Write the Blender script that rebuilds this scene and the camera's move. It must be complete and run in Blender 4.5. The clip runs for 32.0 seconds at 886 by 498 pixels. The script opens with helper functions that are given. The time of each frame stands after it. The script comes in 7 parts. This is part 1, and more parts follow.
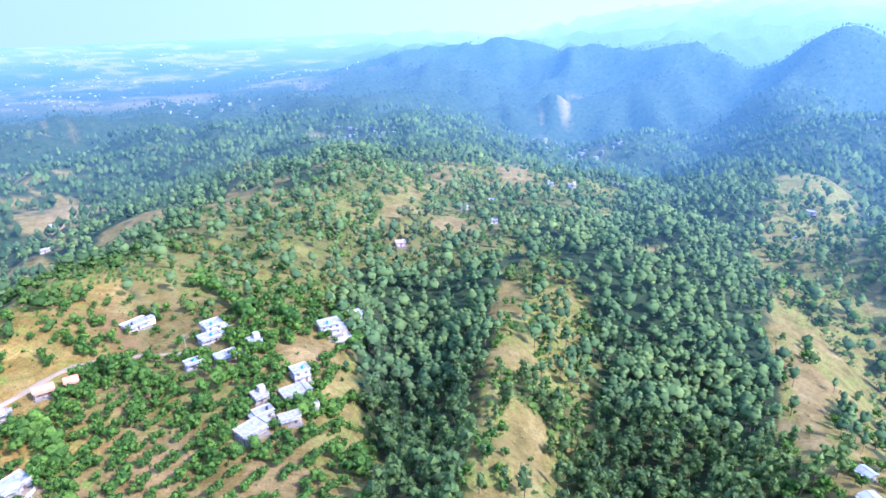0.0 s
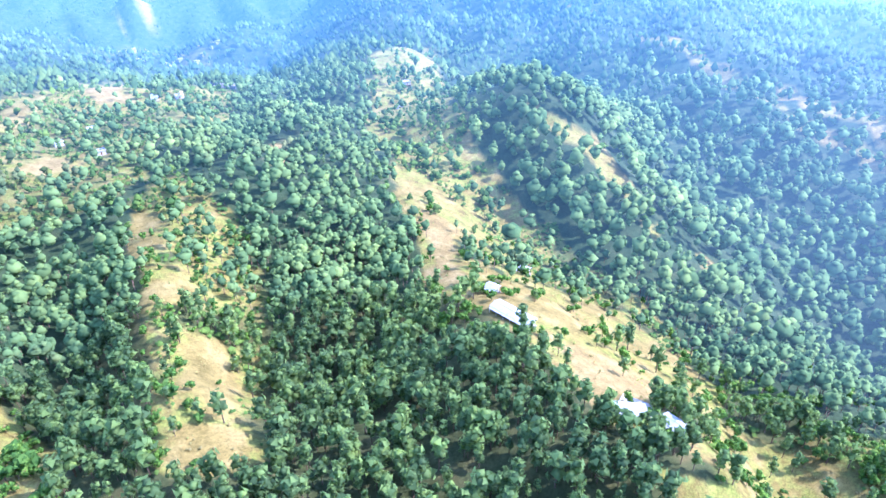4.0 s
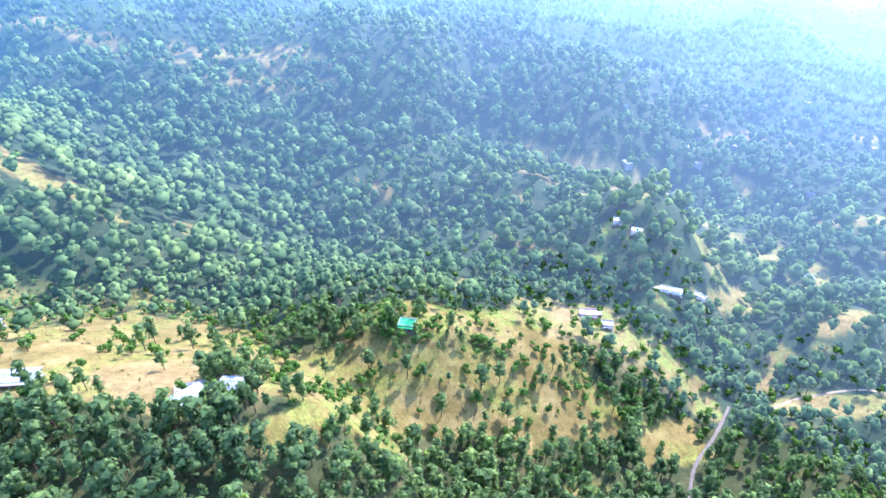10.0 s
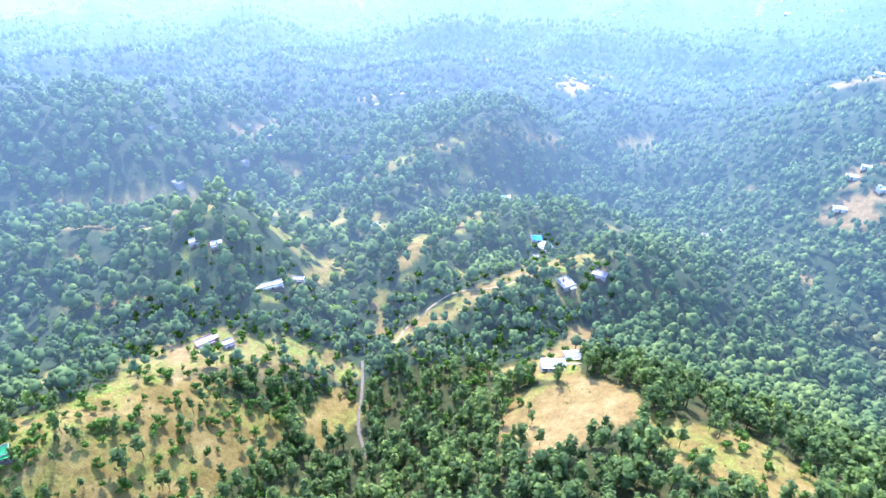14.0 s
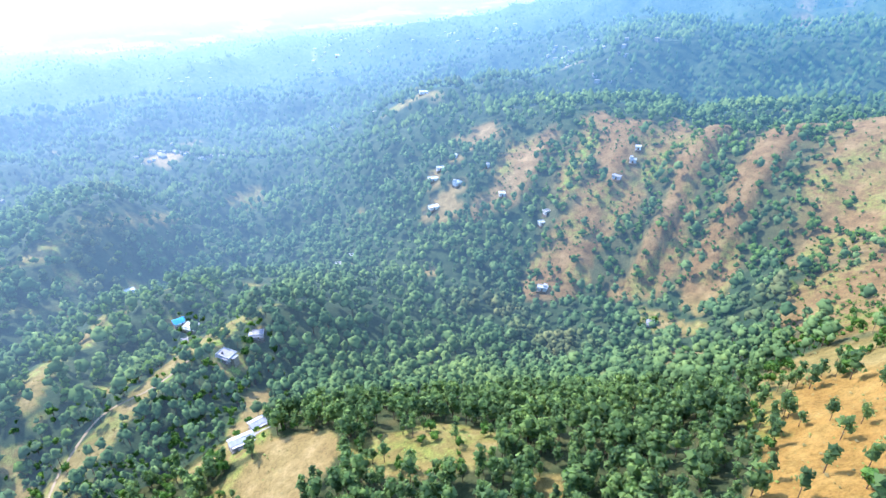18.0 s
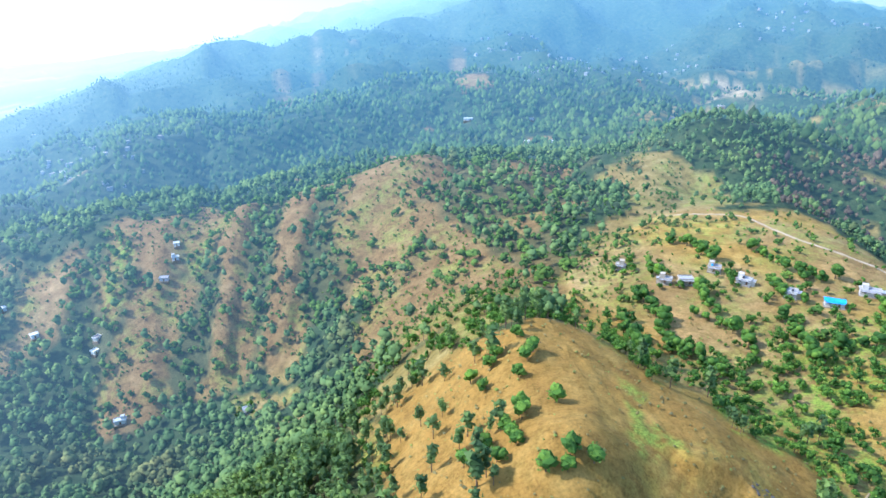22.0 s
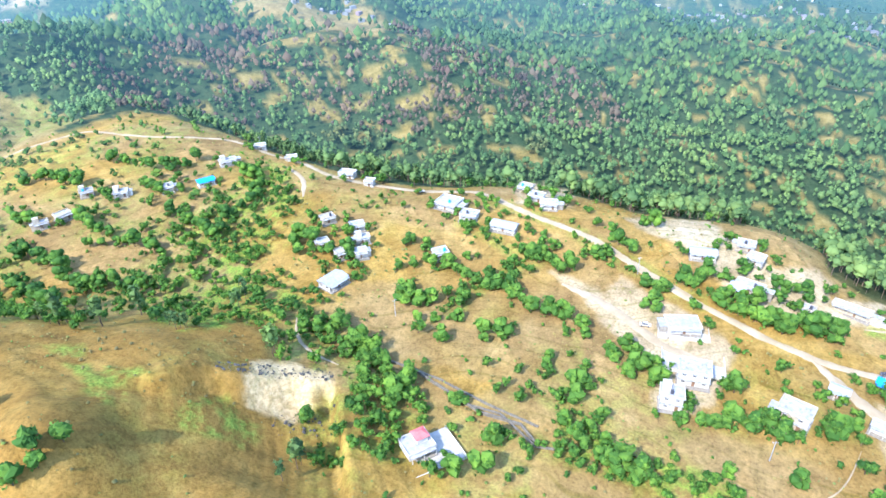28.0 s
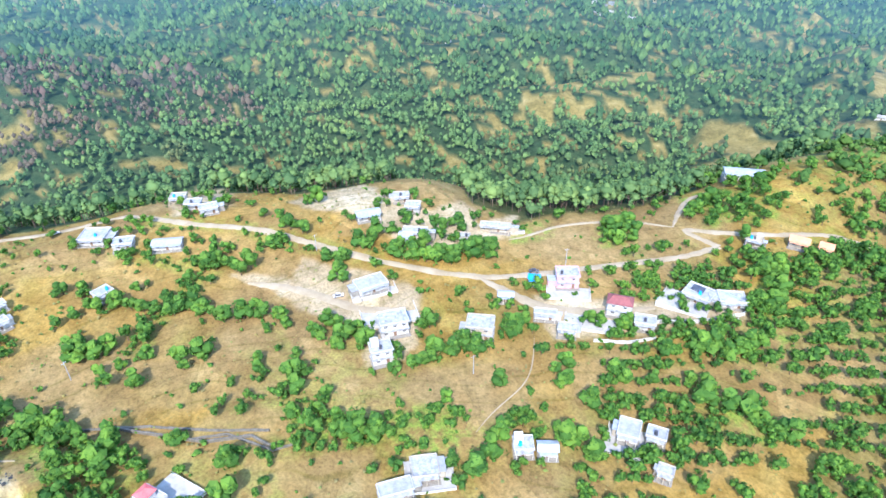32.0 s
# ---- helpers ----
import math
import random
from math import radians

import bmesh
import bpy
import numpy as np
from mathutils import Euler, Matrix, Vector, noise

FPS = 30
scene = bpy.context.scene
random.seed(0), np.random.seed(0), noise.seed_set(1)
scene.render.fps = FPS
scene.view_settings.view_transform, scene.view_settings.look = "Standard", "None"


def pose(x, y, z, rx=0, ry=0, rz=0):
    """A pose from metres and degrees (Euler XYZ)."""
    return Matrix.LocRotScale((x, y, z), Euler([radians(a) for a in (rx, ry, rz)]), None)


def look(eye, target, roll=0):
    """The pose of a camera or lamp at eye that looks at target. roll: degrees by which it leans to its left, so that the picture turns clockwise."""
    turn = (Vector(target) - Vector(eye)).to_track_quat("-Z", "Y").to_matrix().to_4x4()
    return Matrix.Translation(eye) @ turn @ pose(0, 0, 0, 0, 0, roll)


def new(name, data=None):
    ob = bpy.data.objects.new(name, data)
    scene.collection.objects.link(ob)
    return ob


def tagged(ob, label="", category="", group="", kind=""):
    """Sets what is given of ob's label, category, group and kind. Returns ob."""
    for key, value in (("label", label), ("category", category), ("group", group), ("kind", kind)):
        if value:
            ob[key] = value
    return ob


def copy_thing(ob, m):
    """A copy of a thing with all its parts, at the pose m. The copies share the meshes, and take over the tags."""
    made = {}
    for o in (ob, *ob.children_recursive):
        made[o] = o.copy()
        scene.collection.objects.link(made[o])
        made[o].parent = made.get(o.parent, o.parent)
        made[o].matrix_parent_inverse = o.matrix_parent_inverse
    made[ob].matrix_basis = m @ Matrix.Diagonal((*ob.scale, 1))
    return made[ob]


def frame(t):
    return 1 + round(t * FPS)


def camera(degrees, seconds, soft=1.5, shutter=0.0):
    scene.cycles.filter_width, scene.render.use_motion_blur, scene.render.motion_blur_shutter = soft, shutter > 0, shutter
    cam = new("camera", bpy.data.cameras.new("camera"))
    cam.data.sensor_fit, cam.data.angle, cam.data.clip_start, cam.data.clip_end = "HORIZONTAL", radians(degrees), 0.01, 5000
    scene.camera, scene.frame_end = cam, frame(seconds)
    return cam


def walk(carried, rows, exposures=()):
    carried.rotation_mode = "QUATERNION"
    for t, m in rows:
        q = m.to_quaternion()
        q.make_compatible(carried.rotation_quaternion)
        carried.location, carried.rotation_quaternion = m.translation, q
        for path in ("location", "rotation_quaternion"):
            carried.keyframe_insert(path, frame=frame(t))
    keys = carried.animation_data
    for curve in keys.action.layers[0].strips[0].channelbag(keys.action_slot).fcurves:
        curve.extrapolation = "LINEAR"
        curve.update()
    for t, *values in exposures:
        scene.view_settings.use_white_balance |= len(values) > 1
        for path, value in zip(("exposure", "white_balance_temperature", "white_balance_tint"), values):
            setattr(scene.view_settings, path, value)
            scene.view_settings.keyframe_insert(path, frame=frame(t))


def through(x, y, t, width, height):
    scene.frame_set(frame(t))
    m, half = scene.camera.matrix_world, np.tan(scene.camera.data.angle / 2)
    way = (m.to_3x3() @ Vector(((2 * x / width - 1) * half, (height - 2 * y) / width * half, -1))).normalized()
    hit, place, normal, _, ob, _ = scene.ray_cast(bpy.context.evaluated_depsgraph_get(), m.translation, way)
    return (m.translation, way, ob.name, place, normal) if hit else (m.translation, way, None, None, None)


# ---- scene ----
# A hovering drone turns on the spot 150 m above a hill village.
EYE = Vector((0.0, 0.0, 150.0))

cam = camera(68.1, 32.0, 1.6)

# seconds, bearing (to the left from +y), tilt, lean
TURN = [
    (0, 0.01, -22.01, -0.55),
    (0.5, -2.90, -22.02, -0.61),
    (1, -5.44, -22.02, -0.65),
    (1.5, -10.30, -22.04, -0.64),
    (2, -14.97, -22.02, -0.70),
    (2.5, -19.44, -22.03, -0.70),
    (3, -24.27, -27.86, -0.74),
    (3.5, -28.96, -30.93, -0.81),
    (4, -33.73, -30.94, -0.81),
    (4.5, -38.26, -30.96, -0.86),
    (6.5, -50.91, -31.01, -0.80),
    (7, -54.71, -31.02, -0.91),
    (7.5, -59.03, -31.00, -0.76),
    (8, -63.77, -30.99, -0.62),
    (8.5, -68.46, -30.96, -0.60),
    (9, -73.34, -32.04, -0.57),
    (9.5, -78.62, -34.40, -0.56),
    (10, -83.99, -34.40, -0.51),
    (10.5, -89.37, -34.37, -0.46),
    (11, -94.54, -34.35, -0.53),
    (11.5, -99.77, -34.31, -0.58),
    (12, -105.13, -34.29, -0.57),
    (12.5, -110.68, -34.24, -0.67),
    (13, -115.98, -34.21, -0.58),
    (13.5, -121.05, -34.18, -0.58),
    (14, -125.93, -34.13, -0.48),
    (14.5, -130.30, -34.12, -0.46),
    (16.5, -147.90, -34.01, -0.65),
    (17, -152.42, -33.93, -0.72),
    (17.5, -157.20, -30.65, -0.72),
    (18, -161.98, -29.75, -0.62),
    (18.5, -166.73, -27.55, -0.62),
    (19, -171.60, -24.98, -0.71),
    (19.5, -176.71, -23.06, -0.47),
    (20, -182.00, -22.64, -0.50),
    (20.5, -187.36, -22.67, -0.62),
    (21, -191.52, -22.65, -0.68),
    (21.5, -196.17, -22.66, -0.73),
    (22, -203.24, -22.68, -0.82),
    (22.5, -210.89, -22.71, -0.82),
    (23, -217.32, -22.77, -0.78),
    (23.5, -223.22, -22.80, -0.87),
    (24, -228.33, -22.86, -0.96),
    (24.5, -233.48, -22.90, -1.01),
    (25, -239.26, -23.23, -1.08),
    (25.5, -245.38, -24.32, -0.95),
    (27.5, -253.23, -31.45, -0.99),
    (28, -258.70, -31.46, -0.96),
    (28.5, -263.11, -31.46, -0.91),
    (29, -267.41, -31.46, -1.03),
    (29.5, -271.48, -31.45, -1.10),
    (30, -275.10, -31.47, -1.18),
    (30.5, -278.81, -31.99, -1.08),
    (31, -283.08, -32.99, -1.02),
    (31.5, -287.48, -33.03, -1.02),
    (32, -291.24, -33.04, -1.00),
]


# seconds, stops, kelvin, tint: the drone's automatic exposure and white balance
LIGHT = [(0, 2.16, 5170, 35), (2, 2.1, 5170, 34), (3, 2.1, 5100, 33), (4, 2.85, 5120, 36), (7, 2.82, 5260, 36), (9, 2.64, 5290, 34), (11, 2.73, 5500, 33), (13, 2.62, 5600, 32), (14.5, 2.58, 5640, 31), (17, 2.5, 5680, 26), (19, 1.8, 5550, 18), (20.5, 1.55, 5500, 15), (21.5, 1.75, 5600, 15), (23, 2.3, 5650, 14), (25, 2.42, 5680, 16), (28, 2.40, 5660, 14), (32, 2.19, 5610, 14)]


def aim(bearing, tilt, lean):
    b, p = radians(bearing), radians(tilt)
    ahead = Vector((-math.sin(b) * math.cos(p), math.cos(b) * math.cos(p), math.sin(p)))
    return look(EYE, EYE + 10 * ahead, lean)


walk(cam, [(t, aim(b, p, r)) for t, b, p, r in TURN], LIGHT)

# ---- world, sun, exposure ----
SUN_BEARING, SUN_HEIGHT = -117.0, 44.0
world = bpy.data.worlds.new("world")
scene.world = world
world.use_nodes = True
wn = world.node_tree
sky = wn.nodes.new("ShaderNodeTexSky")
sky.sky_type, sky.sun_disc = "NISHITA", False
sky.sun_elevation, sky.sun_rotation = radians(SUN_HEIGHT), radians(-SUN_BEARING)
sky.altitude, sky.air_density, sky.dust_density, sky.ozone_density = 900, 1.3, 1.2, 2.5
wn.links.new(sky.outputs[0], wn.nodes["Background"].inputs[0])
wn.nodes["Background"].inputs[1].default_value = 0.15

sun_data = bpy.data.lights.new("sun", "SUN")
sun_data.energy, sun_data.angle, sun_data.color = 1.9, radians(0.6), (1.0, 0.93, 0.82)
sun = new("sun", sun_data)
b, p = radians(SUN_BEARING), radians(SUN_HEIGHT)
sun.matrix_world = look((-math.sin(b) * math.cos(p) * 500, math.cos(b) * math.cos(p) * 500, math.sin(p) * 500 + 150), (0, 0, 150))


# the hazy sky low over the horizon, a plain glowing backdrop round the place
def make_sky_band():
    m = bpy.data.materials.new("sky_haze")
    m.use_nodes = True
    n, l = m.node_tree.nodes, m.node_tree.links
    n.remove(n["Principled BSDF"])
    at = n.new("ShaderNodeNewGeometry").outputs["Position"]
    part_ = n.new("ShaderNodeSeparateXYZ")
    l.new(at, part_.inputs[0])
    toward = n.new("ShaderNodeVectorMath")
    toward.operation = "DOT_PRODUCT"
    toward.inputs[1].default_value = (-math.sin(radians(SUN_BEARING)) / 4900, math.cos(radians(SUN_BEARING)) / 4900, 0)
    l.new(at, toward.inputs[0])
    side = n.new("ShaderNodeMapRange")
    side.inputs["From Min"].default_value = -1
    l.new(toward.outputs["Value"], side.inputs["Value"])
    tone = n.new("ShaderNodeValToRGB")
    stops = ((0.0, (0.12, 0.19, 0.245)), (0.5, (0.225, 0.305, 0.355)), (1.0, (0.42, 0.46, 0.46)))
    tone.color_ramp.elements.new(0.5)
    for e, (p_, c) in zip(tone.color_ramp.elements, stops):
        e.position, e.color = p_, (*c, 1)
    l.new(side.outputs[0], tone.inputs[0])
    glow = n.new("ShaderNodeEmission")
    l.new(tone.outputs[0], glow.inputs[0])
    l.new(glow.outputs[0], n["Material Output"].inputs[0])
    return m


def sky_band():
    bm = bmesh.new()
    rings = [[bm.verts.new((math.cos(k * math.pi / 60) * 4880, math.sin(k * math.pi / 60) * 4880, z)) for k in range(120)] for z in (-420, 100, 520, 1000)]
    for lo, hi in zip(rings, rings[1:]):
        for k in range(120):
            bm.faces.new((lo[k], lo[(k + 1) % 120], hi[(k + 1) % 120], hi[k]))
    me = bpy.data.meshes.new("backdrop")
    bm.to_mesh(me)
    bm.free()
    me.materials.append(make_sky_band())
    tagged(new("backdrop", me), "pale hazy sky along the horizon", "sky", kind="structure")


sky_band()

# ---- materials ----
def shader(name, rough=0.85, spec=0.25):
    m = bpy.data.materials.new(name)
    m.use_nodes = True
    n, l = m.node_tree.nodes, m.node_tree.links
    b = n["Principled BSDF"]
    b.inputs["Roughness"].default_value = rough
    b.inputs["Specular IOR Level"].default_value = spec
    return m, n, l, b


def noise_node(n, l, scale, detail=4.0, rough=0.55, coord=None):
    t = n.new("ShaderNodeTexNoise")
    t.inputs["Scale"].default_value, t.inputs["Detail"].default_value, t.inputs["Roughness"].default_value = scale, detail, rough
    if coord is not None:
        l.new(coord, t.inputs["Vector"])
    return t.outputs["Fac"]


def ramp(n, l, fac, stops):
    r = n.new("ShaderNodeValToRGB")
    while len(r.color_ramp.elements) < len(stops):
        r.color_ramp.elements.new(0.5)
    for e, (at, c) in zip(r.color_ramp.elements, stops):
        e.position, e.color = at, (*c, 1)
    l.new(fac, r.inputs[0])
    return r.outputs[0]


def mix(n, l, fac, a, b, mode="MIX"):
    m = n.new("ShaderNodeMix")
    m.data_type, m.blend_type = "RGBA", mode
    for sock, v in ((m.inputs["Factor"], fac), (m.inputs["A"], a), (m.inputs["B"], b)):
        if isinstance(v, (int, float)):
            sock.default_value = v
        elif isinstance(v, tuple):
            sock.default_value = (*v, 1)
        else:
            l.new(v, sock)
    return m.outputs["Result"]


def attr(n, name):
    a = n.new("ShaderNodeAttribute")
    a.attribute_name = name
    return a.outputs["Fac"]


def bump(n, l, b, fac, strength, distance):
    k = n.new("ShaderNodeBump")
    k.inputs["Strength"].default_value, k.inputs["Distance"].default_value = strength, distance
    l.new(fac, k.inputs["Height"])
    l.new(k.outputs[0], b.inputs["Normal"])


def position(n):
    return n.new("ShaderNodeNewGeometry").outputs["Position"]


# emission colours that imitate haze, by scaled range
HAZE_BY_RANGE = [(0.050, (0, 0, 0)), (0.09, (0.006, 0.013, 0.021)), (0.125, (0.010, 0.024, 0.041)), (0.16, (0.013, 0.034, 0.060)), (0.22, (0.020, 0.054, 0.098)), (0.33, (0.033, 0.088, 0.152)), (0.55, (0.088, 0.172, 0.248)), (0.95, (0.21, 0.33, 0.39))]


def add_haze_glow(n, l, b):
    """Haze painted into emission: stronger with range from the origin, paler towards the sun."""
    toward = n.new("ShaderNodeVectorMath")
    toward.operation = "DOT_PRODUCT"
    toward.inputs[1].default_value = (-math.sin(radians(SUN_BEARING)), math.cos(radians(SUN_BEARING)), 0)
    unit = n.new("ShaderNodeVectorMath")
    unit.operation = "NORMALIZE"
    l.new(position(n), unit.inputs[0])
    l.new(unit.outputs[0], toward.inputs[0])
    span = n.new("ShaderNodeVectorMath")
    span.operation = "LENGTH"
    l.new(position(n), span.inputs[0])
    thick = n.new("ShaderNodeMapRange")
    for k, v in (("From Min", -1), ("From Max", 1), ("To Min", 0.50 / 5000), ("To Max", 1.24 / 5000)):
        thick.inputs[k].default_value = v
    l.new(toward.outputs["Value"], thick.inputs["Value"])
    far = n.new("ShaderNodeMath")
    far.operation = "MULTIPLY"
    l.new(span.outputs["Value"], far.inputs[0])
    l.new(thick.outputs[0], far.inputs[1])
    pale = [(at, tuple(0.95 * c + 0.28 * max(glow) for c in glow)) for at, glow in HAZE_BY_RANGE]
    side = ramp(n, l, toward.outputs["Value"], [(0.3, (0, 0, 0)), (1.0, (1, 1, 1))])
    l.new(mix(n, l, side, ramp(n, l, far.outputs[0], HAZE_BY_RANGE), ramp(n, l, far.outputs[0], pale)), b.inputs["Emission Color"])
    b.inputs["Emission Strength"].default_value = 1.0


def make_ground(name="dry_hillside", far=False):
    m, n, l, b = shader(name, 0.95, 0.1)
    p = position(n)
    fine, mid, wide = noise_node(n, l, 1.1, 5, 0.7, p), noise_node(n, l, 0.09, 5, 0.6, p), noise_node(n, l, 0.012, 3, 0.5, p)
    straw = ramp(n, l, mid, [(0.3, (0.195, 0.118, 0.026)), (0.5, (0.27, 0.170, 0.042)), (0.68, (0.33, 0.225, 0.066))])
    earth = ramp(n, l, mid, [(0.3, (0.19, 0.120, 0.045)), (0.6, (0.26, 0.175, 0.068)), (0.8, (0.33, 0.24, 0.105))])
    dry = mix(n, l, ramp(n, l, wide, [(0.42, (0, 0, 0)), (0.6, (1, 1, 1))]), straw, earth)
    hay = ramp(n, l, mid, [(0.3, (0.186, 0.106, 0.025)), (0.5, (0.236, 0.138, 0.032)), (0.7, (0.284, 0.178, 0.047))])
    dry = mix(n, l, attr(n, "golden"), dry, hay)
    meadow = ramp(n, l, mid, [(0.3, (0.125, 0.098, 0.028)), (0.5, (0.195, 0.148, 0.045)), (0.7, (0.265, 0.205, 0.078))])
    dry = mix(n, l, attr(n, "meadow"), dry, meadow)
    ruddy = ramp(n, l, mid, [(0.3, (0.115, 0.066, 0.024)), (0.5, (0.165, 0.098, 0.037)), (0.7, (0.215, 0.138, 0.056))])
    dry = mix(n, l, attr(n, "ruddy"), dry, ruddy)
    lush = ramp(n, l, fine, [(0.3, (0.085, 0.15, 0.022)), (0.7, (0.22, 0.30, 0.045))])
    # darkened to read as dark gaps between crowns; far ramp matches the canopy
    wood_floor = ramp(n, l, mid, [(0.3, (0.022, 0.045, 0.02)), (0.55, (0.038, 0.062, 0.026)), (0.8, (0.07, 0.082, 0.034))] if far else [(0.3, (0.030, 0.046, 0.018)), (0.55, (0.055, 0.066, 0.025)), (0.8, (0.115, 0.095, 0.038))])
    field = ramp(n, l, mid, [(0.3, (0.218, 0.145, 0.060)), (0.7, (0.302, 0.214, 0.100))])
    rock = ramp(n, l, noise_node(n, l, 0.5, 6, 0.7, p), [(0.35, (0.38, 0.275, 0.135)), (0.65, (0.53, 0.415, 0.235))])
    c = mix(n, l, attr(n, "field"), dry, field)
    sand = ramp(n, l, mid, [(0.3, (0.30, 0.225, 0.125)), (0.55, (0.38, 0.30, 0.185)), (0.75, (0.46, 0.385, 0.27))])
    c = mix(n, l, attr(n, "pale"), c, sand)
    patchy = ramp(n, l, noise_node(n, l, 0.16, 6, 0.7, p), [(0.42, (0, 0, 0)), (0.58, (1, 1, 1))])
    c = mix(n, l, mix(n, l, 1.0, attr(n, "lush"), patchy, "MULTIPLY"), c, lush)
    c = mix(n, l, attr(n, "wood"), c, wood_floor)
    c = mix(n, l, attr(n, "rock"), c, rock)
    warp = n.new("ShaderNodeVectorMath")
    warp.operation = "MULTIPLY_ADD"
    warp.inputs[1].default_value = (22, 22, 0)
    wob = n.new("ShaderNodeTexNoise")
    wob.inputs["Scale"].default_value = 0.03
    l.new(p, wob.inputs["Vector"])
    l.new(wob.outputs["Color"], warp.inputs[0])
    l.new(p, warp.inputs[2])
    stretch = n.new("ShaderNodeVectorMath")
    stretch.operation = "MULTIPLY"
    stretch.inputs[1].default_value = (0.030, 0.060, 0.0)
    l.new(warp.outputs[0], stretch.inputs[0])
    plots, banks = n.new("ShaderNodeTexVoronoi"), n.new("ShaderNodeTexVoronoi")
    banks.feature = "DISTANCE_TO_EDGE"
    for v in (plots, banks):
        v.inputs["Scale"].default_value = 1.0
        l.new(stretch.outputs[0], v.inputs["Vector"])
    tint = ramp(n, l, plots.outputs["Color"], [(0.15, (0.86, 0.83, 0.80)), (0.5, (1.0, 1.0, 1.0)), (0.85, (1.15, 1.13, 1.1))])
    plot = mix(n, l, 1.0, c, tint, "MULTIPLY")
    bank = ramp(n, l, banks.outputs["Distance"], [(0.004, (0.5, 0.55, 0.38)), (0.022, (1, 1, 1))])
    plot = mix(n, l, 0.2, plot, bank, "MULTIPLY")
    # terrace banks as dark bands round the camera's foot, to run level in its view
    level, lift, flat_ = n.new("ShaderNodeMath"), n.new("ShaderNodeMath"), n.new("ShaderNodeVectorMath")
    flat_.operation = "LENGTH"
    l.new(p, flat_.inputs[0])
    lift.operation, lift.inputs[1].default_value = "MULTIPLY", 75.0
    l.new(noise_node(n, l, 0.011, 3, 0.45, p), lift.inputs[0])
    add_ = n.new("ShaderNodeMath")
    l.new(flat_.outputs["Value"], add_.inputs[0])
    l.new(lift.outputs[0], add_.inputs[1])
    level.operation, level.inputs[1].default_value = "PINGPONG", 0.9
    shrink = n.new("ShaderNodeMath")
    shrink.operation, shrink.inputs[1].default_value = "MULTIPLY", 0.2
    l.new(add_.outputs[0], shrink.inputs[0])
    l.new(shrink.outputs[0], level.inputs[0])
    edge = ramp(n, l, level.outputs[0], [(0.0, (0.72, 0.76, 0.58)), (0.07, (0.84, 0.87, 0.74)), (0.14, (1, 1, 1)), (0.9, (1.10, 1.09, 1.06))])
    plot = mix(n, l, ramp(n, l, noise_node(n, l, 0.05, 3, 0.5, p), [(0.4, (0.15, 0.15, 0.15)), (0.6, (1, 1, 1))]), plot, mix(n, l, 1.0, plot, edge, "MULTIPLY"))
    c = mix(n, l, attr(n, "tilled"), c, plot)
    speck = ramp(n, l, fine, [(0.32, (0.55, 0.56, 0.52)), (0.5, (0.95, 0.95, 0.93)), (0.66, (1.18, 1.15, 1.1))])
    tuft = ramp(n, l, noise_node(n, l, 0.32, 6, 0.75, p), [(0.36, (0.62, 0.66, 0.55)), (0.52, (1.0, 1.0, 1.0)), (0.68, (1.15, 1.12, 1.08))])
    c = mix(n, l, 0.8, c, tuft, "MULTIPLY")
    l.new(mix(n, l, 0.8, c, speck, "MULTIPLY"), b.inputs["Base Color"])
    bump(n, l, b, fine, 0.5, 0.6)
    # haze painted as emission on the far ground
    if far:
        add_haze_glow(n, l, b)
    return m


def make_leaf(name, dark, mid, light, through=0.25):
    m, n, l, b = shader(name, 0.8, 0.15)
    g = n.new("ShaderNodeNewGeometry")
    p = g.outputs["Position"]
    base = ramp(n, l, g.outputs["Random Per Island"], [(0.0, dark), (0.5, mid), (1.0, light)])
    stand = ramp(n, l, noise_node(n, l, 0.025, 3, 0.5, p), [(0.35, (0.75, 0.8, 0.85)), (0.65, (1.15, 1.1, 0.95))])
    c = mix(n, l, 1.0, base, stand, "MULTIPLY")
    each = ramp(n, l, noise_node(n, l, 0.13, 2, 0.5, p), [(0.36, (0.84, 0.86, 0.88)), (0.5, (1, 1, 1)), (0.64, (1.18, 1.15, 1.06))])
    c = mix(n, l, 1.0, c, each, "MULTIPLY")
    l.new(c, b.inputs["Base Color"])
    t = n.new("ShaderNodeBsdfTranslucent")
    l.new(c, t.inputs[0])
    s = n.new("ShaderNodeMixShader")
    s.inputs[0].default_value = through
    l.new(b.outputs[0], s.inputs[1])
    l.new(t.outputs[0], s.inputs[2])
    l.new(s.outputs[0], n["Material Output"].inputs[0])
    return m


def make_plain(name, a, c, scale=0.8, rough=0.85, spec=0.2, metal=0.0, relief=0.0):
    m, n, l, b = shader(name, rough, spec)
    tc = n.new("ShaderNodeTexCoord").outputs["Object"]
    f = noise_node(n, l, scale, 6, 0.65, tc)
    l.new(ramp(n, l, f, [(0.3, a), (0.7, c)]), b.inputs["Base Color"])
    b.inputs["Metallic"].default_value = metal
    if relief:
        bump(n, l, b, f, 0.4, relief)
    return m


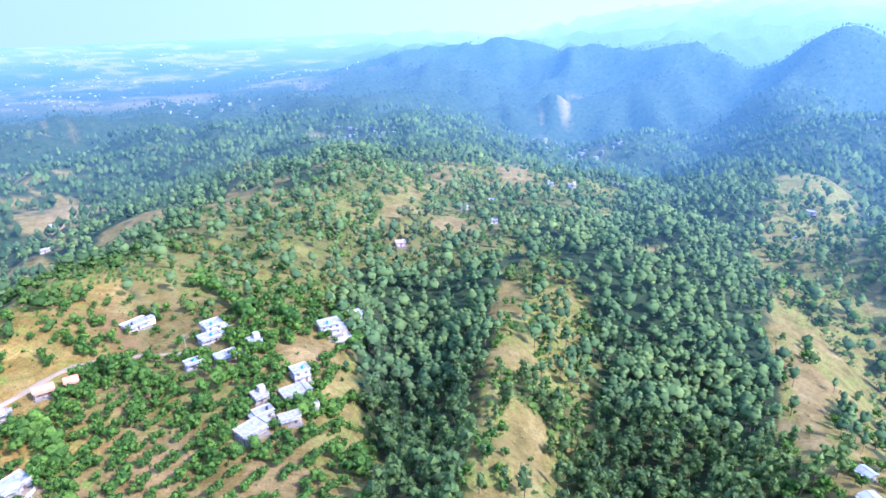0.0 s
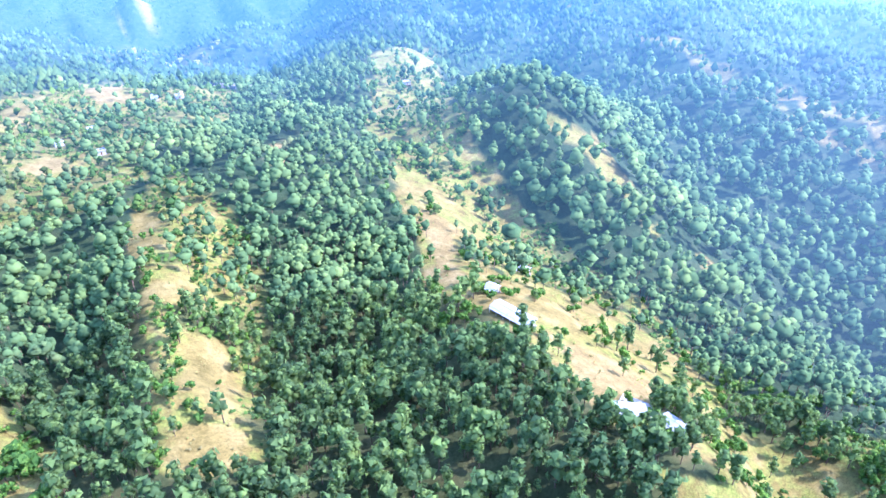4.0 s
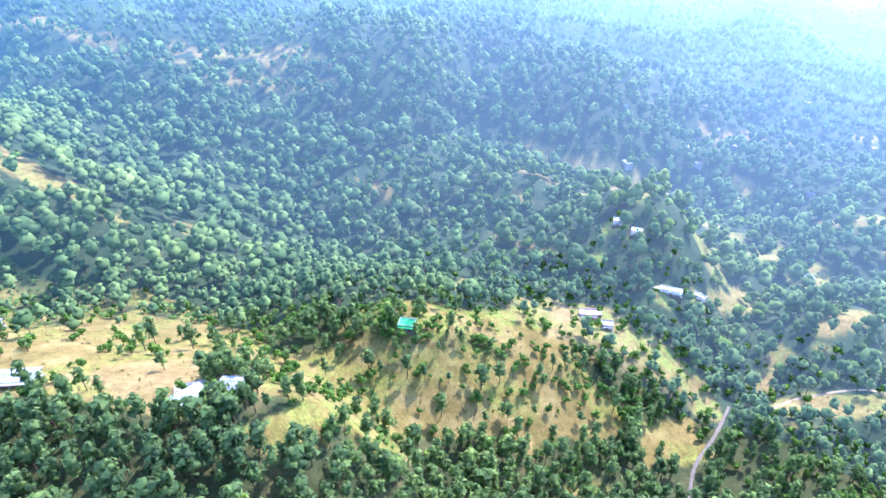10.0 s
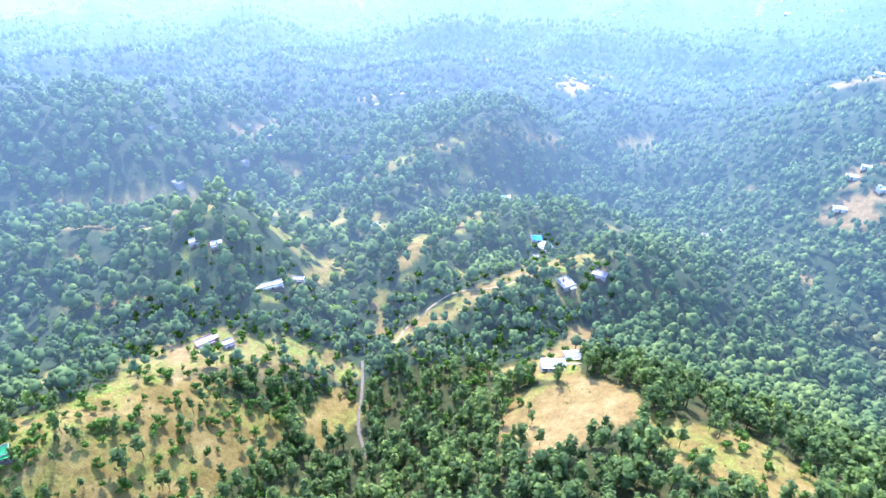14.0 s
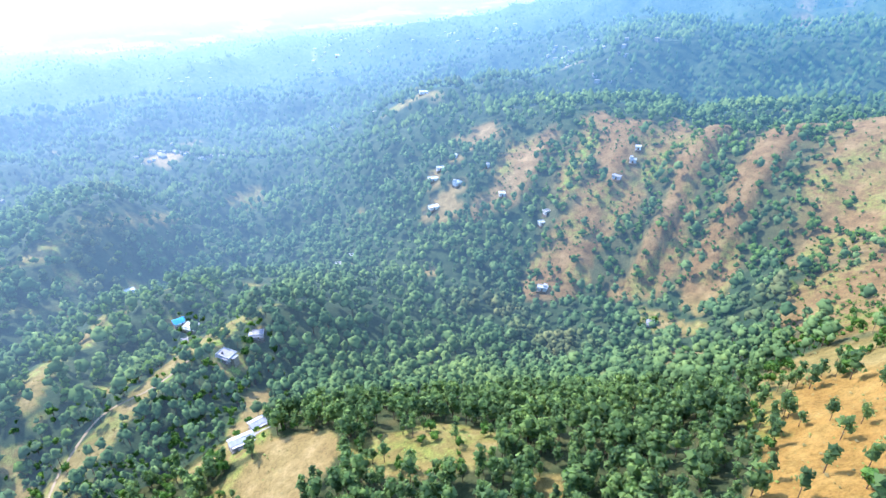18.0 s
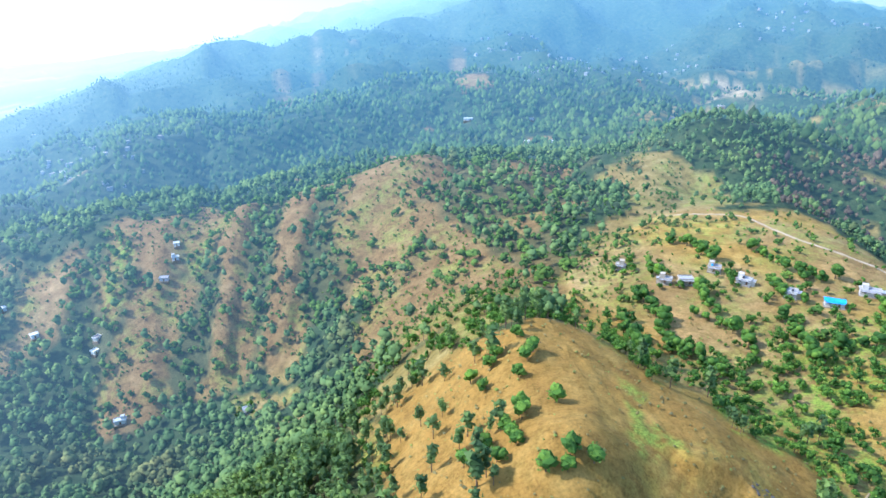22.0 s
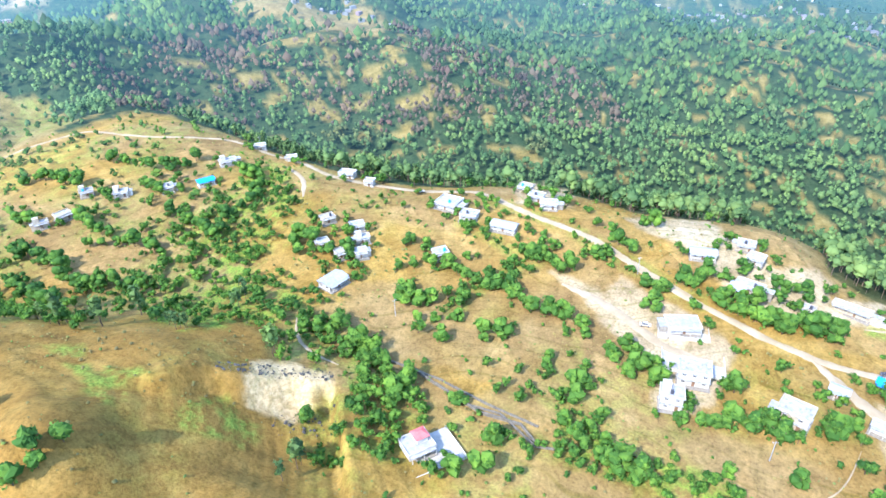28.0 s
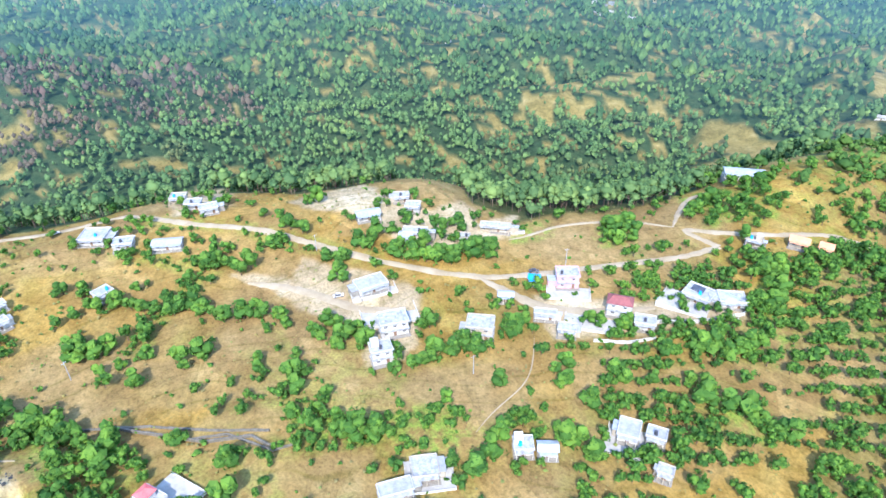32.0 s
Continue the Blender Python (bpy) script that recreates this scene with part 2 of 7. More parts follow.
def make_hazed(name, low, high):
    """Matt colour for far trees and houses, with haze painted into its emission."""
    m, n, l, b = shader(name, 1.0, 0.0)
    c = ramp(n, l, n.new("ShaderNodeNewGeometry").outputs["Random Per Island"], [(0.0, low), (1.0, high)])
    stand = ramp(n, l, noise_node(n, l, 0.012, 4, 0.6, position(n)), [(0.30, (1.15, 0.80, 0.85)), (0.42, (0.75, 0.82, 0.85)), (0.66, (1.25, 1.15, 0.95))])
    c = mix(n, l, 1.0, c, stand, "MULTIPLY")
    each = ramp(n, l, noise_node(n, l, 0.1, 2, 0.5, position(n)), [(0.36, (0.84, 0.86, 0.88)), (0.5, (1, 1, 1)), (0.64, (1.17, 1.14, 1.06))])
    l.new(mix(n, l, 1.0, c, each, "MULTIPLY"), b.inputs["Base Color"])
    add_haze_glow(n, l, b)
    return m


GROUND = make_ground()
# the second land's emission carries the painted haze
LANDS = [GROUND, make_ground("hazed_land", True)]
# base colours darken from MID to FAR to imitate dimming through haze
WOODS_MID = make_hazed("hazed_pines", (0.048, 0.090, 0.038), (0.122, 0.186, 0.064))
WOODS_OUTER = make_hazed("hazed_woods", (0.036, 0.072, 0.032), (0.084, 0.134, 0.046))
WOODS_FAR = make_hazed("hazed_far_woods", (0.030, 0.054, 0.029), (0.054, 0.084, 0.038))
SCRUB_FAR = make_hazed("hazed_scrub", (0.038, 0.080, 0.022), (0.095, 0.160, 0.034))
HOUSE_FAR = make_hazed("hazed_whitewash", (0.40, 0.39, 0.37), (0.58, 0.57, 0.54))
TOWN_FAR = make_hazed("hazed_houses", (0.13, 0.13, 0.125), (0.28, 0.275, 0.26))
PINE = make_leaf("pine_needles", (0.080, 0.140, 0.058), (0.146, 0.240, 0.080), (0.26, 0.38, 0.112), 0.58)
# scorched brown is their own; the haze over it is emission
BURNT = make_hazed("scorched_pines", (0.075, 0.058, 0.044), (0.135, 0.105, 0.075))
BROAD = make_leaf("broad_leaves", (0.042, 0.108, 0.022), (0.084, 0.190, 0.032), (0.165, 0.295, 0.044), 0.4)
TUFT = make_leaf("dry_tufts", (0.16, 0.15, 0.05), (0.25, 0.20, 0.08), (0.16, 0.22, 0.05), 0.3)
BARK = make_plain("bark", (0.07, 0.045, 0.03), (0.16, 0.11, 0.075), 3.0)
WHITEWASH = make_plain("whitewash", (0.34, 0.32, 0.28), (0.56, 0.535, 0.475), 0.9)
CREAM = make_plain("cream_plaster", (0.30, 0.25, 0.18), (0.46, 0.40, 0.30), 0.6)
PINKWASH = make_plain("pink_plaster", (0.50, 0.25, 0.27), (0.64, 0.36, 0.37), 0.6)
CONCRETE = make_plain("roof_concrete", (0.17, 0.168, 0.16), (0.42, 0.415, 0.40), 0.8, relief=0.02)
GREYROOF = make_plain("weathered_concrete", (0.20, 0.20, 0.20), (0.38, 0.37, 0.36), 0.5)
TIN = make_plain("tin_sheet", (0.26, 0.27, 0.29), (0.42, 0.43, 0.45), 0.7, 0.5, 0.4, 0.2)
BLUE = make_plain("blue_sheet", (0.02, 0.22, 0.50), (0.04, 0.33, 0.66), 0.6, 0.5)
GREENROOF = make_plain("green_sheet", (0.03, 0.40, 0.10), (0.06, 0.52, 0.16), 0.6, 0.5)
REDROOF = make_plain("red_sheet", (0.50, 0.09, 0.09), (0.66, 0.16, 0.14), 0.6, 0.6)
MAROON = make_plain("maroon_sheet", (0.16, 0.05, 0.05), (0.26, 0.09, 0.08), 0.6, 0.6)
TILE_ORANGE = make_plain("clay_sheet", (0.50, 0.20, 0.10), (0.64, 0.30, 0.16), 0.6, 0.7)
DARK = make_plain("dark_opening", (0.03, 0.03, 0.035), (0.07, 0.07, 0.08), 1.0, 0.3, 0.5)
WOODEN = make_plain("painted_door", (0.14, 0.08, 0.05), (0.25, 0.15, 0.09), 2.0)
DIRT = make_plain("packed_dirt", (0.25, 0.19, 0.112), (0.36, 0.29, 0.19), 0.15, 0.95, 0.1, relief=0.05)
STONE = make_plain("dry_stone", (0.17, 0.15, 0.12), (0.30, 0.27, 0.22), 1.2, 0.95, relief=0.1)
GRAVEL = make_plain("stream_gravel", (0.09, 0.08, 0.062), (0.19, 0.165, 0.125), 0.8, 0.95, relief=0.1)
SLAG = make_plain("dark_rubble", (0.035, 0.033, 0.03), (0.10, 0.092, 0.08), 1.5, 0.95)
PAVED = make_plain("white_paving", (0.27, 0.25, 0.215), (0.42, 0.395, 0.35), 0.3)

# ---- the lie of the land: ridge and valley lines, as (bearing, range, height) ----
RIDGES_NORTH = [
    [(37, 330, 13), (33, 400, 3), (26, 470, -14), (19, 540, -10), (14, 580, -8), (8, 620, -9), (3, 680, -32), (-1, 700, -30), (-6.4, 740, -45)],
    [(8.7, 1900, -110), (2.4, 2000, -78), (-6.3, 2000, -14), (-12.5, 1950, 0), (-18.3, 1900, -26), (-23, 1800, 27), (-32.4, 1700, 90), (-38, 1700, 37), (-45.7, 1408, -48)],
    [(-7.8, 400, -18), (-6.3, 320, -8), (-5.4, 240, 2), (-4.4, 185, 4)],
    [(-18.9, 420, -20), (-20, 330, -24), (-21, 250, -18)],
]
VALLEYS_NORTH = [
    [(-4.6, 560, -32), (-4.6, 500, -29), (4, 430, -19)],
    [(28, 320, -3), (21.7, 285, 1), (10.8, 275, 0), (15, 230, 0), (19, 205, 1), (39.5, 215, 2)],
    [(45, 900, -110), (32.6, 900, -106), (23, 1000, -94), (4, 1100, -96), (-11, 850, -100), (-17.3, 850, -94)],
    [(30, 1700, -131), (20, 1800, -140)],
    [(2, 390, -36), (1.4, 310, -28), (2.9, 215, -25)],
    [(-14.4, 340, -30), (-12.9, 205, -27)],
    [(-25, 300, -32), (-26, 220, -27)],
]
RIDGES_WEST = [
    [(-31.8, 800, -55), (-29.6, 600, -52), (-30.4, 420, -36), (-32.5, 340, -26), (-34, 260, -15), (-40, 213, -3), (-50.5, 173, -4), (-56, 160, -1), (-62.4, 155, -3), (-68.6, 155, -8)],
    [(-36, 1300, -65), (-37, 1000, -90), (-39.8, 732, -91)],
    [(-79.2, 628, -36), (-84.2, 619, -49), (-94.3, 617, -82), (-101, 617, -103)],
    [(-79.8, 216, -39), (-94.8, 248, -60), (-101.5, 261, -76), (-113, 267, -96)],
]
VALLEYS_WEST = [
    [(-40, 400, -64), (-52, 300, -57), (-60, 282, -62), (-68.7, 292, -60), (-87, 292, -74), (-100, 294, -86)],
    [(-68, 204, -45), (-80, 168, -58), (-95, 188, -71), (-105, 201, -83)],
    [(-90, 412, -94), (-108, 650, -122), (-110, 823, -142)],
    [(-115.4, 201, -94), (-115.6, 261, -104), (-120, 294, -111), (-111, 399, -126)],
]
RIDGES_SOUTH = [
    [(-145, 358, -85), (-152, 400, -115)],
    [(-141.6, 490, -136), (-149, 552, -179)],
    [(-118.6, 551, -147), (-125, 577, -126), (-130.5, 607, -115), (-137.6, 673, -155), (-144.6, 734, -179)],
    [(-119, 1252, -209), (-124, 1225, -180), (-136, 1309, -230), (-148, 1471, -249)],
    [(-139.5, 233, -69), (-141, 195, -59), (-136.7, 150, -47)],
    [(-148.8, 214, -54), (-162.4, 190, -39), (-172.8, 180, -29)],
    [(-146, 1543, -232), (-154.6, 1600, -216), (-165, 1600, -167), (-179.6, 1900, -70), (166.6, 2000, -21), (160, 2050, 45), (152.7, 2200, 95), (149, 2200, 105), (140, 2500, 110), (128.9, 2500, 70)],
]
VALLEYS_SOUTH = [
    [(-130, 506, -148), (-142, 587, -189)],
    [(-139, 970, -197), (-125, 807, -161)],
    [(-154, 320, -112), (-163, 420, -136), (-170.7, 450, -140), (-178, 430, -126), (176, 420, -116), (171, 400, -102), (165, 330, -62)],
    [(-160, 1150, -190), (-172, 1050, -150)],
]
RIDGES_EAST = [
    [(-153.7, 800, -132), (-160.4, 800, -88), (-169.4, 640, -77), (-176, 620, -55), (177, 620, -50), (170, 620, -50), (159, 650, -20), (159.6, 600, -11), (150, 620, -14)],
    [(161, 1500, -50), (167, 1200, -62)],
    [(158, 200, 6), (152, 150, 30), (150.7, 220, 27), (145.5, 220, 30), (139, 190, 27), (130.3, 180, 22), (125, 170, 17)],
]
RIDGES_BRINK = [
    [(139, 650, -11), (134.4, 750, -5), (118.7, 1100, -34), (112.7, 1200, -61)],
    [(143.4, 370, -5), (137.6, 450, -3), (128.5, 450, 0), (124.5, 470, -2), (113.4, 350, 1), (105.7, 315, 0), (89.5, 305, 0), (79, 290, 0), (71, 300, 0), (61, 255, -2), (56.6, 265, 0), (47.3, 290, -2), (39, 350, 1)],
    [(119.6, 650, -42), (111, 900, -24), (100, 850, -76), (90.5, 1100, -88), (81, 850, -70), (72.5, 850, -74), (53.7, 1100, -102), (40.8, 900, -120)],
]
VALLEYS_EAST = [
    [(165, 260, -35), (156, 300, -8), (148, 300, -8), (138, 270, -4), (125, 225, -2), (117, 175, 4)],
    [(134.6, 330, 2), (126, 340, 1), (120, 365, 0)],
    [(112.5, 225, -1), (105, 250, 0), (90, 220, 0), (75, 190, 0), (57, 200, 0), (42, 250, 0)],
    [(105, 132, 0), (72, 120, 0), (57, 127, 0), (46, 140, 0)],
    [(135, 560, -38), (124, 580, -60), (105, 460, -78), (90, 440, -90), (75, 440, -92), (60, 420, -86), (47, 440, -76), (36, 520, -70)],
    [(109.7, 2600, -100), (112, 1700, -120), (80, 1500, -140), (50, 1600, -150)],
]
SPURS_NORTH = [
    [(0.1, 2100, -59), (-1.5, 1700, -124), (-3.3, 1300, -139)],
    [(-6.5, 2000, -8), (-6.0, 1700, -58), (-3.4, 1400, -101)],
    [(-9.6, 2500, -128), (-7.3, 1950, -203), (-5.7, 1200, -156)],
    [(-12.7, 2000, -1), (-10.8, 1650, -67), (-8.2, 1350, -118), (-9.2, 1080, -122)],
    [(-16.0, 2500, -129), (-13.7, 1800, -209), (-11.2, 1180, -169)],
    [(-21.1, 1950, -28), (-18.9, 1600, -87), (-17.6, 1250, -120)],
    [(-24.9, 2350, -137), (-23.4, 1750, -194), (-18.8, 1050, -171)],
    [(-29.2, 1750, 71), (-28.1, 1350, -34), (-29.9, 1000, -66)],
    [(-35.2, 2050, -119), (-34.3, 1380, -151)],
    [(-37.4, 1700, 34), (-37.6, 1350, -34), (-39.7, 900, -60)],
]
SPURS_WEST = [
    [(-40.6, 520, -3), (-45.8, 455, -24), (-52.8, 395, -50), (-58.4, 365, -65), (-64.7, 335, -79)],
    [(-49.7, 610, -65), (-55.7, 505, -84), (-65.7, 430, -105), (-74.3, 385, -119)],
    [(-55.8, 900, -40), (-60.0, 800, -47), (-64.4, 690, -55), (-72.3, 640, -56), (-76.9, 600, -66)],
    [(-90.7, 470, -72), (-100.6, 420, -69), (-109.1, 395, -65)],
    [(-84.7, 620, -108), (-99.8, 560, -106)],
    [(-82.7, 455, -110), (-96.6, 415, -104)],
    [(-74.3, 520, -94), (-79.9, 450, -104)],
]
SPURS_SOUTH = [
    [(-144.3, 470, -133), (-136.3, 450, -107), (-132.5, 430, -95), (-125.7, 385, -99), (-121.1, 355, -96)],
    [(-145.0, 345, -76), (-137.5, 318, -73), (-129.3, 290, -77), (-121.5, 262, -86)],
    [(-135.1, 640, -139), (-130.5, 610, -118), (-125.0, 545, -111), (-120.2, 515, -117)],
    [(-142.3, 425, -125), (-129.1, 368, -122), (-120.1, 318, -117)],
    [(-139.0, 580, -189), (-125.6, 490, -152), (-118.7, 420, -135)],
    [(-141.4, 305, -96), (-130.0, 275, -100)],
    [(-103.7, 560, -152), (-97.0, 540, -127), (-91.0, 560, -115)],
    [(-100.1, 500, -140), (-90.2, 520, -126)],
]
SPURS_EAST = [
    [(153.2, 1200, -16), (162.1, 1150, -28), (167.8, 1080, -54), (176.7, 1080, -74), (-175.5, 1020, -80), (-170.5, 980, -104)],
    [(150.3, 950, -70), (157.1, 1000, -73), (169.2, 900, -96), (179.4, 900, -109), (-173.2, 900, -110)],
    [(158.5, 2200, 43), (167.0, 2100, -16), (171.7, 2050, -52), (-178.8, 2000, -89), (-173.0, 1900, -146)],
    [(164.2, 1950, -7), (164.3, 1450, -69)],
    [(166.0, 2150, -97), (166.8, 1600, -132)],
    [(168.4, 1950, -50), (168.8, 1300, -107)],
    [(162.3, 2150, -70), (162.8, 1650, -99)],
    [(160.2, 2000, 8), (160.3, 1450, -44)],
    [(157.4, 2150, -51), (157.1, 1600, -75)],
]
SPURS_FAR = [
    [(151.6, 2100, 61), (155.7, 1750, -7), (158.9, 1400, -42)],
    [(156.8, 2400, -11), (158.2, 1800, -72)],
    [(162.4, 1900, -7), (164.1, 1450, -47)],
    [(145.2, 2300, 45), (148.1, 1900, -19), (145.7, 1500, -45)],
    [(139.2, 2000, -71), (140.3, 1650, -98)],
    [(135.3, 1900, -3), (128.2, 1500, -70)],
    [(126.0, 2500, 20), (118.9, 1900, -52), (109.8, 1450, -89)],
    [(131.7, 1250, -85)],
    [(123.0, 1000, -5), (115.0, 900, -13), (108.2, 820, -23), (102.8, 700, -31)],
    [(127.2, 1050, -66)],
    [(134.6, 620, 25), (136.3, 540, 7), (138.4, 490, -1)],
    [(127.2, 540, -9), (143.0, 540, -24)],
]
PLAIN = [
    [(60, 2600, -180), (25, 2800, -185), (12, 3200, -185)],
    [(110, 4500, -185), (60, 4800, -185), (20, 4800, -185), (4, 4500, -185), (-7, 4500, -185)],
    [(-12.5, 4500, -60), (-17, 4500, -20), (-23, 4500, 30), (-35, 4500, 80), (-60, 3427, -114), (-90, 2858, -241), (-95, 1359, -190), (-75, 1271, -147)],
    [(-110, 4786, -309), (-140, 4794, -329), (-165, 4800, -330), (178, 4800, -310), (168, 4500, -120), (158, 4500, 60), (150, 4500, 120), (130, 4500, -40)],
    [(-130, 2370, -286), (-150, 2600, -320), (-165, 2600, -300)],
    [(0, 60, -16), (-50, 60, -22), (-90, 80, -45), (-135, 70, -32), (-170, 80, -22), (150, 70, 8), (120, 80, 4), (90, 60, 0), (45, 70, 0)],
]


def knots():
    """Points along all lines, close enough to hold ridges and valleys as lines."""
    out = []
    for group in (RIDGES_NORTH, VALLEYS_NORTH, RIDGES_WEST, VALLEYS_WEST, RIDGES_SOUTH, VALLEYS_SOUTH, RIDGES_EAST, RIDGES_BRINK, VALLEYS_EAST, PLAIN, SPURS_NORTH, SPURS_WEST, SPURS_SOUTH, SPURS_EAST, SPURS_FAR):
        for line in group:
            for (a0, r0, z0), (a1, r1, z1) in zip(line, line[1:]):
                a1 = a0 + (a1 - a0 + 180) % 360 - 180
                n = max(1, int(max(abs(a1 - a0) / 6, abs(math.log(r1 / r0)) / 0.14)))
                for k in range(n):
                    f = k / n
                    out.append((a0 + f * (a1 - a0), r0 * (r1 / r0) ** f, z0 + f * (z1 - z0)))
            out.append(line[-1])
    return np.array(out, float)


def spread(bearing, span):
    b = np.radians(bearing)
    return np.stack([-np.sin(b), np.cos(b), 0.8 * np.log(np.maximum(span, 5) / 300)], -1)


KNOTS = knots()
SITES = spread(KNOTS[:, 0], KNOTS[:, 1])


def kernel(d2):
    return np.sqrt(d2 + 0.006)


def solve_land():
    d2 = ((SITES[:, None] - SITES[None]) ** 2).sum(-1)
    n = len(SITES)
    a = np.zeros((n + 1, n + 1))
    a[:n, :n] = kernel(d2) - 0.012 * np.eye(n)
    a[n, :n] = a[:n, n] = 1
    return np.linalg.solve(a, np.r_[KNOTS[:, 2], 0])


LAND = solve_land()


def lattice(i, j, seed):
    h = (i * 374761393 + j * 668265263 + seed * 974634777) & 0x7FFFFFFF
    h = ((h ^ (h >> 13)) * 1274126177) & 0x7FFFFFFF
    return ((h ^ (h >> 16)) & 0xFFFF) / 65535.0


def grain(x, y, size, seed):
    """Smooth value noise, 0 to 1."""
    u, v = x / size + 1000, y / size + 1000
    i, j = np.floor(u).astype(np.int64), np.floor(v).astype(np.int64)
    fu, fv = u - i, v - j
    fu, fv = fu * fu * (3 - 2 * fu), fv * fv * (3 - 2 * fv)
    a, b_ = lattice(i, j, seed), lattice(i + 1, j, seed)
    c, d = lattice(i, j + 1, seed), lattice(i + 1, j + 1, seed)
    return (a * (1 - fu) + b_ * fu) * (1 - fv) + (c * (1 - fu) + d * fu) * fv


def polar(x, y):
    return np.degrees(np.arctan2(-x, y)), np.hypot(x, y)


def plan(bearing, span):
    b = np.radians(bearing)
    return -np.sin(b) * span, np.cos(b) * span


def step(lo, hi, v):
    f = np.clip((v - lo) / (hi - lo), 0, 1)
    return f * f * (3 - 2 * f)


def sector(bearing, mid, half, soft=4.0):
    """1 inside the sector of bearings, falling to 0 past its sides."""
    off = np.abs((bearing - mid + 180) % 360 - 180)
    return 1 - step(half - soft, half + soft, off)


def near_line(x, y, line):
    """Distance in metres from a line of (bearing, range) nodes."""
    pts = [plan(a, r) for a, r in line]
    best = np.full(np.shape(x), 1e9)
    for (x0, y0), (x1, y1) in zip(pts, pts[1:]):
        dx, dy = x1 - x0, y1 - y0
        f = np.clip(((x - x0) * dx + (y - y0) * dy) / (dx * dx + dy * dy), 0, 1)
        best = np.minimum(best, np.hypot(x - x0 - f * dx, y - y0 - f * dy))
    return best


VILLAGE_EAST = [(30, 365), (39, 350), (47.3, 290), (56.6, 265), (61, 255), (71, 300), (79, 290), (89.5, 305), (105.7, 315), (113.4, 350), (124.5, 470), (137.6, 450), (143.4, 370)]


def village_edge(bearing):
    """Range of the brink of the eastern village's terrace."""
    a = np.array([p[0] for p in VILLAGE_EAST], float)
    r = np.array([p[1] for p in VILLAGE_EAST], float)
    inside = (bearing > 28) & (bearing < 145)
    return np.where(inside, np.interp(bearing, a, r), 0.0)


def plainness(x, y):
    a, r = polar(x, y)
    return np.maximum(sector(a, 45, 38, 6), sector(a, -140, 36, 8)) * step(1500, 2200, r)


def crags(x, y, r):
    """Sharp spurs and side valleys of the far hills."""
    sharp = 1 - 2 * np.abs(grain(x, y, 210, 4) - 0.5)
    small = 1 - 2 * np.abs(grain(x, y, 105, 6) - 0.5)
    lone = grain(x, y, 520, 5) - 0.5
    tall = np.clip((r - 520) / 17, 0, 56) * (1 - 0.93 * plainness(x, y))
    return ((sharp**1.5 - 0.42) + 0.4 * (small**1.3 - 0.45) + 0.5 * lone) * tall


def rolling(x, y, r):
    """Fine relief that grows with the range: spurs, gullies and small humps."""
    out = (grain(x, y, 14, 1) - 0.5) * 0.9 + (grain(x, y, 38, 2) - 0.5) * np.clip(r / 130, 0.5, 5)
    gully = 1 - 2 * np.abs(grain(x, y, 95, 3) - 0.5)
    return out - (gully**2.4 - 0.3) * np.clip((r - 220) / 28, 0, 17) * (1 - 0.9 * plainness(x, y)) + crags(x, y, r)


RIBS = [(-173.0, 2.6), (178.5, 0.8), (173.0, 1.2), (-166.5, 0.8)]


def rib_comb(a, r, shift=0.0):
    comb = np.zeros(np.shape(a))
    for k, wide in RIBS:
        comb = np.maximum(comb, 1 - step(wide * 0.7, wide * 1.3 + 0.4, np.abs((a - k + (r - 450) * 0.028 + shift + 180) % 360 - 180)))
    return comb


def height(x, y):
    x, y = np.atleast_1d(np.asarray(x, float)), np.atleast_1d(np.asarray(y, float))
    out = np.empty(x.shape)
    for k in range(0, len(x), 20000):
        xs, ys = x[k : k + 20000], y[k : k + 20000]
        a, r = polar(xs, ys)
        s = spread(a, r)
        d2 = np.maximum((s**2).sum(1)[:, None] + (SITES**2).sum(1)[None] - 2 * s @ SITES.T, 0)
        base = kernel(d2) @ LAND[:-1] + LAND[-1]
        calm = 1 - 0.75 * (1 - step(-15, 25, r - village_edge(a))) * (village_edge(a) > 0)
        z = base + rolling(xs, ys, r) * calm
        # cultivated terraces on the village side
        t = (base + 3.0 * grain(xs, ys, 60, 9)) / 1.6
        z += 0.55 * (np.floor(t) + step(0.35, 0.65, t - np.floor(t)) - t) * (1 - step(-10, 10, r - village_edge(a)))
        # broken bank at the foot of the grass hill
        z -= 10.0 * step(113.5, 115.5, a) * (1 - step(121, 142, a)) * (1 - step(158, 162, r + 4 * (grain(xs, ys, 7, 31) - 0.5))) * step(100, 140, r)
        # a second hump of the grass hill
        hx, hy = plan(143, 138)
        z += 9.0 * np.exp(-((xs - hx) ** 2 + (ys - hy) ** 2) / 260.0)
        z += sector(a, 142, 24, 3) * (1 - step(215, 240, r)) * ((grain(xs, ys, 24, 33) - 0.5) * 4.0 + (grain(xs, ys, 8, 34) - 0.5) * 1.4)
        # bare ribs on the far side of the ravine stand proud of the wooded gullies
        if ((r > 410) & (r < 645)).any():
            z += 7.0 * rib_comb(a, r) * sector(a, 175, 15, 2) * step(415, 450, r) * (1 - step(590, 640, r))
        out[k : k + 20000] = z
    return out




